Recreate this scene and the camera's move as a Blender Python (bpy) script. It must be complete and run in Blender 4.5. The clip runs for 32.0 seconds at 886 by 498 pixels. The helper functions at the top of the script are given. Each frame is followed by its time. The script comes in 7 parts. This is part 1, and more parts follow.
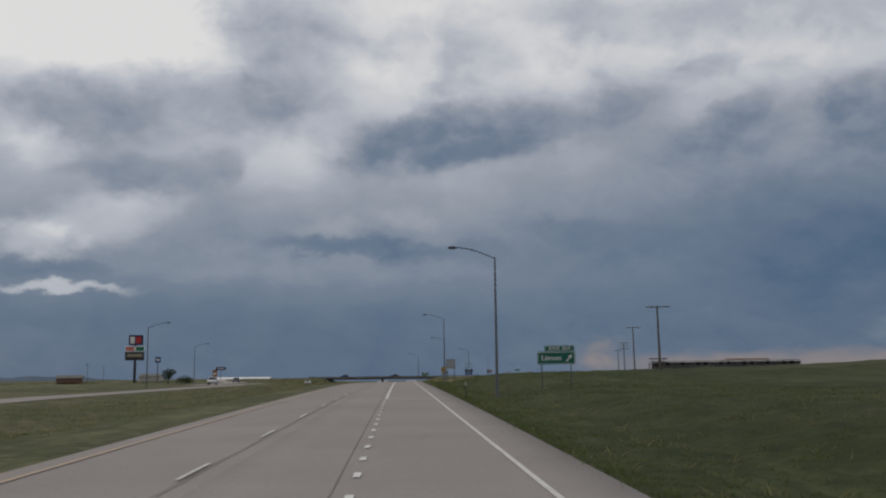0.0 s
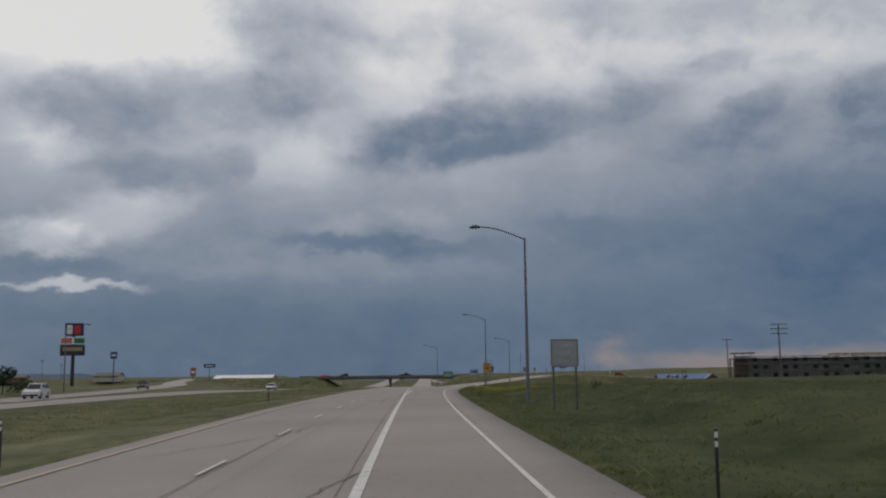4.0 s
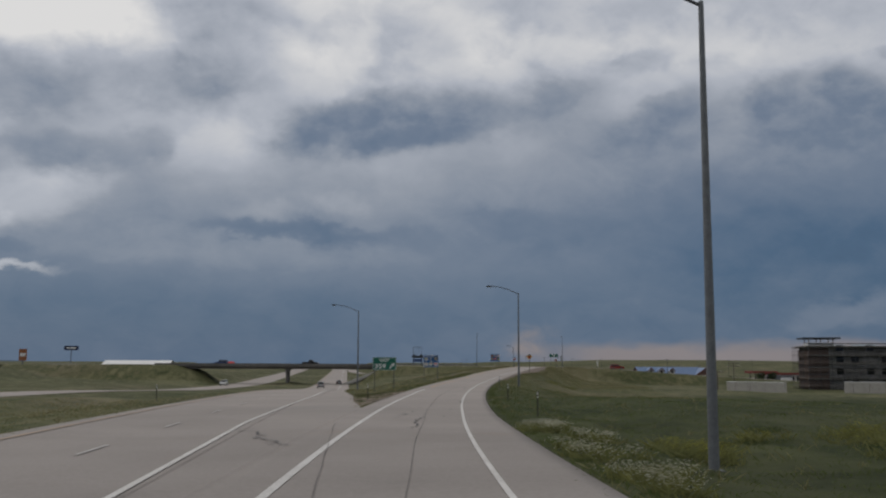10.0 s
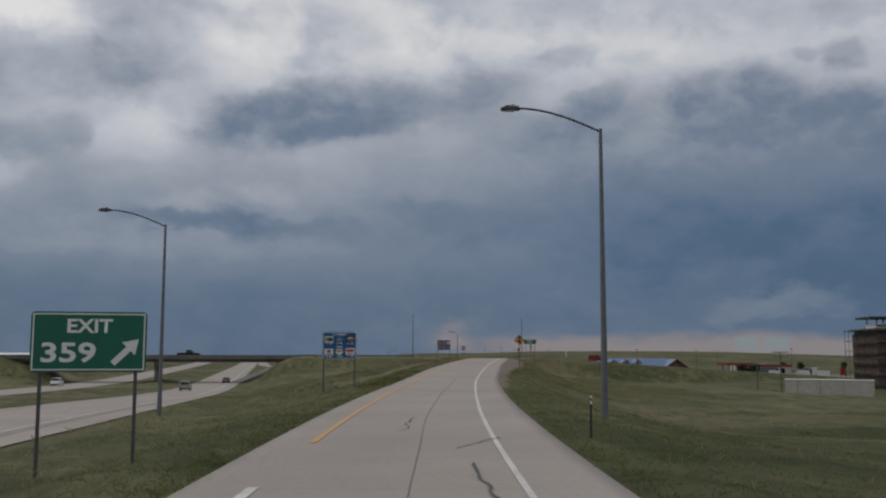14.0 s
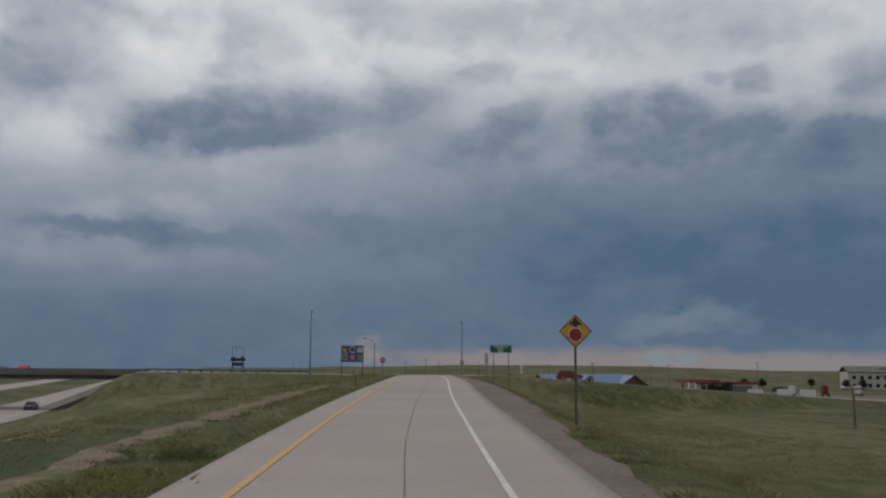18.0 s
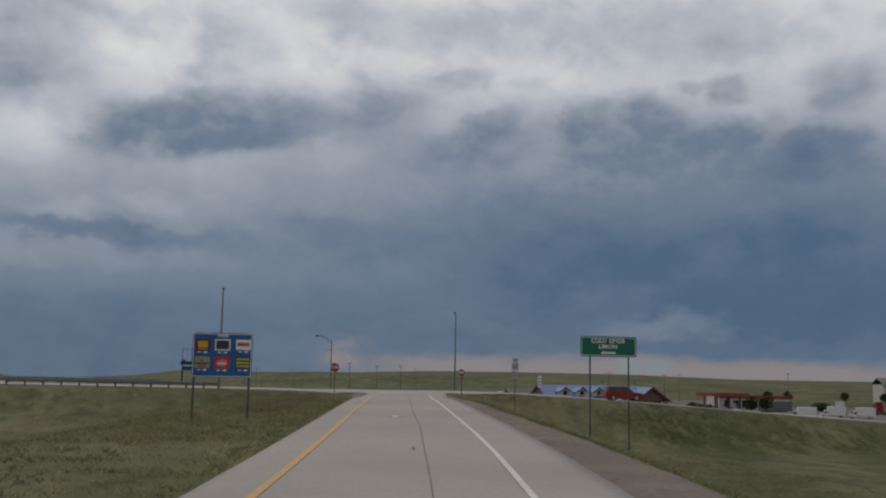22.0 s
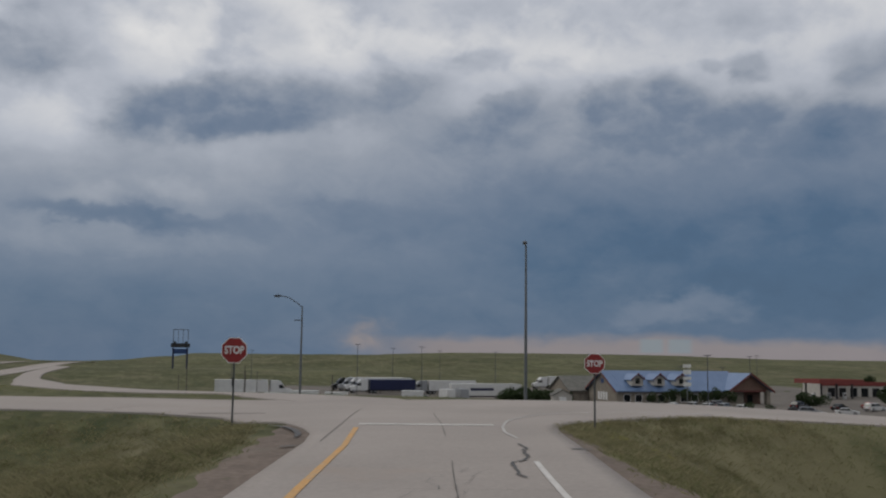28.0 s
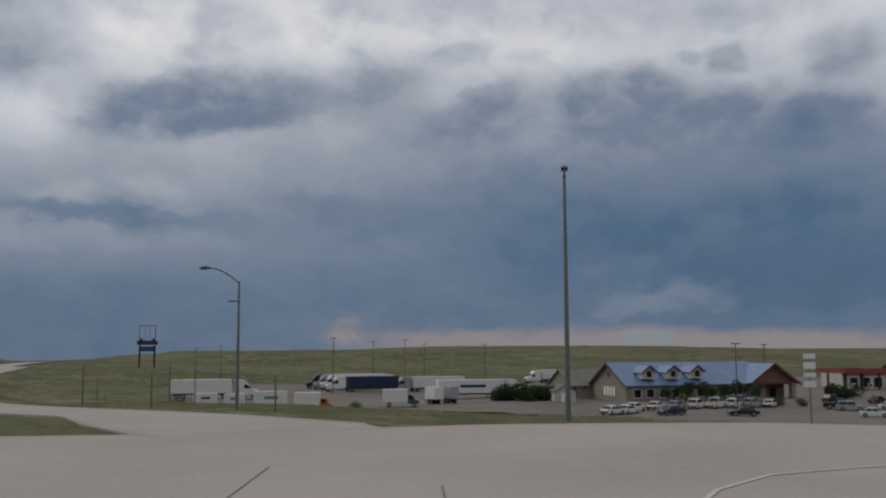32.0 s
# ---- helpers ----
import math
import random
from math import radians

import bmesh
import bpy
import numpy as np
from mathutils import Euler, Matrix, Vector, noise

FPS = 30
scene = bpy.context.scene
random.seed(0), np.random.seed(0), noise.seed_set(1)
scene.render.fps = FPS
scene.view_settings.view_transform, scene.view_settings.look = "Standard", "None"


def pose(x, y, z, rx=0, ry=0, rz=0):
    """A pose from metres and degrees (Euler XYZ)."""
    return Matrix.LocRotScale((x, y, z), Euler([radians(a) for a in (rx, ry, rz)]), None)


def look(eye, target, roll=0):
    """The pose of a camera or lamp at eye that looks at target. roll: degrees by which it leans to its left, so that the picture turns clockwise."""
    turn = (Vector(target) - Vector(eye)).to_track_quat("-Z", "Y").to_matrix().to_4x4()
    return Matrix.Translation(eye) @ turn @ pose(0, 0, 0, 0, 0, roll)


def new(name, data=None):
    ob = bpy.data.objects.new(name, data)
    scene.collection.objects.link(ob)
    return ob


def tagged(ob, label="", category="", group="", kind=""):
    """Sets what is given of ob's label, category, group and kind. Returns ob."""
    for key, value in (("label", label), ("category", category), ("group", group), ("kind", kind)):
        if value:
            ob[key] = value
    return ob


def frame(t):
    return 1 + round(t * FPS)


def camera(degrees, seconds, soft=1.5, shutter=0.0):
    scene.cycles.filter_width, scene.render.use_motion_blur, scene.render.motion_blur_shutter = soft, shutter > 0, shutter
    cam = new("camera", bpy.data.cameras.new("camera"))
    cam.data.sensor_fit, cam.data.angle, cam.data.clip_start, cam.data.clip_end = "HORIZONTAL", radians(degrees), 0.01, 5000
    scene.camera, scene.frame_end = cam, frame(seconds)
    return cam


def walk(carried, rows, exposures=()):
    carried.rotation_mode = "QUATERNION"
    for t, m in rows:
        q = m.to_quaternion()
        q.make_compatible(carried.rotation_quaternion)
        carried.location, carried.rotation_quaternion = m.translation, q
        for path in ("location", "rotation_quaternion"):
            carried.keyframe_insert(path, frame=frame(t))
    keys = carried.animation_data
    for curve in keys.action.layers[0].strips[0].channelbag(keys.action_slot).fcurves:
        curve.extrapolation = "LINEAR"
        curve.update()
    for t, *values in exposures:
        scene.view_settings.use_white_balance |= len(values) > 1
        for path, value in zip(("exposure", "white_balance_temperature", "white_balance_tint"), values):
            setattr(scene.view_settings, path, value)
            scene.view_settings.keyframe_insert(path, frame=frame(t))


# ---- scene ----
cam = camera(50, 32.0, soft=2.2)
PATH = [
    (0, pose(0.000, 0.000, 2.350, 97.563, 0.653, -0.916)),
    (0.5, pose(-0.394, 14.180, 2.483, 97.373, 0.665, -0.687)),
    (1, pose(-0.780, 28.342, 2.608, 97.587, 0.781, -0.525)),
    (1.5, pose(-1.200, 42.469, 2.732, 97.597, 0.939, -0.390)),
    (2, pose(-1.591, 56.474, 2.841, 97.320, 0.898, -0.276)),
    (2.5, pose(-1.999, 70.374, 2.940, 97.361, 0.841, -0.215)),
    (3, pose(-2.398, 84.161, 3.034, 97.298, 0.902, -0.190)),
    (3.5, pose(-2.783, 97.822, 3.130, 97.361, 0.962, -0.234)),
    (4, pose(-3.160, 111.315, 3.231, 97.402, 0.665, -0.203)),
    (4.5, pose(-3.518, 124.626, 3.307, 97.406, 0.317, -0.234)),
    (5, pose(-3.847, 137.731, 3.361, 97.331, 0.107, -0.390)),
    (5.5, pose(-4.136, 150.609, 3.395, 97.111, 0.158, -0.656)),
    (6, pose(-4.375, 163.235, 3.410, 96.655, 0.552, -0.922)),
    (6.5, pose(-4.586, 175.614, 3.408, 96.478, 0.695, -1.142)),
    (7, pose(-4.756, 187.754, 3.390, 96.674, 0.507, -1.298)),
    (7.5, pose(-4.867, 199.669, 3.353, 96.707, 0.172, -1.540)),
    (8, pose(-4.859, 211.379, 3.295, 96.533, -0.098, -1.971)),
    (8.5, pose(-4.768, 222.904, 3.223, 96.549, -0.258, -2.559)),
    (9, pose(-4.583, 234.232, 3.149, 96.412, -0.366, -3.314)),
    (9.5, pose(-4.319, 245.319, 3.083, 96.582, -0.378, -4.259)),
    (10, pose(-3.905, 256.140, 3.025, 96.748, -0.231, -5.128)),
    (10.5, pose(-3.343, 266.795, 2.962, 96.355, 0.056, -5.840)),
    (11, pose(-2.663, 277.298, 2.888, 96.203, 0.110, -6.310)),
    (11.5, pose(-1.878, 287.656, 2.802, 96.126, 0.061, -6.770)),
    (12, pose(-1.032, 297.872, 2.706, 95.920, -0.144, -7.304)),
    (12.5, pose(-0.050, 307.941, 2.615, 96.384, -0.332, -7.962)),
    (13, pose(1.054, 317.851, 2.539, 95.973, -0.477, -8.619)),
    (13.5, pose(2.210, 327.579, 2.497, 96.154, -0.226, -9.138)),
    (14, pose(3.438, 337.112, 2.490, 96.291, -0.106, -9.627)),
    (14.5, pose(4.744, 346.475, 2.493, 96.422, -0.117, -10.063)),
    (15, pose(6.138, 355.695, 2.502, 96.581, -0.211, -10.493)),
    (15.5, pose(7.631, 364.797, 2.510, 96.799, -0.319, -11.018)),
    (16, pose(9.241, 373.807, 2.513, 97.097, -0.372, -11.779)),
    (16.5, pose(10.972, 382.693, 2.523, 96.837, -0.594, -12.775)),
    (17, pose(12.762, 391.399, 2.561, 96.960, -0.586, -13.781)),
    (17.5, pose(14.562, 399.931, 2.621, 97.315, -0.440, -14.439)),
    (18, pose(16.345, 408.296, 2.702, 97.105, -0.388, -14.681)),
    (18.5, pose(18.107, 416.489, 2.813, 97.337, -0.495, -14.704)),
    (19, pose(19.892, 424.509, 2.928, 97.787, -0.658, -14.842)),
    (19.5, pose(21.673, 432.391, 3.038, 97.861, -0.829, -15.055)),
    (20, pose(23.473, 440.095, 3.142, 97.827, -0.827, -15.310)),
    (20.5, pose(25.267, 447.590, 3.237, 97.927, -0.805, -15.602)),
    (21, pose(27.036, 454.817, 3.322, 97.786, -0.869, -15.859)),
    (21.5, pose(28.760, 461.714, 3.404, 97.386, -0.955, -16.052)),
    (22, pose(30.414, 468.278, 3.488, 97.451, -0.994, -16.255)),
    (22.5, pose(32.030, 474.575, 3.566, 97.524, -1.013, -16.425)),
    (23, pose(33.615, 480.626, 3.643, 97.627, -1.037, -16.517)),
    (23.5, pose(35.186, 486.511, 3.711, 97.591, -1.068, -16.477)),
    (24, pose(36.635, 492.352, 3.761, 97.445, -0.730, -16.326)),
    (24.5, pose(38.048, 498.117, 3.797, 97.634, -0.449, -16.134)),
    (25, pose(39.422, 503.789, 3.819, 97.390, -0.422, -15.879)),
    (25.5, pose(40.750, 509.344, 3.830, 96.880, -0.523, -15.620)),
    (26, pose(42.024, 514.722, 3.837, 96.619, -0.595, -15.368)),
    (26.5, pose(43.237, 519.880, 3.841, 96.512, -0.645, -15.192)),
    (27, pose(44.384, 524.775, 3.845, 96.480, -0.675, -15.104)),
    (27.5, pose(45.458, 529.362, 3.852, 96.447, -0.688, -15.066)),
    (28, pose(46.453, 533.599, 3.863, 96.327, -0.696, -14.982)),
    (28.5, pose(47.366, 537.519, 3.835, 96.211, -0.635, -14.871)),
    (29, pose(48.232, 541.126, 3.785, 96.189, -0.519, -14.752)),
    (29.5, pose(49.014, 544.459, 3.731, 96.214, -0.512, -14.710)),
    (30, pose(49.716, 547.564, 3.692, 96.138, -0.498, -14.752)),
    (30.5, pose(50.425, 550.55, 3.690, 96.111, -0.473, -14.906)),
    (31, pose(51.180, 553.375, 3.681, 96.021, -0.318, -15.255)),
    (31.5, pose(51.830, 555.98, 3.669, 95.886, -0.066, -15.646)),
    (32, pose(52.455, 558.478, 3.657, 95.968, 0.188, -16.016)),
]
walk(cam, PATH, ((0, -0.05), (9, -0.07), (16, -0.04), (25, -0.03), (28, 0.02), (32, 0.02)))

# ---- sky and light ----
world = bpy.data.worlds.new("sky")
scene.world = world
world.use_nodes = True
wt = world.node_tree
wt.nodes.clear()


def wsock(n, i, v):
    if isinstance(v, (int, float)):
        n.inputs[i].default_value = v
    else:
        wt.links.new(v, n.inputs[i])


def wm(op, a, b=0.0, c=0.0):
    n = wt.nodes.new("ShaderNodeMath")
    n.operation = op
    for i, v in enumerate((a, b, c)):
        wsock(n, i, v)
    return n.outputs[0]


coord = wt.nodes.new("ShaderNodeTexCoord")
split = wt.nodes.new("ShaderNodeSeparateXYZ")
wt.links.new(coord.outputs["Generated"], split.inputs[0])
dx, dy, dz = split.outputs
lift = wm("ADD", wm("MAXIMUM", dz, 0.0), 0.55)
flat = wt.nodes.new("ShaderNodeCombineXYZ")
wsock(flat, 0, wm("DIVIDE", dx, lift))
wsock(flat, 1, wm("DIVIDE", dy, lift))


def wnoise(scale, detail, rough, dist, vec):
    n = wt.nodes.new("ShaderNodeTexNoise")
    n.inputs["Scale"].default_value = scale
    n.inputs["Detail"].default_value = detail
    n.inputs["Roughness"].default_value = rough
    n.inputs["Distortion"].default_value = dist
    wt.links.new(vec, n.inputs["Vector"])
    return n


cloud_a = wnoise(3.2, 6, 0.55, 0.3, flat.outputs[0])
cloud_b = wnoise(12.0, 7, 0.62, 0.4, flat.outputs[0])
warp = wnoise(6.5, 4, 0.55, 0.0, flat.outputs[0])
fray = wnoise(15.0, 5, 0.55, 0.2, flat.outputs[0])
puff = wnoise(19.0, 5, 0.55, 0.2, flat.outputs[0])
ws, fray_s = wt.nodes.new("ShaderNodeSeparateXYZ"), wt.nodes.new("ShaderNodeSeparateXYZ")
wt.links.new(warp.outputs["Color"], ws.inputs[0])
wt.links.new(fray.outputs["Color"], fray_s.inputs[0])
az0 = wm("MULTIPLY", wm("ARCTAN2", dx, dy), 57.2958)
el0 = wm("MULTIPLY", wm("ARCSINE", dz), 57.2958)


def bent(v, k, large, small):
    v = wm("ADD", v, wm("MULTIPLY", wm("SUBTRACT", ws.outputs[k], 0.5), large))
    return wm("ADD", v, wm("MULTIPLY", wm("SUBTRACT", fray_s.outputs[k], 0.5), small))


az, el = bent(az0, 0, 4.2, 3.4), bent(el0, 1, 2.0, 2.2)
# cloud masses: azimuth, elevation, half widths, turn, strength, edge
CLOUDS_WEST = (
    (-20.7, 20.3, 7.54, 3.15, -4, 0.24, 2.0), (-8.8, 20.3, 4.5, 2.43, -6, -0.25, 1.8), (-12.1, 16.1, 6.9, 1.4, -6, -0.19, 1.8), (-20.0, 15.2, 4.33, 1.39, -6, -0.26, 2.0),
    (-22.4, 13.0, 2.09, 0.78, 4, 0.14, 1.6), (-17.0, 11.8, 4.18, 1.13, -8, -0.18, 1.8), (-11.9, 12.5, 1.73, 1.16, 0, -0.18, 2.0), (-7.7, 13.3, 3.05, 2.36, 10, 0.13, 1.4),
    (-18.4, 9.2, 3.4, 1.38, 14, 0.22, 1.6), (-22.5, 7.8, 2.27, 1.18, 4, 0.24, 2.0), (-21.6, 5.1, 3.78, 0.26, -1, 0.38, 1.6), (-22.2, 6.3, 3.15, 0.43, 0, -0.12, 1.6),
    (-11.7, 9.1, 3.73, 1.69, -6, -0.03, 1.5), (-5.7, 8.8, 1.85, 0.66, 0, 0.09, 1.6),
)
CLOUDS_HIGH = (
    (-1.2, 9.6, 1.87, 0.61, -4, 0.09, 1.6), (-3.6, 7.7, 5.84, 0.46, 0, -0.11, 1.8), (1.6, 14.3, 6.95, 1.71, 6, -0.34, 2.6), (-4.3, 13.1, 1.95, 1.24, 30, -0.06, 1.4),
    (2.1, 10.7, 4.11, 1.37, 0, 0.05, 1.4), (2.5, 18.2, 3.58, 1.86, -20, -0.08, 1.6), (12.0, 20.8, 6.05, 1.35, -6, -0.16, 1.8), (17.2, 17.7, 1.79, 0.69, 10, -0.16, 2.0),
    (28.5, 20.3, 9.53, 2.23, -4, -0.17, 1.8), (32.9, 16.4, 1.29, 0.8, 0, -0.24, 2.0), (30.5, 16.7, 0.93, 0.45, 0, -0.16, 2.0), (39.5, 16.2, 2.36, 1.35, 10, -0.22, 1.8),
    (-3.8, 18.8, 2.48, 1.55, -10, -0.08, 1.5), (2.3, 18.3, 1.43, 1.73, 0, -0.07, 1.6),
)
CLOUDS_LOW = (
    (1.3, 17.8, 7.83, 1.82, 4, 0.08, 1.4), (-16.0, 10.7, 10.3, 3.99, 0, 0.06, 1.2), (18.7, 7.4, 9.19, 4.1, 0, -0.05, 1.2), (27.0, 2.5, 2.0, 0.73, 0, 0.16, 1.8),
    (30.5, 2.8, 2.07, 0.74, 0, 0.17, 1.8), (26.3, 5.0, 2.21, 1.46, 10, 0.07, 1.4), (-9.2, 6.2, 8.91, 1.23, 0, 0.06, 1.3), (-11.4, 2.5, 8.28, 1.99, 0, -0.05, 1.3),
    (17.7, 3.0, 4.63, 0.53, 0, 0.03, 1.5), (0.9, 5.1, 11.63, 1.56, 0, 0.03, 1.3),
)
CLOUDS_EAST = (
    (11.8, 15.8, 3.39, 1.57, 16, -0.15, 1.8), (19.2, 14.1, 3.47, 1.85, 20, -0.17, 1.7), (26.9, 14.1, 4.27, 2.28, 4, -0.2, 1.9), (35.7, 12.9, 6.45, 1.62, -2, -0.17, 1.8),
    (14.7, 13.3, 3.22, 1.15, 0, -0.1, 1.5), (25.9, 11.6, 12.54, 2.44, 2, -0.08, 1.3), (23.9, 7.0, 6.78, 3.09, -12, -0.19, 1.5), (37.7, 6.7, 11.18, 4.33, 6, -0.22, 1.6),
    (36.2, 8.0, 3.56, 1.5, 0, -0.08, 1.5), (28.9, 5.0, 4.62, 0.95, 16, 0.06, 1.6), (11.3, 7.9, 4.27, 1.11, -4, -0.1, 1.8), (-3.1, 7.7, 5.65, 0.65, -4, -0.09, 1.8),
    (38.1, 12.6, 1.78, 1.63, 0, -0.05, 1.4),
)
CLOUDS_BUMPS = (
    (19.0, 15.1, 2.22, 0.96, 14, -0.11, 2.6), (26.1, 15.3, 2.75, 1.17, 6, -0.12, 2.6), (28.8, 14.7, 1.77, 1.08, -10, -0.1, 2.4), (32.8, 13.8, 2.23, 0.84, 8, -0.1, 2.4),
    (38.4, 13.4, 2.4, 0.89, 0, -0.1, 2.4), (12.0, 16.0, 2.14, 0.82, 18, -0.09, 2.4), (-8.4, 16.8, 3.62, 1.2, 0, -0.14, 2.2), (-3.9, 18.9, 2.73, 0.81, -20, 0.08, 2.0),
    (1.0, 18.1, 1.01, 1.09, -30, -0.08, 2.2), (3.9, 19.1, 2.07, 1.01, -10, -0.07, 2.2), (29.1, 15.8, 4.19, 0.85, 6, 0.04, 1.6),
)


def blob(ca, ce, sa, se, turn, amp, edge=1.0):
    c, s = math.cos(radians(turn)), math.sin(radians(turn))
    u, v = wm("SUBTRACT", az, ca), wm("SUBTRACT", el, ce)
    p = wm("DIVIDE", wm("ADD", wm("MULTIPLY", u, c), wm("MULTIPLY", v, s)), sa)
    q = wm("DIVIDE", wm("SUBTRACT", wm("MULTIPLY", v, c), wm("MULTIPLY", u, s)), se)
    r2 = wm("ADD", wm("MULTIPLY", p, p), wm("MULTIPLY", q, q))
    return wm("MULTIPLY", wm("POWER", 2.71828, wm("MULTIPLY", wm("POWER", r2, edge), -0.7)), amp)


def smooth(lo, hi, v):
    n = wt.nodes.new("ShaderNodeMapRange")
    n.interpolation_type = "SMOOTHSTEP"
    wsock(n, 0, v)
    n.inputs[1].default_value, n.inputs[2].default_value = lo, hi
    return n.outputs[0]


rise = wt.nodes.new("ShaderNodeValToRGB")
wsock(rise, 0, wm("DIVIDE", el0, 45.0))
stops = ((0.0, 0.29), (0.075, 0.30), (0.135, 0.43), (0.18, 0.50), (0.235, 0.58), (0.29, 0.70), (0.35, 0.80), (0.40, 0.89), (0.49, 0.97), (1.0, 0.95))
ramp = rise.color_ramp
ramp.elements[0].position, ramp.elements[0].color = 0.0, (0.29,) * 3 + (1,)
ramp.elements[1].position, ramp.elements[1].color = 1.0, (0.95,) * 3 + (1,)
for pos, v in stops[1:-1]:
    e = ramp.elements.new(pos)
    e.color = (v, v, v, 1)
tone = rise.outputs[0]
dark, pale = 0.0, 0.0
for c in CLOUDS_WEST + CLOUDS_HIGH + CLOUDS_EAST + CLOUDS_LOW + CLOUDS_BUMPS:
    if c[5] < 0:
        dark = wm("ADD", dark, blob(*c))
    else:
        pale = wm("ADD", pale, blob(*c))
# the masses are torn by a finer grain, less so low down
torn = wm("MULTIPLY", wm("SUBTRACT", puff.outputs[0], 0.5), wm("MULTIPLY_ADD", smooth(4.0, 14.0, el0), 0.75, 0.35))
tone = wm("ADD", tone, wm("ADD", pale, wm("MULTIPLY", dark, wm("MAXIMUM", wm("ADD", torn, 0.84), 0.25))))
tone = wm("ADD", tone, wm("MULTIPLY", wm("SUBTRACT", cloud_a.outputs[0], 0.5), 0.16))
tone = wm("ADD", tone, wm("MULTIPLY", wm("SUBTRACT", cloud_b.outputs[0], 0.5), 0.16))
puffs = wm("MULTIPLY", smooth(0.44, 0.70, fray.outputs[0]), smooth(11.0, 18.0, el0))
tone = wm("SUBTRACT", tone, wm("MULTIPLY", puffs, 0.07))
shade = wt.nodes.new("ShaderNodeValToRGB")
wsock(shade, 0, tone)
cr = shade.color_ramp
cols = ((0.0, (0.050, 0.090, 0.155)), (0.2, (0.070, 0.124, 0.207)), (0.45, (0.163, 0.206, 0.280)), (0.62, (0.298, 0.328, 0.384)),
        (0.8, (0.458, 0.482, 0.536)), (1.0, (0.76, 0.75, 0.74)))
cr.elements[0].position, cr.elements[0].color = 0.0, (*cols[0][1], 1)
cr.elements[1].position, cr.elements[1].color = 1.0, (*cols[-1][1], 1)
for pos, v in cols[1:-1]:
    e = cr.elements.new(pos)
    e.color = (*v, 1)


def wmix(fac, a, b):
    n = wt.nodes.new("ShaderNodeMix")
    n.data_type = "RGBA"
    for i, v in ((0, fac), (6, a), (7, b)):
        if isinstance(v, tuple):
            n.inputs[i].default_value = v
        else:
            wsock(n, i, v)
    return n.outputs[2]


# the clear warm strip under the cloud deck, and two blue-green patches in it
glow = wm("MULTIPLY", smooth(8.0, 16.0, wm("ADD", az, 0.0)), smooth(1.35, 0.5, wm("ADD", el0, wm("MULTIPLY", wm("SUBTRACT", ws.outputs[1], 0.5), 2.0))))
glow = wm("MULTIPLY", glow, 0.52)
tower_cloud = wm("MULTIPLY", blob(10.4, 0.9, 1.0, 0.8, 0, 0.4), smooth(0.35, 0.6, cloud_b.outputs[0]))
warm = wm("MINIMUM", wm("ADD", glow, tower_cloud), 0.9)
sky_col = wmix(warm, shade.outputs[0], (0.37, 0.283, 0.232, 1))
for ca in (27.3, 28.9):
    gap = wm("MULTIPLY", wm("MULTIPLY", smooth(0.85, 0.45, wm("ABSOLUTE", wm("SUBTRACT", az0, ca))), smooth(0.5, 0.3, wm("ABSOLUTE", wm("SUBTRACT", el0, 0.62)))), 0.42)
    sky_col = wmix(gap, sky_col, (0.17, 0.27, 0.32, 1))
clear = wt.nodes.new("ShaderNodeTexSky")
clear.sky_type, clear.sun_disc = "NISHITA", False
clear.sun_elevation, clear.sun_rotation = radians(38), radians(-60)
bg_clear, bg_cloud, mixer, out = (wt.nodes.new(k) for k in ("ShaderNodeBackground", "ShaderNodeBackground", "ShaderNodeMixShader", "ShaderNodeOutputWorld"))
bg_clear.inputs[1].default_value = 0.08
wt.links.new(clear.outputs[0], bg_clear.inputs[0])
wt.links.new(sky_col, bg_cloud.inputs[0])
bg_cloud.inputs[1].default_value = 1.0
mixer.inputs[0].default_value = 0.95
wt.links.new(bg_clear.outputs[0], mixer.inputs[1])
wt.links.new(bg_cloud.outputs[0], mixer.inputs[2])
wt.links.new(mixer.outputs[0], out.inputs[0])

sun = new("sun", bpy.data.lights.new("sun", "SUN"))
sun.data.energy, sun.data.angle, sun.data.color = 0.7, radians(25), (1.0, 0.95, 0.88)
sun.matrix_world = look((0, 0, 0), (0.65, -0.40, -0.62))
scene.view_settings.exposure = 0.0

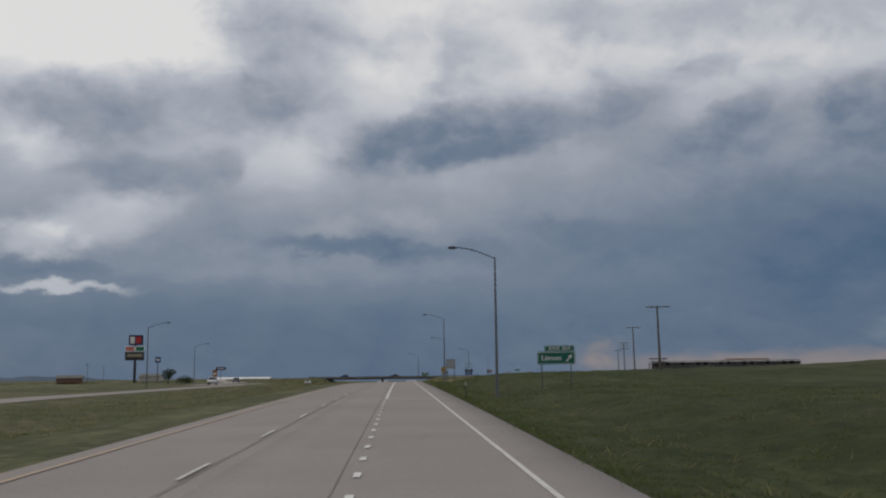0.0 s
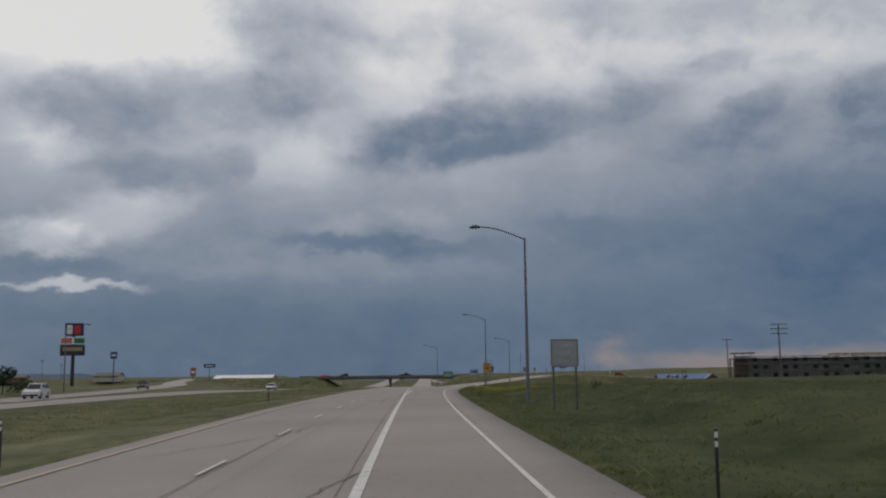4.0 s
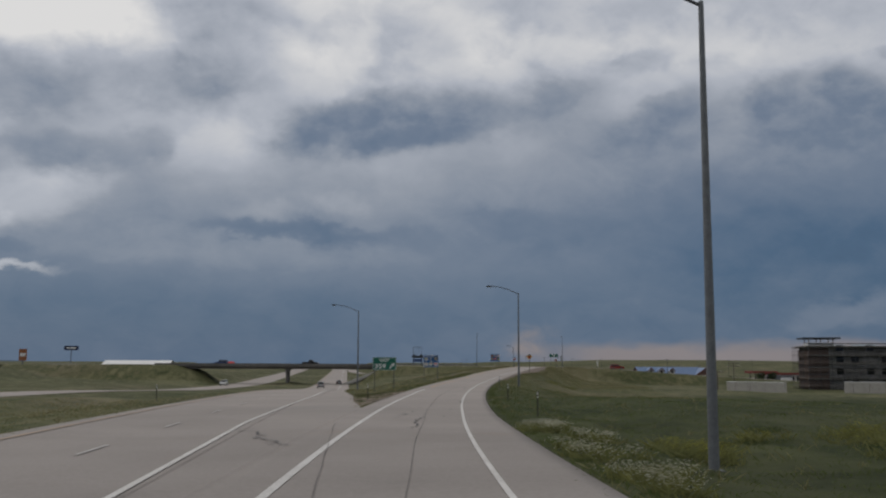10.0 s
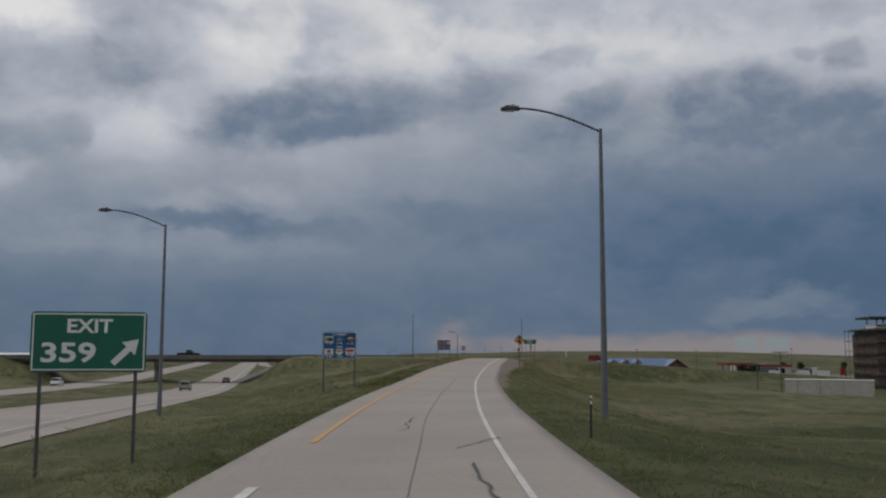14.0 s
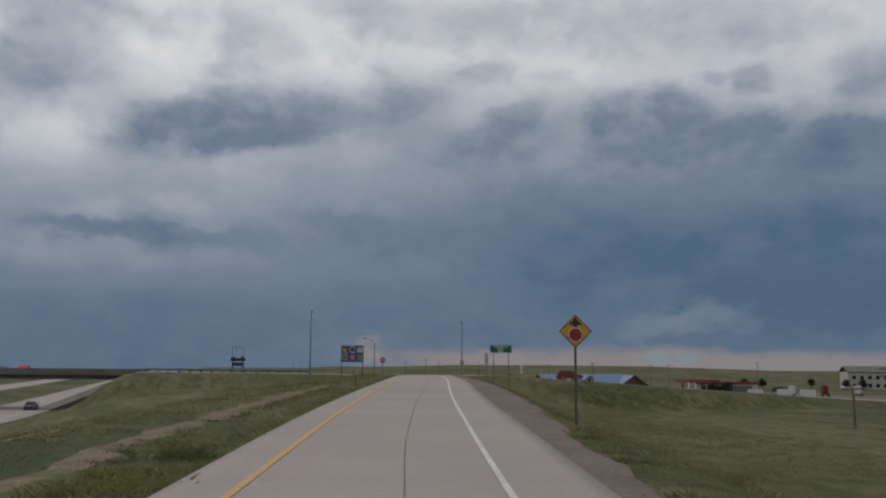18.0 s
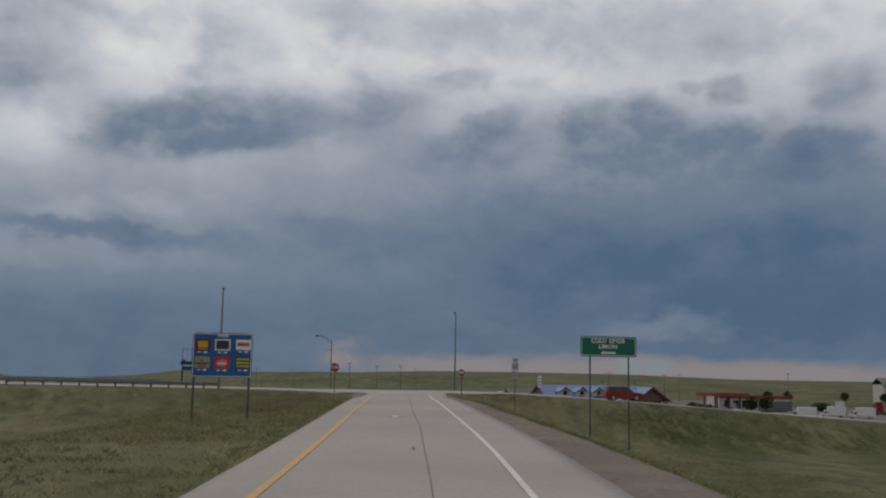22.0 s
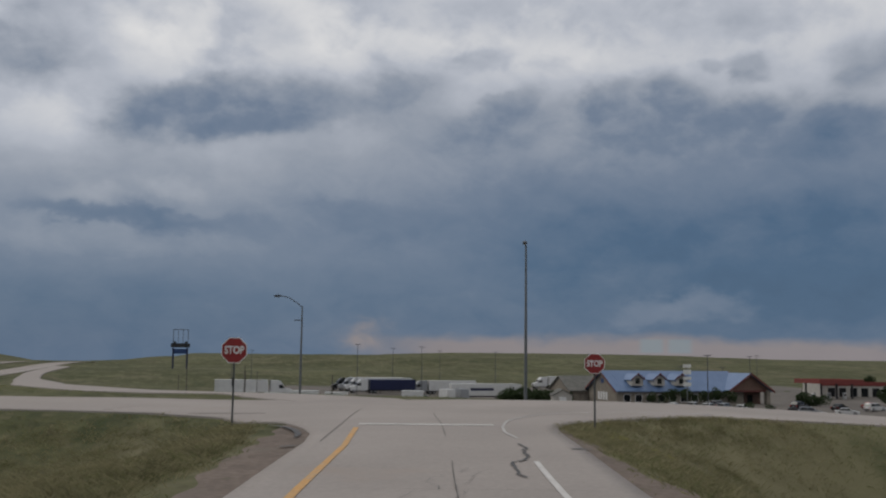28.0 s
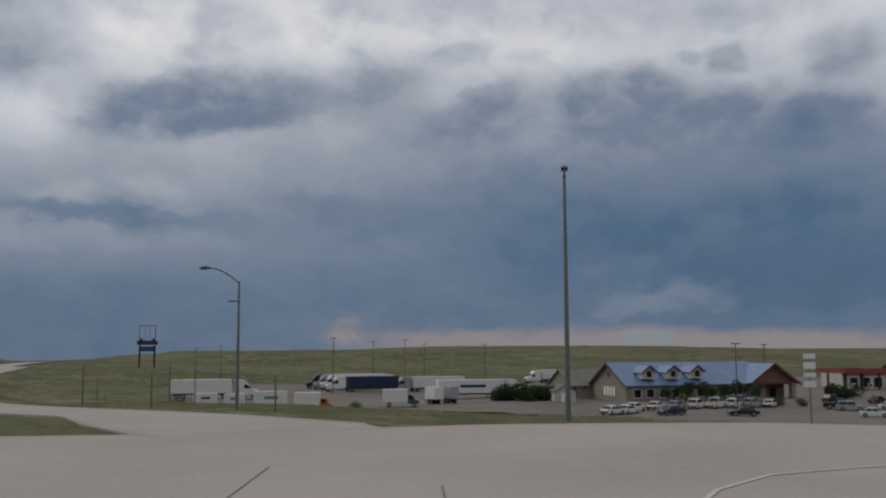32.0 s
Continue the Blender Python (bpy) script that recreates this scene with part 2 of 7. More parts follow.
# ---- materials ----
def mat(name, c1, c2=None, scale=6.0, rough=0.7, metal=0.0, bump=0.0, fine=None, spots=None, world_space=False, emit=0.0):
    """A node material: two colours mixed by noise at two scales, optional relief and stains."""
    m = bpy.data.materials.new(name)
    m.use_nodes = True
    nt = m.node_tree
    b = nt.nodes["Principled BSDF"]
    b.inputs["Roughness"].default_value, b.inputs["Metallic"].default_value = rough, metal
    b.inputs["Specular IOR Level"].default_value = 0.12 if rough > 0.88 else 0.4
    c2 = c2 or tuple(v * 0.8 for v in c1)
    if world_space:
        src = nt.nodes.new("ShaderNodeNewGeometry").outputs["Position"]
    else:
        src = nt.nodes.new("ShaderNodeTexCoord").outputs["Object"]

    def nz(s, detail=5.0, rg=0.6):
        n = nt.nodes.new("ShaderNodeTexNoise")
        n.inputs["Scale"].default_value, n.inputs["Detail"].default_value, n.inputs["Roughness"].default_value = s, detail, rg
        nt.links.new(src, n.inputs["Vector"])
        return n.outputs[0]

    def rng(v, lo, hi):
        n = nt.nodes.new("ShaderNodeMapRange")
        n.inputs[1].default_value, n.inputs[2].default_value = lo, hi
        nt.links.new(v, n.inputs[0])
        return n.outputs[0]

    def mx(f, a, bb):
        n = nt.nodes.new("ShaderNodeMix")
        n.data_type = "RGBA"
        for i, v in ((0, f), (6, a), (7, bb)):
            if isinstance(v, tuple):
                n.inputs[i].default_value = (*v, 1)
            elif isinstance(v, float):
                n.inputs[i].default_value = v
            else:
                nt.links.new(v, n.inputs[i])
        return n.outputs[2]

    col = mx(rng(nz(scale), 0.32, 0.68), c1, c2)
    if fine:
        n = nt.nodes.new("ShaderNodeMix")
        n.data_type, n.blend_type = "RGBA", "MULTIPLY"
        n.inputs[0].default_value = 1.0
        nt.links.new(col, n.inputs[6])
        g = mx(rng(nz(fine[0], 3.0), 0.3, 0.7), (1 - fine[1],) * 3, (1 + fine[1],) * 3)
        nt.links.new(g, n.inputs[7])
        col = n.outputs[2]
    for sc, lo, hi, sp in spots or ():
        col = mx(rng(nz(sc, 6.0), lo, hi), col, sp)
    nt.links.new(col, b.inputs["Base Color"])
    if bump:
        bp = nt.nodes.new("ShaderNodeBump")
        bp.inputs["Strength"].default_value, bp.inputs["Distance"].default_value = 0.6, bump
        nt.links.new(nz(fine[0] if fine else scale * 8, 4.0), bp.inputs["Height"])
        nt.links.new(bp.outputs[0], b.inputs["Normal"])
    if emit:
        b.inputs["Emission Color"].default_value, b.inputs["Emission Strength"].default_value = (*c1, 1), emit
    return m


M_concrete = mat("road_concrete", (0.335, 0.302, 0.281), (0.28, 0.253, 0.235), 0.12, 0.9, fine=(9.0, 0.08), bump=0.001, world_space=True,
                 spots=((0.05, 0.58, 0.75, (0.28, 0.258, 0.243)), (0.9, 0.66, 0.8, (0.25, 0.23, 0.21)), (0.16, 0.62, 0.78, (0.31, 0.262, 0.232))))
M_shoulder = mat("shoulder_concrete", (0.33, 0.305, 0.285), (0.28, 0.255, 0.24), 0.2, 0.92, fine=(6.0, 0.12), bump=0.004, world_space=True)
M_white = mat("line_white", (0.62, 0.61, 0.59), (0.50, 0.49, 0.47), 1.5, 0.7, fine=(12.0, 0.15), world_space=True, spots=((3.0, 0.62, 0.7, (0.36, 0.34, 0.32)),))
M_edge = mat("line_worn_white", (0.56, 0.545, 0.525), (0.44, 0.425, 0.405), 0.9, 0.72, fine=(12.0, 0.15), world_space=True, spots=((2.2, 0.60, 0.7, (0.36, 0.34, 0.32)),))
M_rust = mat("line_rust", (0.40, 0.285, 0.19), (0.34, 0.275, 0.22), 0.5, 0.8, fine=(9.0, 0.12), world_space=True)
M_faded = mat("line_faded", (0.44, 0.425, 0.41), (0.36, 0.345, 0.33), 1.2, 0.75, fine=(12.0, 0.15), world_space=True)
M_yellow = mat("line_yellow", (0.52, 0.28, 0.085), (0.43, 0.28, 0.14), 0.8, 0.75, fine=(10.0, 0.15), world_space=True, spots=((2.0, 0.58, 0.7, (0.34, 0.29, 0.24)),))
M_tar = mat("tar_seal", (0.035, 0.034, 0.036), (0.06, 0.058, 0.055), 2.0, 0.6, world_space=True)
M_joint = mat("joint_dark", (0.12, 0.112, 0.105), (0.21, 0.195, 0.185), 1.2, 0.9, world_space=True)
M_grass = mat("grass_ground", (0.056, 0.063, 0.027), (0.084, 0.084, 0.041), 0.06, 0.95, fine=(1.6, 0.38), bump=0.08, world_space=True,
              spots=((0.012, 0.48, 0.62, (0.118, 0.117, 0.060)), (0.028, 0.50, 0.66, (0.130, 0.116, 0.070)), (0.05, 0.54, 0.64, (0.048, 0.058, 0.024)), (0.10, 0.54, 0.66, (0.060, 0.068, 0.030)),
                     (0.21, 0.56, 0.72, (0.034, 0.041, 0.017)), (0.45, 0.60, 0.76, (0.150, 0.126, 0.083))))


def aged(m, tint=(0.83, 0.835, 0.84)):
    """Older, greyer slabs along the freeway, giving way to paler ones over some sixty metres."""
    nt = m.node_tree
    b = nt.nodes["Principled BSDF"]
    pos = nt.nodes.new("ShaderNodeNewGeometry").outputs["Position"]
    xyz, nz = nt.nodes.new("ShaderNodeSeparateXYZ"), nt.nodes.new("ShaderNodeTexNoise")
    nt.links.new(pos, xyz.inputs[0])
    nt.links.new(pos, nz.inputs["Vector"])
    nz.inputs["Scale"].default_value, nz.inputs["Detail"].default_value = 0.08, 5.0
    n1, n2, n3 = (nt.nodes.new("ShaderNodeMath") for _ in range(3))
    n1.operation, n2.operation, n3.operation = "MULTIPLY_ADD", "SUBTRACT", "MULTIPLY"
    n3.use_clamp = True
    nt.links.new(nz.outputs[0], n1.inputs[0])
    n1.inputs[1].default_value, n1.inputs[2].default_value = 80.0, 310.0
    nt.links.new(n1.outputs[0], n2.inputs[0])
    nt.links.new(xyz.outputs[1], n2.inputs[1])
    nt.links.new(n2.outputs[0], n3.inputs[0])
    n3.inputs[1].default_value = 0.015
    mix = nt.nodes.new("ShaderNodeMix")
    mix.data_type, mix.blend_type = "RGBA", "MULTIPLY"
    nt.links.new(n3.outputs[0], mix.inputs[0])
    nt.links.new(b.inputs["Base Color"].links[0].from_socket, mix.inputs[6])
    mix.inputs[7].default_value = (*tint, 1)
    nt.links.new(mix.outputs[2], b.inputs["Base Color"])


aged(M_concrete)


def lush(m, tint=(0.46, 0.55, 0.42)):
    """Darker, lusher growth on the rise east of the freeway, with a ragged border."""
    nt = m.node_tree
    b = nt.nodes["Principled BSDF"]
    pos = nt.nodes.new("ShaderNodeNewGeometry").outputs["Position"]
    xyz, nz = nt.nodes.new("ShaderNodeSeparateXYZ"), nt.nodes.new("ShaderNodeTexNoise")
    nt.links.new(pos, xyz.inputs[0])
    nt.links.new(pos, nz.inputs["Vector"])
    nz.inputs["Scale"].default_value, nz.inputs["Detail"].default_value = 0.05, 5.0

    def node(op, *v):
        n = nt.nodes.new("ShaderNodeMath")
        n.operation, n.use_clamp = op, op in ("MULTIPLY", "MINIMUM")
        for i, q in enumerate(v):
            if isinstance(q, float):
                n.inputs[i].default_value = q
            else:
                nt.links.new(q, n.inputs[i])
        return n.outputs[0]

    east = node("MULTIPLY", node("ADD", xyz.outputs[0], 2.0), 0.3)
    south = node("MULTIPLY", node("SUBTRACT", node("MULTIPLY_ADD", nz.outputs[0], 160.0, 335.0), xyz.outputs[1]), 0.012)
    mix = nt.nodes.new("ShaderNodeMix")
    mix.data_type, mix.blend_type = "RGBA", "MULTIPLY"
    nt.links.new(node("MULTIPLY", east, south), mix.inputs[0])
    nt.links.new(b.inputs["Base Color"].links[0].from_socket, mix.inputs[6])
    mix.inputs[7].default_value = (*tint, 1)
    nt.links.new(mix.outputs[2], b.inputs["Base Color"])


def dry_ground(m, cx, cy, rx, ry, colour, share):
    """A broad patch of drier, paler growth with a ragged border."""
    nt = m.node_tree
    b = nt.nodes["Principled BSDF"]
    pos = nt.nodes.new("ShaderNodeNewGeometry").outputs["Position"]
    mp, ln, nz, ad, mr, mix = (nt.nodes.new("ShaderNode" + k) for k in ("Mapping", "VectorMath", "TexNoise", "Math", "MapRange", "Mix"))
    mp.inputs["Location"].default_value = (-cx / rx, -cy / ry, 0)
    mp.inputs["Scale"].default_value = (1 / rx, 1 / ry, 0)
    nt.links.new(pos, mp.inputs[0])
    ln.operation, ad.operation = "LENGTH", "MULTIPLY_ADD"
    nt.links.new(mp.outputs[0], ln.inputs[0])
    nt.links.new(pos, nz.inputs["Vector"])
    nz.inputs["Scale"].default_value, nz.inputs["Detail"].default_value, nz.inputs["Roughness"].default_value = 0.35, 6.0, 0.65
    nt.links.new(nz.outputs[0], ad.inputs[0])
    ad.inputs[1].default_value = 2.2
    nt.links.new(ln.outputs["Value"], ad.inputs[2])
    nt.links.new(ad.outputs[0], mr.inputs[0])
    mr.inputs[1].default_value, mr.inputs[2].default_value, mr.inputs[3].default_value, mr.inputs[4].default_value = 1.5, 2.1, share, 0.0
    mix.data_type = "RGBA"
    nt.links.new(mr.outputs[0], mix.inputs[0])
    nt.links.new(b.inputs["Base Color"].links[0].from_socket, mix.inputs[6])
    mix.inputs[7].default_value = (*colour, 1)
    nt.links.new(mix.outputs[2], b.inputs["Base Color"])


def streaked(m, rows):
    """Long wind-laid streaks and mown bands that run with the road: (across, along, lo, hi, colour, strength)."""
    nt = m.node_tree
    b = nt.nodes["Principled BSDF"]
    pos = nt.nodes.new("ShaderNodeNewGeometry").outputs["Position"]
    for across, run, lo, hi, colour, share in rows:
        sc, nz, mr = nt.nodes.new("ShaderNodeMapping"), nt.nodes.new("ShaderNodeTexNoise"), nt.nodes.new("ShaderNodeMapRange")
        sc.inputs["Scale"].default_value = (across, run, across)
        sc.inputs["Rotation"].default_value = (0, 0, radians(6))
        nt.links.new(pos, sc.inputs[0])
        nt.links.new(sc.outputs[0], nz.inputs["Vector"])
        nz.inputs["Scale"].default_value, nz.inputs["Detail"].default_value, nz.inputs["Roughness"].default_value = 1.0, 6.0, 0.62
        nt.links.new(nz.outputs[0], mr.inputs[0])
        mr.inputs[1].default_value, mr.inputs[2].default_value, mr.inputs[4].default_value = lo, hi, share
        mix = nt.nodes.new("ShaderNodeMix")
        mix.data_type = "RGBA"
        nt.links.new(mr.outputs[0], mix.inputs[0])
        nt.links.new(b.inputs["Base Color"].links[0].from_socket, mix.inputs[6])
        mix.inputs[7].default_value = (*colour, 1)
        nt.links.new(mix.outputs[2], b.inputs["Base Color"])


streaked(M_grass, ((0.30, 0.07, 0.52, 0.66, (0.150, 0.140, 0.078), 0.75), (0.55, 0.16, 0.54, 0.68, (0.038, 0.050, 0.020), 0.8), (1.3, 0.5, 0.56, 0.70, (0.165, 0.150, 0.088), 0.55), (1.0, 0.45, 0.58, 0.70, (0.030, 0.036, 0.017), 0.7)))
lush(M_grass)
dry_ground(M_grass, 66, 560, 16, 26, (0.165, 0.150, 0.088), 0.75)
dry_ground(M_grass, 46, 562, 4, 12, (0.155, 0.140, 0.085), 0.7)
M_dirt = mat("dirt", (0.18, 0.145, 0.123), (0.13, 0.106, 0.09), 0.5, 0.95, fine=(5.0, 0.22), bump=0.02, world_space=True, spots=((0.8, 0.6, 0.7, (0.10, 0.095, 0.06)), (0.2, 0.55, 0.7, (0.17, 0.145, 0.125))))
M_gore = mat("gore_soil", (0.24, 0.195, 0.162), (0.175, 0.142, 0.118), 0.7, 0.95, fine=(4.0, 0.25), bump=0.03, world_space=True, spots=((1.2, 0.57, 0.66, (0.10, 0.10, 0.05)),))
M_galv = mat("galvanised_steel", (0.20, 0.21, 0.215), (0.14, 0.145, 0.15), 3.0, 0.55, 0.5, fine=(20.0, 0.1))
M_lamp = mat("lamp_grey", (0.085, 0.09, 0.10), (0.06, 0.064, 0.072), 4.0, 0.5, 0.4)
M_pole = mat("pole_grey", (0.15, 0.16, 0.17), (0.11, 0.118, 0.126), 4.0, 0.55, 0.25, fine=(14.0, 0.12))
M_signpost = mat("sign_post_steel", (0.095, 0.10, 0.102), (0.07, 0.074, 0.076), 3.0, 0.6, 0.4, fine=(20.0, 0.12))
M_glass_lamp = mat("lamp_lens", (0.5, 0.5, 0.5), None, 5.0, 0.2)
M_post = mat("weathered_post", (0.13, 0.115, 0.10), (0.08, 0.072, 0.065), 5.0, 0.85, fine=(30.0, 0.2))
M_green = mat("sign_green", (0.005, 0.115, 0.075), (0.008, 0.095, 0.065), 1.5, 0.45, fine=(30.0, 0.05))
M_blue = mat("sign_blue", (0.012, 0.090, 0.25), (0.015, 0.074, 0.205), 1.5, 0.45, fine=(30.0, 0.05))
M_signyel = mat("sign_yellow", (0.52, 0.285, 0.05), (0.44, 0.245, 0.045), 2.0, 0.5, fine=(30.0, 0.05))
M_signred = mat("sign_red", (0.25, 0.022, 0.022), (0.20, 0.02, 0.02), 2.0, 0.5, fine=(30.0, 0.05))
M_signwhite = mat("sign_white", (0.68, 0.68, 0.67), (0.60, 0.60, 0.59), 2.0, 0.5, fine=(25.0, 0.06))
M_signgrey = mat("sign_grey", (0.34, 0.36, 0.38), (0.28, 0.30, 0.32), 2.0, 0.5, fine=(25.0, 0.06))
M_black = mat("sign_black", (0.02, 0.02, 0.022), (0.03, 0.03, 0.03), 2.0, 0.5)
M_alu = mat("sign_back", (0.35, 0.36, 0.37), (0.28, 0.29, 0.30), 3.0, 0.5, 0.6)
M_car_glass = mat("car_glass", (0.012, 0.014, 0.016), None, 2.0, 0.08)
M_tyre = mat("tyre_rubber", (0.02, 0.02, 0.02), None, 8.0, 0.85)
M_rim = mat("wheel_rim", (0.35, 0.35, 0.36), None, 8.0, 0.35, 0.8)
M_tail = mat("tail_lamp", (0.35, 0.01, 0.01), None, 5.0, 0.25)
M_head = mat("head_lamp", (0.6, 0.6, 0.6), None, 5.0, 0.15)
M_trim = mat("dark_trim", (0.03, 0.03, 0.032), None, 5.0, 0.5)
M_plate = mat("plate_white", (0.5, 0.5, 0.5), None, 5.0, 0.5)
PAINT = {n: mat("paint_" + n, c, tuple(v * 0.9 for v in c), 1.2, 0.28, 0.15) for n, c in dict(white=(0.62, 0.62, 0.61), silver=(0.30, 0.31, 0.32), grey=(0.12, 0.125, 0.13), black=(0.02, 0.02, 0.022),
         red=(0.24, 0.020, 0.018), blue=(0.03, 0.06, 0.16), orange=(0.45, 0.12, 0.02), navy=(0.02, 0.025, 0.07), teal=(0.03, 0.10, 0.10)).items()}
M_box = mat("trailer_white", (0.58, 0.58, 0.57), (0.50, 0.50, 0.49), 0.8, 0.45, fine=(12.0, 0.05), spots=((0.6, 0.62, 0.8, (0.42, 0.41, 0.39)),))
M_roofblue = mat("metal_roof_blue", (0.135, 0.205, 0.345), (0.11, 0.175, 0.30), 0.5, 0.4, 0.2, fine=(10.0, 0.06))
M_roofgrey = mat("shingle_roof_grey", (0.17, 0.165, 0.15), (0.12, 0.12, 0.11), 1.0, 0.9, fine=(8.0, 0.2))
M_stone = mat("stone_wall", (0.26, 0.23, 0.19), (0.18, 0.16, 0.135), 1.4, 0.9, fine=(7.0, 0.22), bump=0.02)
M_brick = mat("brown_siding", (0.17, 0.10, 0.075), (0.12, 0.075, 0.06), 1.2, 0.85, fine=(8.0, 0.15))
M_trimred = mat("trim_red_brown", (0.14, 0.035, 0.028), (0.10, 0.03, 0.025), 2.0, 0.6)
M_asphalt = mat("asphalt_lot", (0.16, 0.145, 0.13), (0.11, 0.10, 0.09), 0.05, 0.95, fine=(2.0, 0.15), world_space=True, spots=((0.12, 0.6, 0.75, (0.21, 0.185, 0.16)),))
M_bridge = mat("bridge_concrete", (0.16, 0.15, 0.14), (0.11, 0.105, 0.10), 0.4, 0.9, fine=(5.0, 0.15), world_space=True)
M_bridgepale = mat("slope_paving", (0.44, 0.425, 0.40), (0.34, 0.33, 0.31), 0.4, 0.9, fine=(5.0, 0.12), world_space=True)
M_wrap = mat("housewrap", (0.25, 0.245, 0.235), (0.13, 0.125, 0.12), 0.35, 0.8, fine=(3.0, 0.3), spots=((0.5, 0.6, 0.7, (0.25, 0.24, 0.225)),))
M_sheath = mat("brown_sheathing", (0.15, 0.115, 0.10), (0.095, 0.075, 0.068), 0.6, 0.9, fine=(4.0, 0.25))
M_lumber = mat("bare_lumber", (0.36, 0.25, 0.13), (0.28, 0.19, 0.10), 1.0, 0.85, fine=(6.0, 0.15))
M_leaf = mat("leaf_dark", (0.022, 0.040, 0.014), (0.040, 0.060, 0.020), 1.2, 0.8, fine=(6.0, 0.25))
M_bark = mat("bark", (0.07, 0.055, 0.04), (0.045, 0.035, 0.028), 4.0, 0.95)
# distance haze over the ridge is put into this blue-grey colour
M_ridge = mat("haze_tinted_ridge", (0.085, 0.115, 0.155), (0.07, 0.10, 0.14), 0.004, 0.95, world_space=True)
M_roofwhite = mat("white_metal_roof", (0.72, 0.72, 0.71), (0.64, 0.64, 0.63), 0.1, 0.5)
M_canopyred = mat("canopy_red", (0.20, 0.04, 0.032), (0.16, 0.035, 0.03), 0.8, 0.6)
M_shed = mat("shed_siding", (0.42, 0.40, 0.36), (0.34, 0.32, 0.29), 1.0, 0.8, fine=(9.0, 0.1))

# ---- helpers for building ----
def part(name, bm, material, parent=None, label=""):
    me = bpy.data.meshes.new(name)
    bm.to_mesh(me)
    bm.free()
    me.materials.append(material)
    ob = new(name, me)
    if parent is not None:
        ob.parent = parent
    return tagged(ob, label)


def mesh_of(name, verts, faces, material, parent=None, flat=True):
    me = bpy.data.meshes.new(name)
    me.from_pydata([tuple(v) for v in verts], [], faces)
    me.materials.append(material)
    if not flat:
        me.shade_smooth()
    me.update()
    ob = new(name, me)
    if parent is not None:
        ob.parent = parent
    return ob


def thing(name, at, label, category, group="", turn=0.0, kind=""):
    ob = new(name)
    ob.matrix_basis = pose(*at, 0, 0, turn)
    ob.empty_display_size = 0.2
    return tagged(ob, label, category, group, kind)


def box(bm, x0, y0, z0, x1, y1, z1, bevel=0.0):
    r = bmesh.ops.create_cube(bm, size=1.0, matrix=Matrix.Translation(((x0 + x1) / 2, (y0 + y1) / 2, (z0 + z1) / 2)) @ Matrix.Diagonal((x1 - x0, y1 - y0, z1 - z0, 1)))
    if bevel:
        es = list({e for v in r["verts"] for e in v.link_edges})
        bmesh.ops.bevel(bm, geom=es, offset=bevel, segments=2, affect="EDGES")
    return bm


def tube(bm, a, b, r0, r1=None, seg=10):
    """A tapered round bar from a to b."""
    a, b = Vector(a), Vector(b)
    d = b - a
    m = Matrix.Translation((a + b) / 2) @ d.to_track_quat("Z", "Y").to_matrix().to_4x4()
    bmesh.ops.create_cone(bm, cap_ends=True, segments=seg, radius1=r0, radius2=r0 if r1 is None else r1, depth=d.length, matrix=m)
    return bm


def prism(bm, outline, y0, y1):
    """An outline of (x, z) points pushed from y0 to y1."""
    front = [bm.verts.new((x, y0, z)) for x, z in outline]
    back = [bm.verts.new((x, y1, z)) for x, z in outline]
    n = len(outline)
    bm.faces.new(front)
    bm.faces.new(back[::-1])
    for i in range(n):
        bm.faces.new((front[i], back[i], back[(i + 1) % n], front[(i + 1) % n]))
    bmesh.ops.recalc_face_normals(bm, faces=bm.faces[:])
    return bm


def B():
    return bmesh.new()


# ---- plan: road lines ----
def curve_through(pts, step=2.0):
    """Catmull-Rom through plan points, sampled evenly."""
    p = np.array(pts, float)
    p = np.vstack([2 * p[0] - p[1], p, 2 * p[-1] - p[-2]])
    out = []
    for i in range(1, len(p) - 2):
        n = max(2, int(np.linalg.norm(p[i + 1, :2] - p[i, :2]) / step))
        t = np.linspace(0, 1, n, endpoint=False)[:, None]
        a, b, c, d = p[i - 1], p[i], p[i + 1], p[i + 2]
        out.append(0.5 * (2 * b + (c - a) * t + (2 * a - 5 * b + 4 * c - d) * t**2 + (3 * b - a - 3 * c + d) * t**3))
    out.append(p[-2:-1])
    return np.vstack(out)


RAMP = curve_through([(2.3, -80, -0.7), (0, 0, 0), (-1.59, 56.5, 0.49), (-3.16, 111.3, 0.88), (-4.38, 163.2, 1.06), (-4.86, 211.4, 0.94), (-3.91, 256.1, 0.68),
                      (-1.03, 297.9, 0.36), (3.44, 337.1, 0.14), (9.24, 373.8, 0.16), (16.34, 408.3, 0.35), (23.47, 440.1, 0.79), (30.41, 468.3, 1.14),
                      (36.63, 492.3, 1.41), (42.02, 514.7, 1.49), (46.45, 533.6, 1.50), (49.72, 547.6, 1.36), (52.45, 558.5, 1.31), (55.2, 569.0, 1.28), (58.6, 582.0, 1.22)])
FREEWAY = curve_through([(-2.3, -80, -0.7), (-4.8, 0, 0), (-7.8, 100, 0.8), (-9.7, 170, 1.04), (-11.2, 240, 0.76), (-11.7, 290, 0.4), (-11.75, 337, -0.1), (-11.8, 380, -0.8),
                         (-12.0, 430, -2.1), (-12.4, 480, -3.5), (-12.8, 530, -4.5), (-13.4, 588, -5), (-15, 700, -5), (-17, 900, -4.5), (-20, 1150, -3.8), (-26, 1600, -11)], 4)
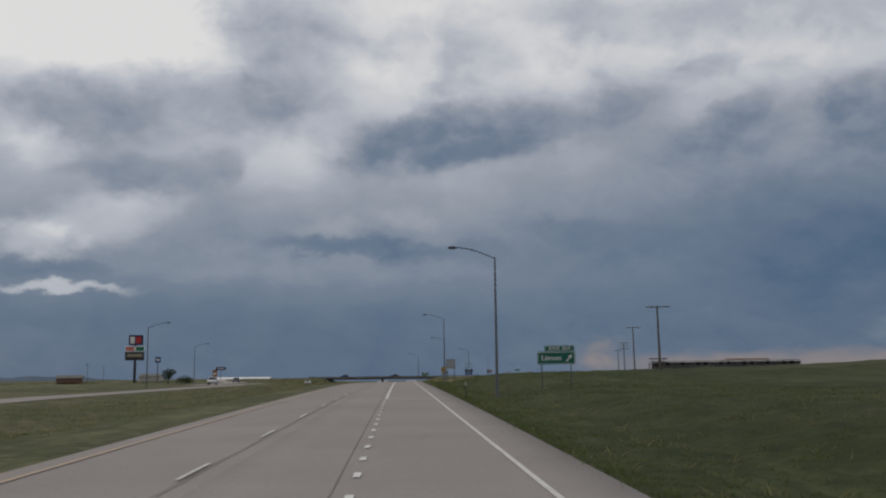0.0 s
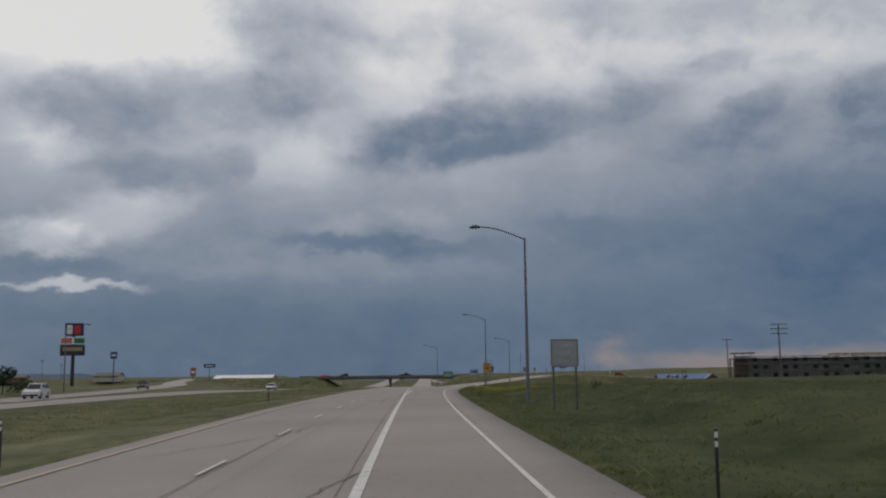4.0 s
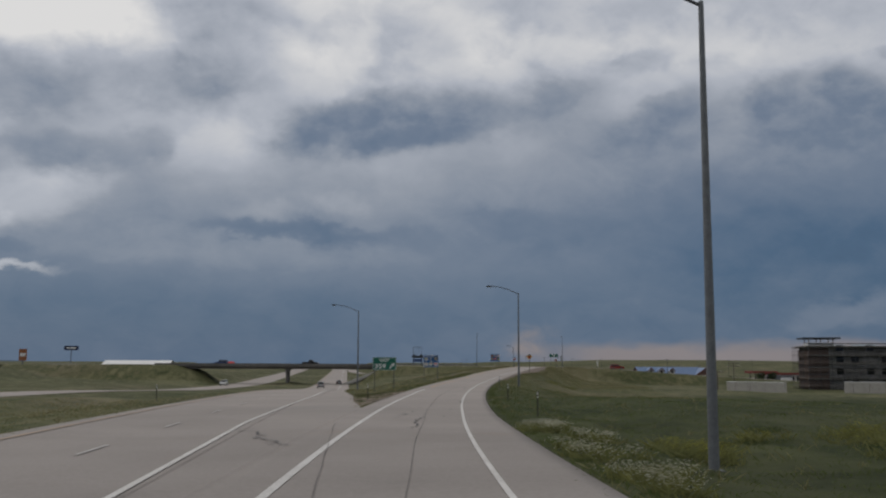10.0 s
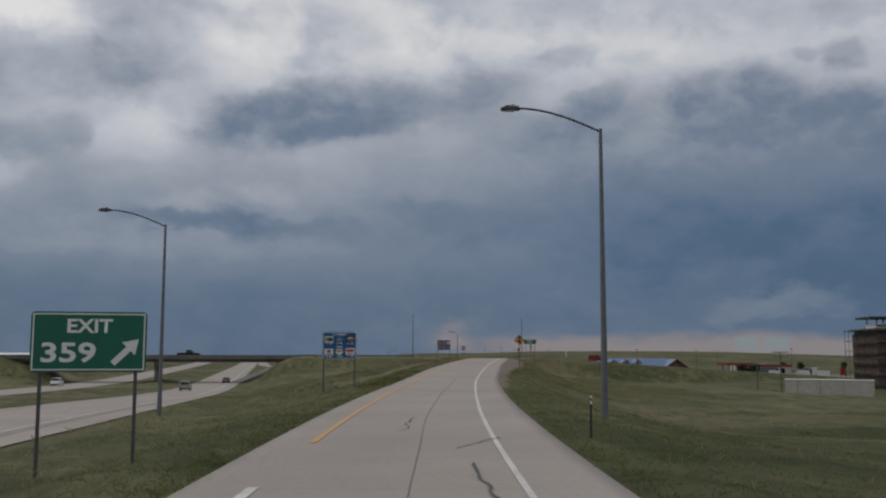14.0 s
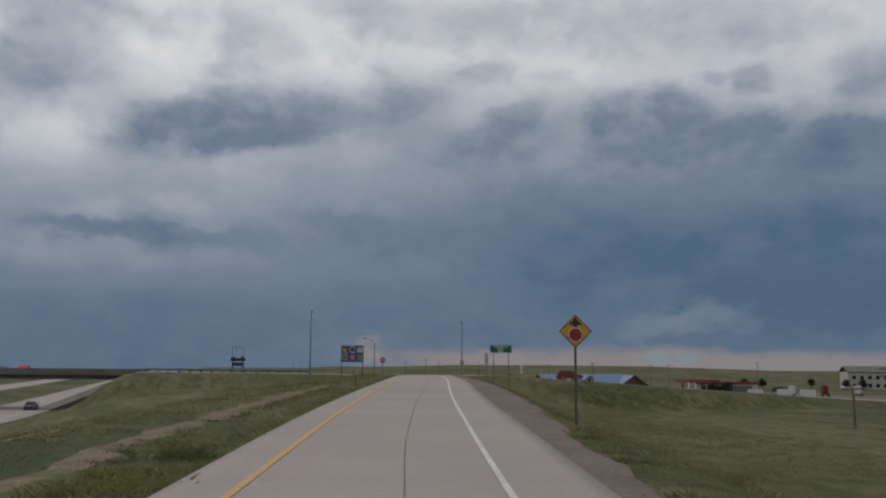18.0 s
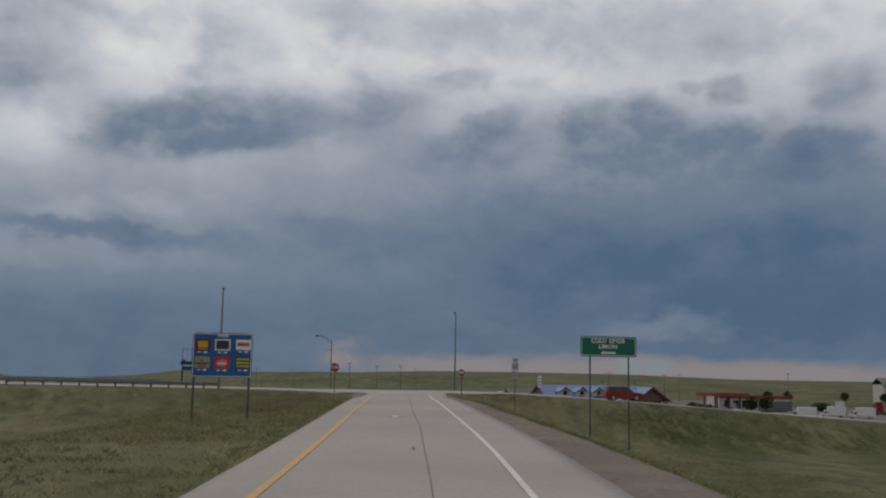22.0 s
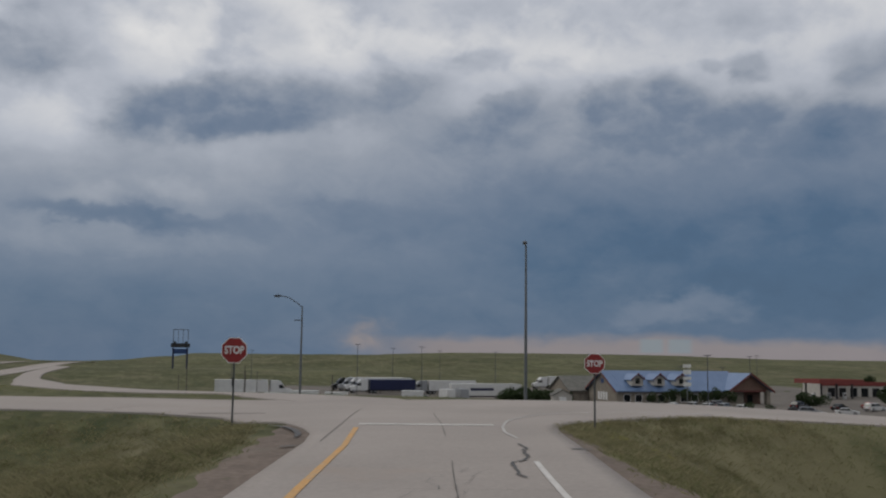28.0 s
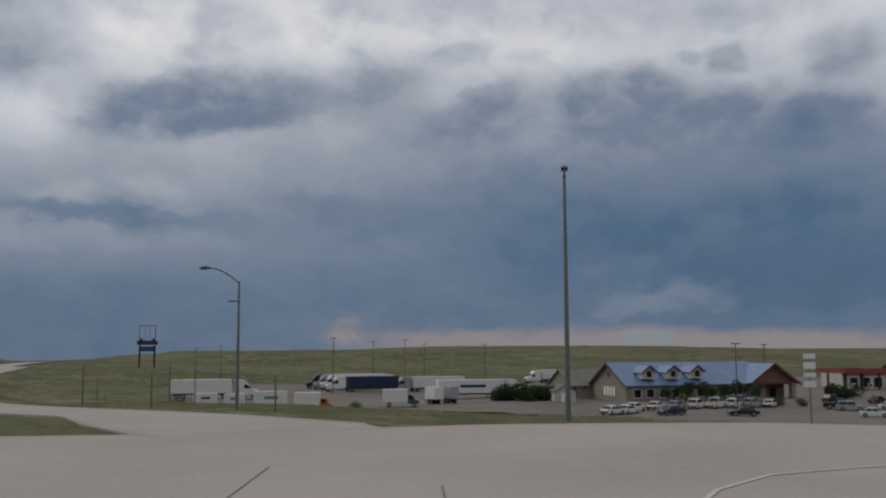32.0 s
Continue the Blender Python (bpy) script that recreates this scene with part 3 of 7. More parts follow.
OPPOSITE = curve_through([(-36, -80, -1.0), (-39, 0, -0.4), (-43, 100, 0.4), (-44, 200, 0.5), (-43.5, 290, 0.1), (-42.5, 380, -1.0), (-42, 480, -3.6), (-41.5, 588, -5), (-43, 700, -5),
                          (-46, 900, -4.5), (-49, 1150, -3.8), (-55, 1600, -11)], 6)
WEST_RAMP = curve_through([(-46, 120, 0.45), (-49, 200, 0.7), (-54, 260, 0.8), (-62, 310, 0.8), (-80, 390, 0.6), (-101, 466, 0.6), (-121, 560, 1.2), (-133, 616, 1.5)], 6)
CROSS_E = curve_through([(6, 589.8, 1.5), (30, 585.7, 1.4), (55, 581.4, 1.2), (70, 578.8, 1.15), (80, 577.1, 0.75), (92, 575, 0.0), (112, 571.6, -1.3), (160, 563.3, -3.6), (300, 540, -7), (640, 484, -10)], 4)
CROSS_W = curve_through([(-72, 603.1, 1.5), (-100, 608, 1.5), (-170, 620, 1.0), (-320, 645, 0), (-600, 690, 0)], 6)
EAST_RAMP = curve_through([(60, 588, 1.15), (51.5, 599, 1.0), (46, 607, 0.8), (41, 617, 0.55), (35, 637, 0.1), (29, 661, -0.5), (24.5, 690, -1.2), (18.5, 727, -2.1), (7, 800, -3.9), (0, 850, -4.75),
                           (-6, 910, -4.7), (-8.2, 1000, -4.4)], 4)
ROADS = [(EAST_RAMP, 3.4, 7), (OPPOSITE, 6.0, 14), (WEST_RAMP, 4.0, 16), (CROSS_W, 7.0, 14), (CROSS_E, 7.0, 9), (FREEWAY, 6.0, 14), (RAMP, 4.2, 12)]
# spot heights of the open land
SPOTS = np.array([(-500, -100, 3), (-300, 250, 1.5), (-150, 500, -0.6), (-158, 714, -2.5), (-204, 946, -0.5), (-75, 263, 0.9), (-24, 90, 0.2), (-27, 240, 0.2),
                  (31, 127, 2.7), (48, 210, 2.4), (75, 120, 4.2), (85, 260, 1.0), (20, 85, 1.2), (22, 300, 0.6), (62, 330, -1.2), (120, 515, -4.0), (91, 490, -5), (52, 430, -2.6), (190, 470, -4.2),
                  (140, 730, -7), (112, 674, -6.8), (135, 682, -7.4), (160, 690, -7.5), (185, 692, -7.4), (90, 738, -7.9), (215, 760, -7), (55, 780, -7.2), (110, 830, -8.0), (43, 1003, -4.2), (72, 602, 0.2), (58, 628, -0.4), (90, 640, -4.5), (34, 605, 1.3), (20, 612, 1.3), (62, 515, -3.2), (52, 470, -2.2), (95, 560, -4.5),
                  (0, 540, -2.0), (-27, 560, -5.2), (67, 1250, 0.5), (170, 1200, 3), (330, 1250, 4.5), (-60, 1250, -6), (0, 1600, -4), (-150, 1500, -13), (-335, 1750, -0.5), (-500, 1500, -10), (420, 1500, 6), (900, 1300, -14), (-900, 1600, -10)], float)


def smoothstep(t):
    t = np.clip(t, 0, 1)
    return t * t * (3 - 2 * t)


def nearest(line, x, y):
    """Distance to a road's line, its height there, and which side."""
    best, bz = np.full(x.shape, 1e9), np.zeros(x.shape)
    lo, hi = line[:, :2].min(0) - 45, line[:, :2].max(0) + 45
    inside = (x > lo[0]) & (x < hi[0]) & (y > lo[1]) & (y < hi[1])
    xs, ys = x[inside], y[inside]
    b, z = np.full(xs.shape, 1e9), np.zeros(xs.shape)
    for p, q in zip(line[:-1], line[1:]):
        d = q - p
        k = np.clip(((xs - p[0]) * d[0] + (ys - p[1]) * d[1]) / (d[0] ** 2 + d[1] ** 2), 0, 1)
        r = np.hypot(xs - p[0] - k * d[0], ys - p[1] - k * d[1])
        near = r < b
        b[near], z[near] = r[near], (p[2] + k * d[2])[near]
    best[inside], bz[inside] = b, z
    return best, bz


def height(x, y):
    """The height of the ground at plan points."""
    x, y = np.atleast_1d(np.asarray(x, float)), np.atleast_1d(np.asarray(y, float))
    num, den = np.zeros(x.shape), np.zeros(x.shape)
    for sx, sy, sz in SPOTS:
        w = 1.0 / ((x - sx) ** 2 + (y - sy) ** 2 + 22.0**2) ** 2
        num += w * sz
        den += w
    z = num / den
    z = z + 0.25 * np.sin(x * 0.11 + 1.3 * np.sin(y * 0.05)) * np.sin(y * 0.083) * np.clip(np.abs(x) / 40, 0.2, 1)
    z = z - 0.012 * np.clip(y - 1250, 0, 3500) * smoothstep((90 - x) / 220) * smoothstep((x + 800) / 300)
    clear_of = np.full(x.shape, 1e9)
    for line, half, blend in ROADS:
        d, rz = nearest(line, x, y)
        if line is RAMP:  # a broad, nearly level verge west of the climbing ramp
            west = x < np.interp(y, RAMP[:, 1], RAMP[:, 0])
            half = np.where(west, np.interp(y, (396, 422, 540, 562), (half, 10.5, 10.5, half)), half)
            rz = rz - 0.025 * np.clip(d - 4.4, 0, 8) * west
        w = smoothstep((d - half - 0.6) / blend)
        z = rz * (1 - w) + z * w
        clear_of = np.minimum(clear_of, d - half)
    rough = np.sin(x * 0.9 + 2.0 * np.sin(y * 0.31)) * np.sin(y * 0.47 + 1.7 * np.sin(x * 0.37)) + 0.6 * np.sin(x * 1.9 + y * 0.7) * np.sin(y * 1.1 - x * 0.6)
    z = z + 0.075 * rough * smoothstep((clear_of - 0.8) / 4.0)
    z = z + 0.5 * np.exp(-(((x - 40.5) / 6.0) ** 2) - ((y - 596.4) / 3.4) ** 2)  # the raised island beside the entry ramp
    return z - 0.28 * np.exp(-(((clear_of - 5.0) / 2.2) ** 2))


def axis(pieces):
    out = []
    for a, b, s in pieces:
        out.append(np.arange(a, b, s))
    return np.concatenate(out)


gx = np.concatenate([-np.geomspace(4500, 112, 26), axis([(-110, -28, 2.5), (-28, 78, 1.0), (78, 230, 3.0)]), np.geomspace(232, 4500, 26)])
gy = np.concatenate([-np.geomspace(1500, 42, 8), axis([(-40, 640, 2.0), (640, 1100, 8.0)]), np.geomspace(1100, 4800, 30)])
GX, GY = np.meshgrid(gx, gy)
GZ = height(GX.ravel(), GY.ravel())
nx, ny = len(gx), len(gy)
ii = (np.arange(ny - 1)[:, None] * nx + np.arange(nx - 1)[None]).ravel()
ground = mesh_of("ground", np.stack([GX.ravel(), GY.ravel(), GZ], 1), np.stack([ii, ii + 1, ii + nx + 1, ii + nx], 1).tolist(), M_grass, flat=False)
tagged(ground, "mottled green and dry prairie grass over gently rolling ground", "grass ground", kind="structure")


def normals_of(line):
    t = np.gradient(line[:, :2], axis=0)
    t /= np.linalg.norm(t, axis=1)[:, None]
    return np.stack([t[:, 1], -t[:, 0]], 1)


def along(line):
    return np.r_[0, np.cumsum(np.hypot(*np.diff(line[:, :2], axis=0).T))]


RAMP_S = along(RAMP) - np.interp(0, RAMP[:, 1], along(RAMP))


def strip(name, line, s, lo, hi, up, material, across=2, parent=None, skirt=0.0, sink=(0.0, 0.0)):
    """A band along a line between two offsets (metres to its right), laid on the ground."""
    n = normals_of(line)
    ss = along(line) if line is not RAMP else RAMP_S
    at = ss[(ss >= s[0]) & (ss <= s[1])]
    if line is RAMP and s[1] > 560 and s[0] < 556:
        at = np.unique(np.concatenate([at[at < 556], np.arange(556, s[1], 0.5)]))
    elif s[1] - s[0] < 90:
        at = np.linspace(s[0], s[1], int((s[1] - s[0]) * 1.5) + 2)
    c = np.stack([np.interp(at, ss, line[:, k]) for k in range(3)], 1)
    n = np.stack([np.interp(at, ss, n[:, k]) for k in range(2)], 1)
    ss = at
    lo = lo(ss) if callable(lo) else np.full(len(ss), float(lo))
    hi = hi(ss) if callable(hi) else np.full(len(ss), float(hi))
    cols = [c[:, :2] + n * (lo + (hi - lo) * k / across)[:, None] for k in range(across + 1)]
    xy = np.stack(cols, 1).reshape(-1, 2)
    far = np.clip((xy[:, 1] - 640) * 0.0006, 0, 0.6)
    m = across + 1
    rise_by = np.repeat(up(ss), m) if callable(up) else up
    z = height(xy[:, 0], xy[:, 1]) + rise_by + far
    q = np.tile(np.linspace(-1, 1, m), len(ss))
    z = z - np.where(q < 0, sink[0], sink[1]) * np.abs(q) ** 3
    v = np.column_stack([xy, z])
    faces = [(i * m + k, i * m + k + 1, (i + 1) * m + k + 1, (i + 1) * m + k) for i in range(len(c) - 1) for k in range(across)]
    if skirt:
        a, b = np.arange(len(c)) * m, np.arange(len(c)) * m + across
        base = len(v)
        low = np.concatenate([v[a], v[b]])
        low[:, 2] -= skirt
        v = np.concatenate([v, low])
        q = len(c)
        for i in range(q - 1):
            faces.append((a[i], a[i + 1], base + i + 1, base + i))
            faces.append((b[i + 1], b[i], base + q + i, base + q + i + 1))
        faces = [tuple(int(k) for k in f) for f in faces]
    ob = mesh_of(name, v, faces, material, parent, flat=False)
    if skirt:
        ob.data.polygons.foreach_set("use_smooth", [k < (q - 1) * across for k in range(len(ob.data.polygons))])
    return ob


def prof(*pairs):
    a = np.array(pairs, float)
    return lambda s: np.interp(s, a[:, 0], a[:, 1])


off_R = prof((0, 2.84), (47, 2.62), (116, 2.45), (170, 2.14), (190, 2.2), (215, 2.14), (241, 2.05), (262, 1.94), (275, 1.85), (285, 1.8), (295, 1.8), (306, 1.85), (335, 1.8), (383, 1.9), (410, 1.65), (445, 2.0), (490, 2.1), (522, 2.3), (545, 2.5), (565, 2.9))
off_RE = prof((-80, 4.4), (47, 4.3), (115, 4.1), (170, 3.75), (240, 3.8), (270, 4.0), (304, 3.5), (376, 3.6), (410, 3.35), (440, 3.8), (521, 3.95), (555, 4.2), (564, 4.5), (571, 4.6), (573, 4.8), (575.3, 5.5), (577.4, 6.5), (578.8, 7.8), (579.8, 9.2), (581.5, 13), (590, 14))
off_L = prof((200, -1.7), (223, -2.0), (241, -2.55), (300, -2.65), (345, -2.85), (400, -3.0), (430, -2.8), (490, -2.65), (520, -2.55), (535, -2.35), (552, -2.1), (565, -2.0), (572, -2.25))
off_LE = prof((-80, -4), (310, -4.0), (400, -4.15), (445, -4.0), (521, -3.68), (545, -3.5), (555, -3.18), (566, -3.22), (569, -3.45), (571, -3.95), (572.5, -4.5), (574.3, -5.25), (575.4, -6.1), (576.4, -6.8), (578, -8.3), (579.5, -11.9), (580.5, -14), (590, -14))

def shoulder_edge(s):
    """Right edge of the freeway's pavement, wider where the ramp parts from it."""
    y = np.interp(s, along(FREEWAY), FREEWAY[:, 1])
    return np.interp(y, (230, 300, 317, 325, 340, 350, 360), (6.7, 8.3, 8.0, 7.6, 7.6, 7.0, 6.6))


FS1 = float(np.interp(262, FREEWAY[:, 1], along(FREEWAY)))
tagged(strip("freeway_road", FREEWAY, (0, FS1), -4.6, 6.7, 0.05, M_concrete, 6), "grey worn concrete freeway carriageway", "road", kind="structure")
tagged(strip("freeway_road_beyond", FREEWAY, (FS1 - 4.2, 1700), -4.6, shoulder_edge, 0.05, M_concrete, 6), "pale grey concrete freeway carriageway with worn lanes", "road", kind="structure")
tagged(strip("slow_lane_road", RAMP, (-80, 261), off_LE, off_RE, 0.062, M_concrete, 6, skirt=0.2), "grey worn concrete slow lane of the freeway", "road", kind="structure")
tagged(strip("exit_ramp_road", RAMP, (258, 588), off_LE, off_RE, lambda s: np.interp(s, (574, 583.5, 588), (0.062, 0.0605, 0.03)), M_concrete, 16, skirt=0.3), "pale grey concrete exit ramp with sealed cracks", "road", kind="structure")
tagged(strip("opposite_road", OPPOSITE, (0, 1700), prof((0, -0.6), (400, -0.6), (480, -5.6)), prof((0, 5.4), (400, 5.4), (480, 5.6)), 0.05, M_concrete, 4), "pale concrete carriageway of the opposite direction", "road", kind="structure")
tagged(strip("west_ramp_road", WEST_RAMP, (84, 700), -3.6, 3.6, 0.06, M_concrete, 3), "pale concrete ramp climbing to the overpass", "road", kind="structure")
tagged(strip("cross_road", CROSS_E, (0, 700), prof((0, -5), (14, -5), (24, -3.9), (35, -3.8), (39, -4.9), (44, -5.6), (56, -7)), 7, 0.056, M_concrete, 12, skirt=0.3), "wide worn concrete crossroad at the ramp's end", "road", kind="structure")
tagged(strip("west_cross_road", CROSS_W, (0, 600), -6, 6, 0.06, M_concrete, 4), "concrete road leading off the overpass", "road", kind="structure")
tagged(strip("entry_ramp_road", EAST_RAMP, (0, 600), lambda s: np.interp(s, (0, 8, 11, 16.5, 25, 40), (-8, -6.2, -4.9, -2.3, -2.5, -3.2)), lambda s: np.interp(s, (0, 12, 30, 60), (0.0, 1.8, 2.8, 3.3)), lambda s: np.where(s < 3, 0.0, 0.068), M_concrete, 8, skirt=0.3),
       "curved concrete entry ramp down to the freeway", "road", kind="structure")

# ---- road markings ----
def line_of(name, line, s, off, width, material, up=0.075, label=""):
    o = off if callable(off) else (lambda q: np.full(len(q), float(off)))
    ob = strip(name, line, s, lambda q: o(q) - width / 2, lambda q: o(q) + width / 2, up, material, 1)
    return tagged(ob, label or name.replace("_", " "), "road marking", kind="structure")


FS0 = np.interp(0, FREEWAY[:, 1], along(FREEWAY))  # where the freeway passes the start
line_of("yellow_edge_line", FREEWAY, (0, 1500), -3.75, 0.16, M_rust, label="rusty faded yellow left edge line")
line_of("right_edge_line", RAMP, (-80, 562), off_R, 0.135, M_edge, label="solid white right edge line")
line_of("gore_line", FREEWAY, (FS0 + 66, FS0 + 222), prof((0, 3.88), (FS0 + 190, 3.92), (FS0 + 222, 3.78)), 0.22, M_edge, label="wide white gore line")
line_of("freeway_edge_line", FREEWAY, (FS0 + 222, FS0 + 1300), prof((0, 3.78), (FS0 + 240, 3.75), (FS0 + 300, 3.0), (FS0 + 345, 4.1), (FS0 + 1300, 4.1)), 0.17, M_edge, label="white edge line")
line_of("ramp_left_line", RAMP, (202, 355), off_L, 0.2, M_edge, label="white left edge line of the ramp")
line_of("ramp_yellow_line", RAMP, (362, 572), off_L, 0.17, M_yellow, label="worn yellow left edge line of the ramp")


def dash(line, s0, length, off, width, material, label):
    """One short painted bar along a line."""
    ss = RAMP_S if line is RAMP else along(line)
    q = np.array([s0, s0 + length])
    c = np.stack([np.interp(q, ss, line[:, k]) for k in range(2)], 1)
    t = (c[1] - c[0]) / np.linalg.norm(c[1] - c[0])
    n = np.array([t[1], -t[0]])
    xy = np.array([c[0] + n * (off - width / 2), c[0] + n * (off + width / 2), c[1] + n * (off + width / 2), c[1] + n * (off - width / 2)])
    z = height(xy[:, 0], xy[:, 1]) + 0.085
    return tagged(mesh_of("lane_dash", np.column_stack([xy, z]), [(0, 1, 2, 3)], material), label, "road marking", kind="structure")


for k in range(-3, 36):
    at = float(np.interp(k, (-3, 7, 13, 36), (-16.9, 107.2, 183.8, 470)))
    dash(FREEWAY, FS0 + at, 3.4, 0.18, 0.11, M_edge if k < 15 else M_faded, "worn white lane dash")
for k in range(0, 24):
    dash(RAMP, -20 + 3.66 * k, 0.95, float(np.interp(-20 + 3.66 * k, (0, 60), (-0.85, -1.1))), 0.16, M_white, "short white lane-drop dash")

# ---- street lamps ----
def H(x, y):
    return float(height(x, y)[0])


def arc(pts, r, bm=None, seg=8):
    bm = bm or B()
    for a, b in zip(pts[:-1], pts[1:]):
        tube(bm, a, b, r, r, seg)
    return bm


def street_lamp(x, y, top, arm, rise, turn, label, group="", lean=0.0, r=0.14, bracket=False):
    z = H(x, y)
    lamp = thing("street_lamp", (x, y, z - 0.05), label, "street lamp", group, turn)
    h = top - z
    part("pole", tube(B(), (0, 0, 0), (lean * h, 0, h), r, r * 0.5, 12), M_pole, lamp)
    part("base_plate", box(B(), -0.22, -0.22, -0.02, 0.22, 0.22, 0.06, 0.01), M_galv, lamp)
    ex = lean * h
    pts = [(ex - arm * k, 0, h - 0.12 + rise * math.sin(k * math.pi / 2)) for k in (0, 0.15, 0.3, 0.45, 0.6, 0.75, 0.9, 1.0)]
    part("arm", arc(pts, 0.045), M_lamp, lamp)
    head = B()
    hx, hz = ex - arm, h - 0.12 + rise
    prism(head, [(hx + 0.1, hz - 0.07), (hx - 0.62, hz - 0.10), (hx - 0.70, hz - 0.03), (hx - 0.45, hz + 0.10), (hx + 0.05, hz + 0.07)], -0.16, 0.16)
    bmesh.ops.bevel(head, geom=head.edges[:], offset=0.02, segments=2, affect="EDGES")
    lum = part("luminaire", head, M_lamp, lamp)
    part("lens", box(B(), hx - 0.55, -0.11, hz - 0.13, hx - 0.12, 0.11, hz - 0.09, 0.01), M_glass_lamp, lum)
    part("sensor", tube(B(), (hx - 0.2, 0, hz + 0.07), (hx - 0.2, 0, hz + 0.17), 0.035), M_lamp, lum)
    if bracket:
        part("bracket", box(B(), ex - 0.75, -0.02, h - 1.45, ex, 0.02, h - 1.36, 0.005), M_lamp, lamp)
    return lamp


LAMP = "tall grey steel highway lamp with a curved single arm"
for lx, ly, lt, turn in ((5.85, 80.9, 12.4, 2), (3.15, 180.0, 12.95, 2), (5.0, 279.6, 12.55, -3), (16.0, 373.2, 11.6, -9), (-3.8, 397.8, 10.5, 0), (-50.7, 173.9, 11.6, 181), (-66.0, 272, 11.2, 185)):
    street_lamp(lx, ly, lt, 3.35, 0.95, turn, LAMP, "highway lamps", 0.0)
street_lamp(57.1, 626.6, 8.45, 2.1, 1.05, -10, "grey steel lamp with a bent arm and a small bracket", "", 0.0, 0.13, True)
for lx, ly, lt, tn in ((36.3, 576.4, 12.3, 88), (71.0, 601.3, 12.2, 67)):
    street_lamp(lx, ly, lt, 1.3, 0.15, tn, "tall grey lamp seen end-on beside the crossroad", "crossroad lamps", 0.0)


# ---- lettering ----
def text_bm(body, size, width=None, bold=0.0):
    cu = bpy.data.curves.new("text", "FONT")
    cu.body, cu.size, cu.align_x, cu.align_y = body, size, "CENTER", "CENTER"
    cu.offset, cu.resolution_u, cu.extrude = bold, 3, 0.0
    ob = bpy.data.objects.new("text", cu)
    scene.collection.objects.link(ob)
    bpy.context.view_layer.update()
    me = bpy.data.meshes.new_from_object(ob.evaluated_get(bpy.context.evaluated_depsgraph_get()))
    bpy.data.objects.remove(ob)
    bm = B()
    bm.from_mesh(me)
    bpy.data.meshes.remove(me)
    k = 1.0
    if width:
        xs = [v.co.x for v in bm.verts]
        k = width / (max(xs) - min(xs))
    for v in bm.verts:
        v.co = Vector((v.co.x * k, 0, v.co.y))
    return bm


def put(bm, x, y, z):
    bmesh.ops.translate(bm, verts=bm.verts, vec=(x, y, z))
    return bm


def plate(w, h, r=0.06, y0=-0.012, y1=0.012, seg=4):
    """A flat panel with rounded corners, standing in the x-z plane."""
    pts = []
    for cx, cz, a0 in ((w / 2 - r, h / 2 - r, 0), (-w / 2 + r, h / 2 - r, 90), (-w / 2 + r, -h / 2 + r, 180), (w / 2 - r, -h / 2 + r, 270)):
        for k in range(seg + 1):
            a = radians(a0 + 90 * k / seg)
            pts.append((cx + r * math.cos(a), cz + r * math.sin(a)))
    return prism(B(), pts, y0, y1)


def rim(w, h, t, y):
    """A thin border frame in the x-z plane."""
    bm = B()
    for x0, z0, x1, z1 in ((-w / 2, h / 2 - t, w / 2, h / 2), (-w / 2, -h / 2, w / 2, -h / 2 + t), (-w / 2, -h / 2 + t, -w / 2 + t, h / 2 - t), (w / 2 - t, -h / 2 + t, w / 2, h / 2 - t)):
        box(bm, x0, y - 0.002, z0, x1, y + 0.002, z1)
    return bm


def arrow_bm(x, z, length, thick, angle, y, headw=3.0):
    """A flat arrow pointing along angle (degrees from +x)."""
    hl = thick * headw * 0.75
    pts = [(-length / 2, -thick / 2), (length / 2 - hl, -thick / 2), (length / 2 - hl, -thick * headw / 2), (length / 2, 0), (length / 2 - hl, thick * headw / 2), (length / 2 - hl, thick / 2), (-length / 2, thick / 2)]
    c, s = math.cos(radians(angle)), math.sin(radians(angle))
    return prism(B(), [(x + px * c - pz * s, z + px * s + pz * c) for px, pz in pts], y - 0.002, y + 0.002)


def bars(rows, y):
    """Plain bars where writing cannot be read: (x, z, width, height) each."""
    bm = B()
    for x, z, w, h in rows:
        box(bm, x - w / 2, y - 0.002, z - h / 2, x + w / 2, y + 0.002, z + h / 2)
    return bm


def posts(sign, xs, z0, z1s, r=0.035, wood=False):
    for px, zt in zip(xs, z1s):
        if wood:
            part("post", box(B(), px - r, 0.02, z0, px + r, 0.02 + 2 * r, zt, 0.008), M_post, sign)
        else:
            part("post", box(B(), px - r, 0.02, z0, px + r, 0.02 + 1.3 * r, zt, 0.005), M_signpost, sign)


def sign_at(name, x, y, zc, turn, label, category="road sign", group=""):
    """A sign whose origin is its panel's centre over the ground."""
    s = thing(name, (x, y, H(x, y)), label, category, group, turn)
    return s, zc - H(x, y)


# exit guide sign with its number tab
sg, zc = sign_at("exit_guide_sign", 11.5, 85.2, 3.75, 1, "green exit guide sign with white lettering on two posts")
panel = part("panel", put(plate(3.4, 1.14, 0.1), 0, 0, zc), M_green, sg)
part("border", put(rim(3.3, 1.04, 0.035, -0.016), 0, 0, zc), M_signwhite, panel)
part("lettering", put(text_bm("Limon", 0.62, 1.75, 0.012), -0.45, -0.018, zc), M_signwhite, panel)
part("arrow", arrow_bm(1.15, zc, 0.75, 0.13, 50, -0.018), M_signwhite, panel)
tab = part("tab", put(plate(2.7, 0.52, 0.08), 0.3, 0, zc + 0.85), M_green, sg)
part("tab_border", put(rim(2.62, 0.44, 0.03, -0.016), 0.3, 0, zc + 0.85), M_signwhite, tab)
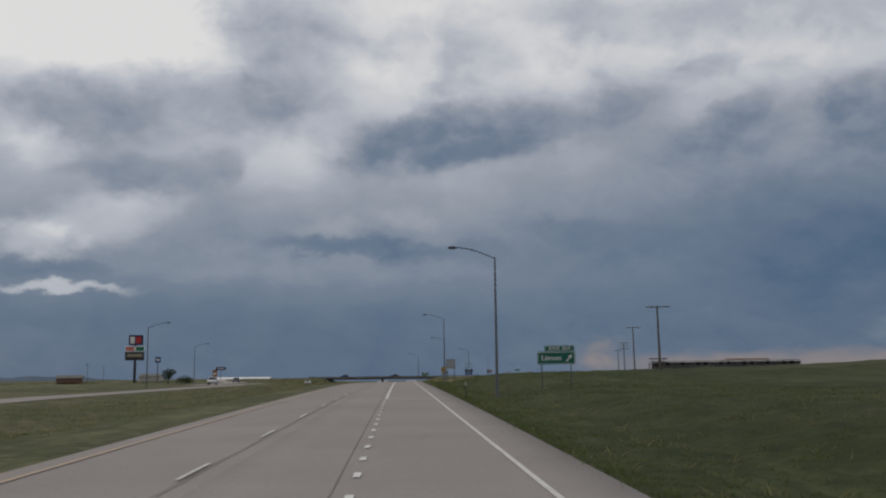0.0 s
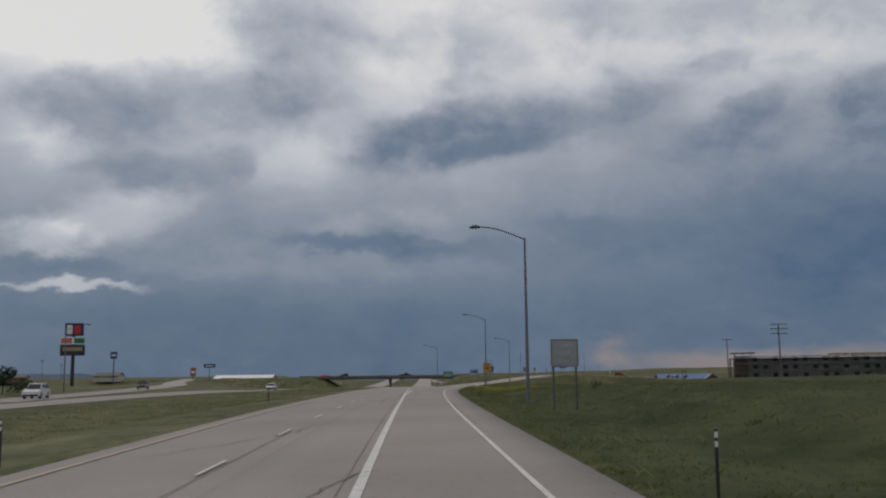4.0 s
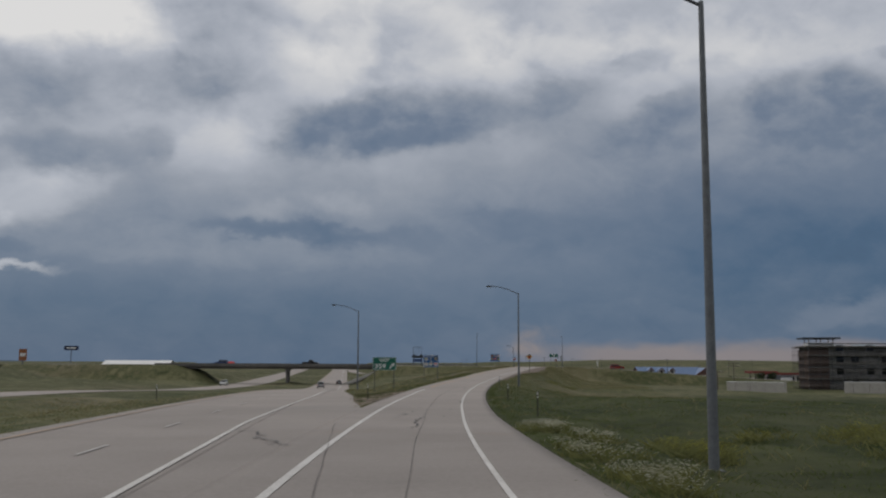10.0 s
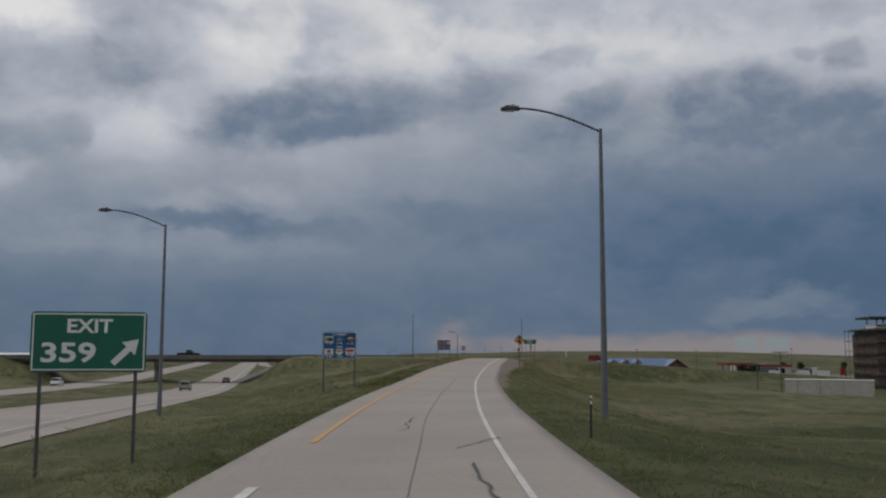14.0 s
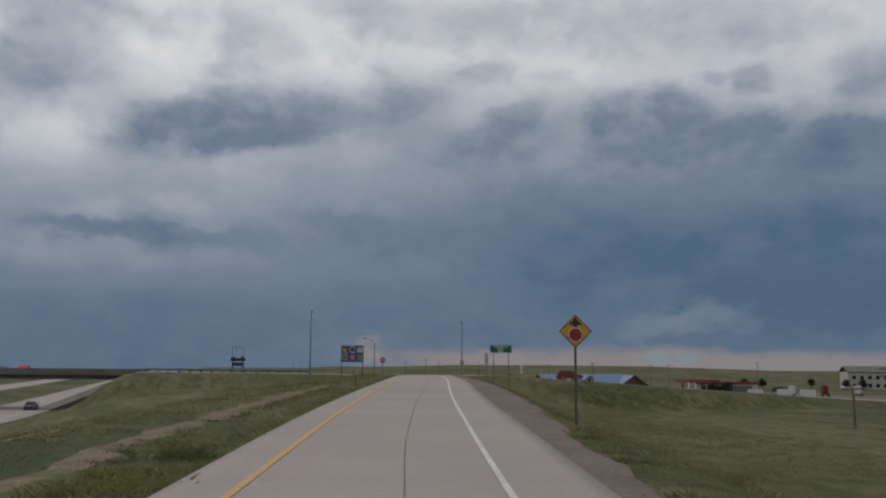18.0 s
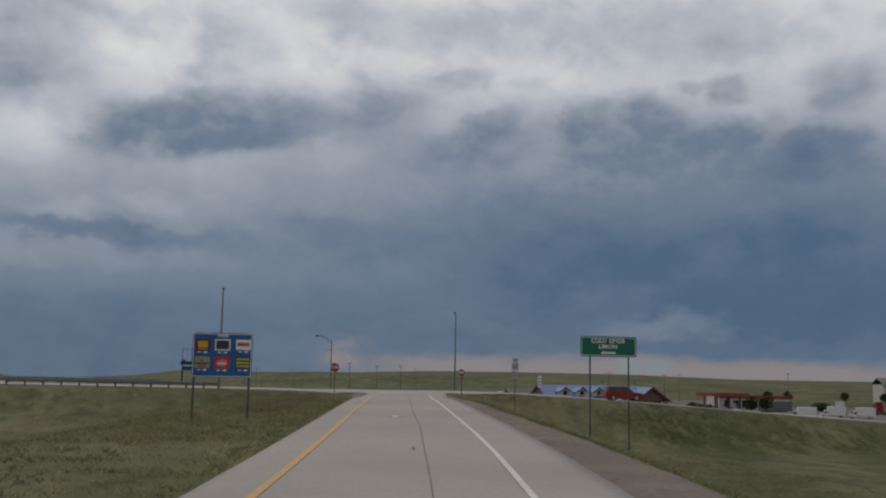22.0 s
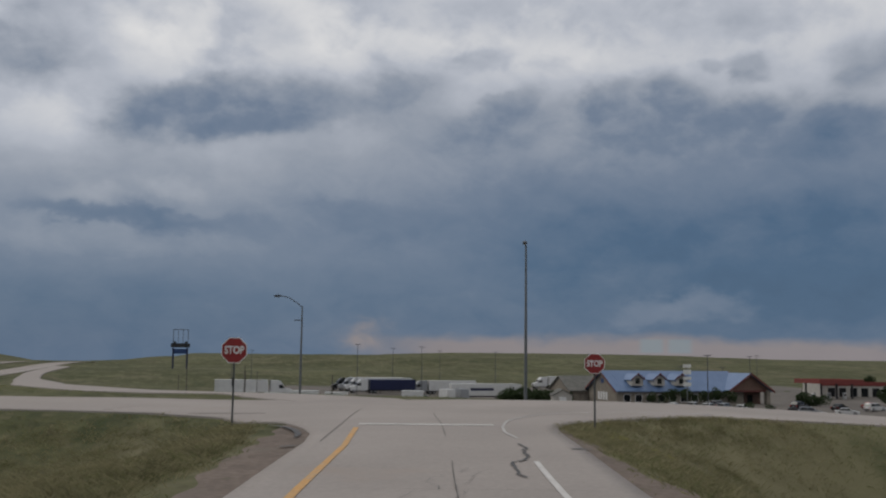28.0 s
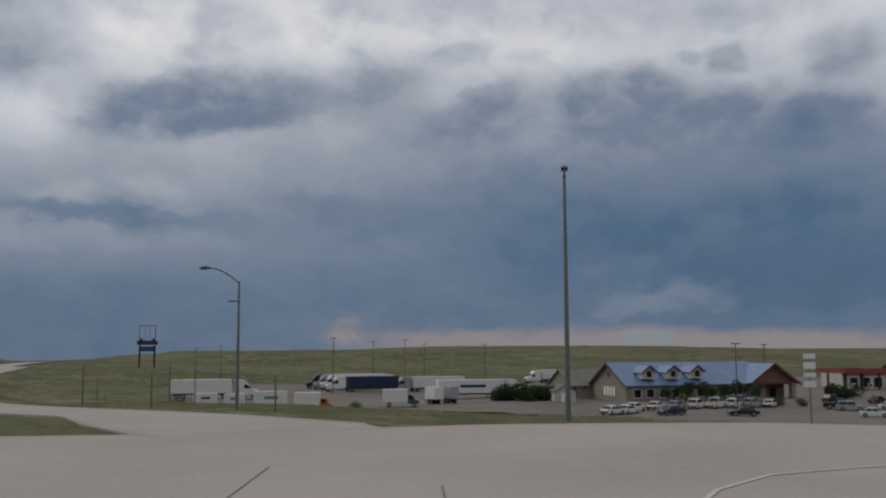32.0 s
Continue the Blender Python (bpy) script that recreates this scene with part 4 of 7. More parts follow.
part("lettering", put(text_bm("EXIT", 0.36, 0.98, 0.008), -0.16, -0.018, zc + 0.85), M_signwhite, tab)
part("numerals", put(text_bm("359", 0.36, 0.72, 0.008), 0.89, -0.018, zc + 0.85), M_signwhite, tab)
posts(sg, (-1.3, 1.3), -0.1, (zc + 0.5, zc + 1.0), 0.04)
# white regulatory sign
sg, zc = sign_at("regulatory_sign", 4.0, 166, 4.25, 1, "large white rectangular sign with faded dark writing on posts")
panel = part("panel", put(plate(1.6, 1.6, 0.08), 0, 0, zc), M_alu, sg, "weathered grey-white panel")
part("border", put(rim(1.52, 1.52, 0.03, -0.016), 0, 0, zc), M_black, panel)
part("writing", bars(((0, zc + 0.45, 1.2, 0.2), (0, zc, 0.75, 0.2), (0, zc - 0.45, 0.5, 0.16)), -0.018), M_signgrey, panel)
posts(sg, (-0.65, 0.65), -0.1, (zc + 0.7, zc + 0.7), 0.05)
# advisory exit speed
sg, zc = sign_at("exit_speed_sign", 4.4, 263.8, 3.85, -5, "yellow exit speed sign with black lettering")
panel = part("panel", put(plate(1.24, 1.6, 0.08), 0, 0, zc), M_signyel, sg)
part("border", put(rim(1.18, 1.54, 0.03, -0.016), 0, 0, zc), M_black, panel)
part("divider", bars(((0, zc + 0.27, 1.14, 0.03),), -0.016), M_black, panel)
part("lettering", put(text_bm("EXIT", 0.34, 0.74, 0.008), 0, -0.018, zc + 0.52), M_black, panel)
part("numerals", put(text_bm("40", 0.72, 0.80, 0.016), 0, -0.018, zc - 0.1), M_black, panel)
part("lettering", put(text_bm("M.P.H", 0.24, 0.56, 0.006), 0, -0.018, zc - 0.6), M_black, panel)
posts(sg, (-0.42, 0.42), -0.1, (zc + 0.6, zc + 0.6), 0.035)
# gore sign
sg, zc = sign_at("exit_gore_sign", -0.95, 360.3, 2.75, 2, "green exit gore sign with white number and arrow")
panel = part("panel", put(plate(2.56, 1.39, 0.1), 0, 0, zc), M_green, sg)
part("border", put(rim(2.48, 1.31, 0.03, -0.016), 0, 0, zc), M_signwhite, panel)
part("lettering", put(text_bm("EXIT", 0.44, 1.0, 0.010), 0, -0.018, zc + 0.35), M_signwhite, panel)
part("numerals", put(text_bm("359", 0.62, 1.2, 0.014), -0.45, -0.018, zc - 0.27), M_signwhite, panel)
part("arrow", arrow_bm(0.82, zc - 0.22, 0.8, 0.14, 45, -0.018), M_signwhite, panel)
posts(sg, (-1.05, 1.05), -0.3, (zc + 0.6, zc + 0.6), 0.04)
# destination sign
sg, zc = sign_at("destination_sign", 47.3, 502.8, 4.65, -9, "green destination sign with white lettering and an arrow")
panel = part("panel", put(plate(2.28, 0.80, 0.08), 0, 0, zc), M_green, sg)
part("border", put(rim(2.2, 0.72, 0.02, -0.016), 0, 0, zc), M_signwhite, panel)
for word, wx in (("COLO", -0.40), ("SPGS", 0.34)):
    part("lettering", put(text_bm(word, 0.24, 0.62, 0.006), wx, -0.018, zc + 0.22), M_signwhite, panel)
part("lettering", put(text_bm("LIMON", 0.22, 0.74, 0.006), -0.03, -0.018, zc - 0.01), M_signwhite, panel)
part("arrow", arrow_bm(-0.02, zc - 0.25, 0.6, 0.075, 180, -0.018, 2.4), M_signwhite, panel)
posts(sg, (-0.75, 0.82), -0.2, (zc + 0.3, zc + 0.3), 0.03)
# route marker assembly by the ramp's end
sg, zc = sign_at("route_marker", 57.35, 540.1, 4.0, -14, "stacked route marker plates, greyed as if backlit, on a single post")
# bluish grey puts the plates' backlit shade into their colour
for zz, w2, h2 in ((0.63, 0.46, 0.28), (0.12, 0.52, 0.62), (-0.42, 0.52, 0.36), (-0.73, 0.42, 0.18)):
    panel = part("panel", put(plate(w2, h2, 0.05), 0, 0, zc + zz), M_signgrey, sg)
    part("emblem", put(plate(w2 * 0.62, h2 * 0.5, 0.04, -0.018, -0.013), 0, 0, zc + zz), M_alu, panel, "dark worn emblem")
posts(sg, (0,), -0.2, (zc + 0.5,), 0.03)
# stop-ahead diamond
sg, zc = sign_at("stop_ahead_sign", 29.4, 439.7, 4.0, -13, "yellow diamond stop-ahead sign on a single post")
d = 0.60
panel = part("panel", prism(B(), [(0, zc - d), (d, zc), (0, zc + d), (-d, zc)], -0.012, 0.012), M_signyel, sg)
bd = B()
for a in range(4):
    c0, s0, c1, s1 = math.cos(a * math.pi / 2), math.sin(a * math.pi / 2), math.cos((a + 1) * math.pi / 2), math.sin((a + 1) * math.pi / 2)
    prism(bd, [(c0 * (d - 0.02), zc + s0 * (d - 0.02)), (c1 * (d - 0.02), zc + s1 * (d - 0.02)), (c1 * (d - 0.055), zc + s1 * (d - 0.055)), (c0 * (d - 0.055), zc + s0 * (d - 0.055))], -0.018, -0.014)
part("border", bd, M_black, panel)
part("arrow", prism(B(), [(-0.07, zc + 0.15), (0.07, zc + 0.15), (0.07, zc + 0.23), (0.23, zc + 0.23), (0, zc + 0.50), (-0.23, zc + 0.23), (-0.07, zc + 0.23)], -0.02, -0.014), M_black, panel)
part("octagon_rim", prism(B(), [(0.265 * math.cos(radians(22.5 + 45 * k)), zc - 0.12 + 0.265 * math.sin(radians(22.5 + 45 * k))) for k in range(8)], -0.0165, -0.0135), M_signwhite, panel, "white octagon rim")
part("octagon", prism(B(), [(0.24 * math.cos(radians(22.5 + 45 * k)), zc - 0.12 + 0.24 * math.sin(radians(22.5 + 45 * k))) for k in range(8)], -0.02, -0.014), M_signred, panel, "red octagon")
posts(sg, (0,), -0.2, (zc + 0.3,), 0.04)


def stop_sign(x, y, zc_world, size, turn, label):
    sg, zc = sign_at("stop_sign", x, y, zc_world, turn, label)
    r = size / 2 / math.cos(radians(22.5))

    def octo(rr, y0, y1):
        return prism(B(), [(rr * math.cos(radians(22.5 + 45 * k)), zc + rr * math.sin(radians(22.5 + 45 * k))) for k in range(8)], y0, y1)

    face = part("panel", octo(r, -0.012, 0.012), M_signwhite, sg, "white rim")
    part("red_face", octo(r * 0.94, -0.017, -0.013), M_signred, face, "red face")
    part("lettering", put(text_bm("STOP", 0.42 * size, 0.78 * size, 0.014 * size), 0, -0.022, zc), M_signwhite, face)
    posts(sg, (0,), -0.2, (zc + size * 0.3,), 0.035)
    return sg, zc


sg, zc = stop_sign(48.2, 571.2, 3.92, 0.98, -15, "red octagonal stop sign on a steel post in the grass corner")
part("marker_box", box(B(), -0.05, -0.06, 1.55, 0.05, 0.0, 1.85, 0.01), M_black, sg, "small dark marker plate")
stop_sign(61.25, 566.85, 3.58, 0.75, -22, "smaller red octagonal stop sign at the crossroad corner")
# ---- service signs ----
LG = {n: mat("logo_" + n, c, None, 3.0, 0.5) for n, c in dict(lime=(0.36, 0.45, 0.05), navy=(0.015, 0.04, 0.12), gold=(0.6, 0.33, 0.03), red=(0.45, 0.03, 0.03), maroon=(0.12, 0.015, 0.02),
      green=(0.02, 0.16, 0.07), pink=(0.55, 0.16, 0.13), tan=(0.30, 0.26, 0.18), olive=(0.42, 0.42, 0.06), grey=(0.38, 0.38, 0.36), char=(0.03, 0.035, 0.04), brown=(0.12, 0.06, 0.035), rust=(0.28, 0.11, 0.045)).items()}


def oval(x, z, rx, rz, y, n=16):
    return prism(B(), [(x + rx * math.cos(2 * math.pi * k / n), z + rz * math.sin(2 * math.pi * k / n)) for k in range(n)], y - 0.002, y + 0.002)


def service_sign(name, x, y, zc_world, w, h, turn, words, cells, label):
    sg, zc = sign_at(name, x, y, zc_world, turn, label, "service sign")
    panel = part("panel", put(plate(w, h, 0.12), 0, 0, zc), M_blue, sg)
    part("border", put(rim(w - 0.06, h - 0.06, 0.025, -0.015), 0, 0, zc), M_signwhite, panel)
    for body, size, width, z in words:
        part("lettering", put(text_bm(body, size, width, 0.006), 0, -0.018, zc + z), M_signwhite, panel)
    for cx, cz, cw, ch, ground_mat, shapes in cells:
        card = part("logo_panel", put(plate(cw, ch, 0.02, -0.020, -0.013), cx, 0, zc + cz), ground_mat, panel)
        for kind, sx, sz, sw, sh, m in shapes:
            bm = oval(cx + sx, zc + cz + sz, sw / 2, sh / 2, -0.024) if kind == "o" else bars(((cx + sx, zc + cz + sz, sw, sh),), -0.024)
            part("logo_shape", bm, m, card)
        part("pointer", arrow_bm(cx - 0.12, zc + cz - ch / 2 - 0.08, 0.16, 0.035, 180 if cx < 0.5 or h > 1.8 else 0, -0.018, 2.2), M_signwhite, panel)
        part("writing", bars(((cx + 0.12, zc + cz - ch / 2 - 0.08, 0.14, 0.07),), -0.018), M_signwhite, panel)
    posts(sg, (-w / 2 + 0.1, w / 2 - 0.1), -0.4, (zc + h * 0.4,) * 2, 0.045)
    return sg


W, K = M_signwhite, LG
service_sign("service_sign", 7.4, 403.1, 3.05, 2.32, 1.84, -8, (("LODGING", 0.2, 0.86, 0.74), ("GAS", 0.2, 0.42, -0.10)), (
    (-0.72, 0.40, 0.60, 0.42, W, (("b", 0, 0, 0.52, 0.26, K["char"]), ("o", -0.12, 0, 0.2, 0.2, K["lime"]), ("b", 0.14, 0, 0.18, 0.05, K["lime"]))),
    (0.0, 0.43, 0.58, 0.42, M_blue, (("o", 0, 0.12, 0.12, 0.1, K["grey"]), ("b", 0, -0.02, 0.42, 0.06, K["grey"]), ("b", 0, -0.14, 0.25, 0.05, K["grey"]))),
    (0.74, 0.44, 0.60, 0.46, K["char"], (("o", 0, 0.04, 0.5, 0.07, W), ("o", 0, 0.1, 0.22, 0.14, K["grey"]), ("b", 0.05, -0.13, 0.36, 0.05, K["gold"]))),
    (-0.72, -0.46, 0.60, 0.46, W, (("b", 0, 0.06, 0.22, 0.2, K["brown"]), ("o", 0, 0.06, 0.14, 0.12, K["pink"]), ("b", 0, -0.15, 0.46, 0.05, K["brown"]))),
    (0.0, -0.44, 0.60, 0.46, K["green"], (("o", 0, 0, 0.5, 0.42, W), ("b", 0, 0.05, 0.36, 0.1, K["red"]), ("o", 0, -0.1, 0.1, 0.05, K["char"]))),
    (0.74, -0.42, 0.60, 0.46, W, (("b", 0, 0.06, 0.5, 0.17, K["red"]), ("b", 0, -0.14, 0.3, 0.07, K["red"]), ("o", -0.2, -0.16, 0.08, 0.05, K["char"]), ("o", 0.2, -0.16, 0.08, 0.05, K["char"]))),
), "blue lodging and gas service sign with six logo panels")
service_sign("service_sign", 32.7, 508.7, 4.07, 2.42, 1.82, -6, (("FOOD", 0.15, 0.42, 0.80),), (
    (-0.80, 0.42, 0.62, 0.46, K["maroon"], (("b", 0, 0.02, 0.40, 0.26, K["gold"]), ("b", 0, -0.17, 0.34, 0.05, K["gold"]))),
    (0.0, 0.42, 0.62, 0.46, W, (("b", 0, 0, 0.52, 0.36, K["char"]), ("o", 0.0, 0.02, 0.4, 0.14, K["grey"]))),
    (0.84, 0.44, 0.60, 0.42, W, (("b", 0, 0.02, 0.5, 0.16, K["pink"]), ("b", 0, 0.02, 0.44, 0.06, K["red"]))),
    (-0.80, -0.30, 0.62, 0.46, K["tan"], (("o", 0, 0.08, 0.12, 0.1, K["brown"]), ("b", 0, -0.05, 0.52, 0.08, K["brown"]), ("b", 0, -0.16, 0.3, 0.05, K["brown"]))),
    (0.0, -0.30, 0.62, 0.48, K["red"], (("o", 0, -0.02, 0.44, 0.32, K["pink"]), ("b", 0, -0.04, 0.36, 0.06, W))),
    (0.84, -0.30, 0.60, 0.46, K["char"], (("b", 0, 0.14, 0.52, 0.08, K["olive"]), ("b", 0, 0.0, 0.52, 0.08, K["olive"]), ("b", 0, -0.14, 0.52, 0.08, K["olive"]))),
), "blue food service sign with six logo panels")

# ---- delineator posts ----
def delineator(x, y, label="slim dark roadside delineator post with a pale reflector"):
    d = thing("delineator_post", (x, y, H(x, y)), label, "roadside post", "delineator posts")
    part("stake", box(B(), -0.03, -0.02, -0.1, 0.03, 0.02, 1.25, 0.005), M_black, d)
    for zr in (1.0, 1.16):
        part("reflector", box(B(), -0.028, -0.035, zr - 0.05, 0.028, -0.02, zr + 0.05), M_signwhite, d, "small white reflector")


for px, py in ((5.0, 303.0), (-3.1, 325.6), (12.1, 363.2), (0.0, 207.1), (-14.6, 136.5), (-18.6, 262.2), (2.9, 73.3), (28.2, 479.3), (7.0, 325), (-17.2, 190), (-18.9, 330), (1.6, 128)):
    delineator(px, py)
for px, py, ph in ((46.5, 633.0, 3.0), (45.5, 663.0, 2.4), (44.6, 690.0, 2.2), (51.5, 620.0, 2.5), (58.5, 615.0, 2.3), (52.6, 640.0, 3.0), (55.0, 655.0, 3.2)):
    p = thing("marker_post", (px, py, H(px, py)), "dark weathered wooden marker post in the grass", "post", "marker posts")
    part("shaft", tube(B(), (0, 0, -0.2), (0, 0, ph), 0.055, 0.045), M_post, p)


# ---- utility poles ----
def utility_pole(x, y, top, arms, turn, label="weathered wooden utility pole with a crossarm", group="utility poles"):
    z = H(x, y)
    p = thing("utility_pole", (x, y, z), label, "utility pole", group, turn)
    h = top - z
    part("pole", tube(B(), (0, 0, -0.2), (-0.012 * h, 0, h), 0.17, 0.11), M_post, p)
    for k in range(arms):
        za = h - 0.12 - 0.85 * k
        a = part("crossarm", box(B(), -1.55, -0.06, za - 0.07, 1.55, 0.06, za + 0.07, 0.01), M_post, p)
        for ix in (-1.45, -0.8, 0.8, 1.45):
            part("insulator", tube(B(), (ix, 0, za + 0.07), (ix, 0, za + 0.24), 0.05, 0.035), M_glass_lamp, a)
    return p


for ux, uy, ut, un in ((30.9, 126.7, 11.2, 1), (45.5, 209.6, 12.4, 1), (58.9, 285, 11.4, 3), (72.3, 361, 11.0, 1), (96.8, 505, 3.0, 2), (93.0, 507, 0.6, 1), (-247, 700, 13.5, 2), (-236, 702, 11, 1)):
    utility_pole(ux, uy, ut, un, -10)


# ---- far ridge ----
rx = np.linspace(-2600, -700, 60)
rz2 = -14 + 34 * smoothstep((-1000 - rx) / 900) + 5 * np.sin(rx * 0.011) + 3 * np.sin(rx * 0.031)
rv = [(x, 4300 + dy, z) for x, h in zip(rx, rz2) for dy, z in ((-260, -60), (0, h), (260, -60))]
tagged(mesh_of("far_ridge", rv, [(3 * k + q, 3 * k + q + 3, 3 * k + q + 4, 3 * k + q + 1) for k in range(59) for q in (0, 1)], M_ridge, flat=False), "low ridge along the horizon, coloured blue for distance haze", "ridge", kind="structure")

# ---- overpass ----
def along_cross(x):
    return 601.4 + (x + 62) * (589.8 - 601.4) / 68


bridge = thing("overpass_bridge", (-28, along_cross(-28), 0), "dark concrete overpass crossing the freeway on one median pier", "bridge", turn=-9.7)
part("deck", box(B(), -45, -5.6, 1.0, 35, 5.6, 1.5, 0.03), M_bridge, bridge)
for gy2 in (-4.6, -1.6, 1.6, 4.6):
    part("girder", box(B(), -44.5, gy2 - 0.3, 0.2, 34.5, gy2 + 0.3, 0.99, 0.04), M_bridge, bridge)
for gy2 in (-5.75, 5.45):
    part("parapet", box(B(), -46, gy2, 0.95, 36, gy2 + 0.3, 2.05, 0.03), M_bridge, bridge)
def skewed(bm):
    """Turns a pier part to lie along the freeway beneath."""
    for v in bm.verts:
        v.co.x -= 0.171 * v.co.y
    return bm


part("pier_cap", skewed(box(B(), -0.6, -5.0, -0.8, 0.6, 5.0, 0.19, 0.08)), M_bridge, bridge)
for gy2 in (-3.4, 0, 3.4):
    part("pier_column", skewed(prism(B(), [(-0.38, -5.6), (0.38, -5.6), (0.5, -0.82), (-0.5, -0.82)], gy2 - 0.7, gy2 + 0.7)), M_bridge, bridge)
for sx, reach in ((-1, 10), (1, 0)):
    def out(v):
        """Local x of an abutment part, farther out on the western side."""
        return sx * (v + reach)

    part("abutment", box(B(), min(out(34.5), out(36.5)), -6, -1.6, max(out(34.5), out(36.5)), 6, 0.94, 0.05), M_bridge, bridge)
    part("slope_paving", prism(B(), [(out(34.4), -0.3), (out(34.4), -0.9), (out(22.5), -5.6), (out(21.5), -5.1)], -6.2, 6.2), M_bridgepale, bridge, "pale sloping concrete apron")
    for wy in (-7.2, 6.4):
        part("wing_wall", prism(B(), [(out(36), 1.3), (out(36), 0.2), (out(21), -5.6), (out(20.6), -4.7)], wy, wy + 0.8), M_bridgepale, bridge, "pale sloping wing wall")
bpy.context.view_layer.update()


def guard_rail(a, b, label):
    """A steel beam rail on timber posts between two plan points."""
    ax, ay = a
    n = math.hypot(b[0] - ax, b[1] - ay)
    g = thing("guard_rail", (ax, ay, 0), label, "guard rail", "guard rails", math.degrees(math.atan2(b[1] - ay, b[0] - ax)))
    rail = B()
    prism(rail, [(0, 0), (0.05, 0.04), (0.05, 0.11), (0.0, 0.155), (0.05, 0.20), (0.05, 0.27), (0, 0.31), (-0.02, 0.31), (0.02, 0.26), (0.02, 0.21), (-0.03, 0.155), (0.02, 0.10), (0.02, 0.05), (-0.02, 0)], 0, n)
    bmesh.ops.rotate(rail, verts=rail.verts, cent=(0, 0, 0), matrix=Matrix.Rotation(radians(-90), 3, "Z"))
    z0 = H(ax, ay) + 0.42
    z1 = H(*b) + 0.42
    for v in rail.verts:
        v.co.z += z0 + (z1 - z0) * v.co.x / n
    part("beam", rail, M_galv, g)
    for k in range(int(n / 1.9) + 1):
        q = 1.9 * k
        zz = z0 + (z1 - z0) * q / n
        part("post", box(B(), q - 0.08, 0.06, zz - 0.8, q + 0.08, 0.22, zz + 0.34, 0.01), M_post, g)


guard_rail((8.5, 582.0), (36.5, 577.4), "weathered steel guard rail on timber posts before the overpass")
guard_rail((8.5, 596.8), (30.0, 593.2), "steel guard rail on timber posts across the crossroad")

# ---- vehicles ----
def wheel(parent, x, y, r, w):
    s = 1 if y > 0 else -1
    t = part("wheel", tube(B(), (x, y - w / 2, r), (x, y + w / 2, r), r, r, 18), M_tyre, parent)
    part("rim", tube(B(), (x, y + s * (w / 2 - 0.01), r), (x, y + s * (w / 2 + 0.012), r), r * 0.62, r * 0.55, 14), M_rim, t)


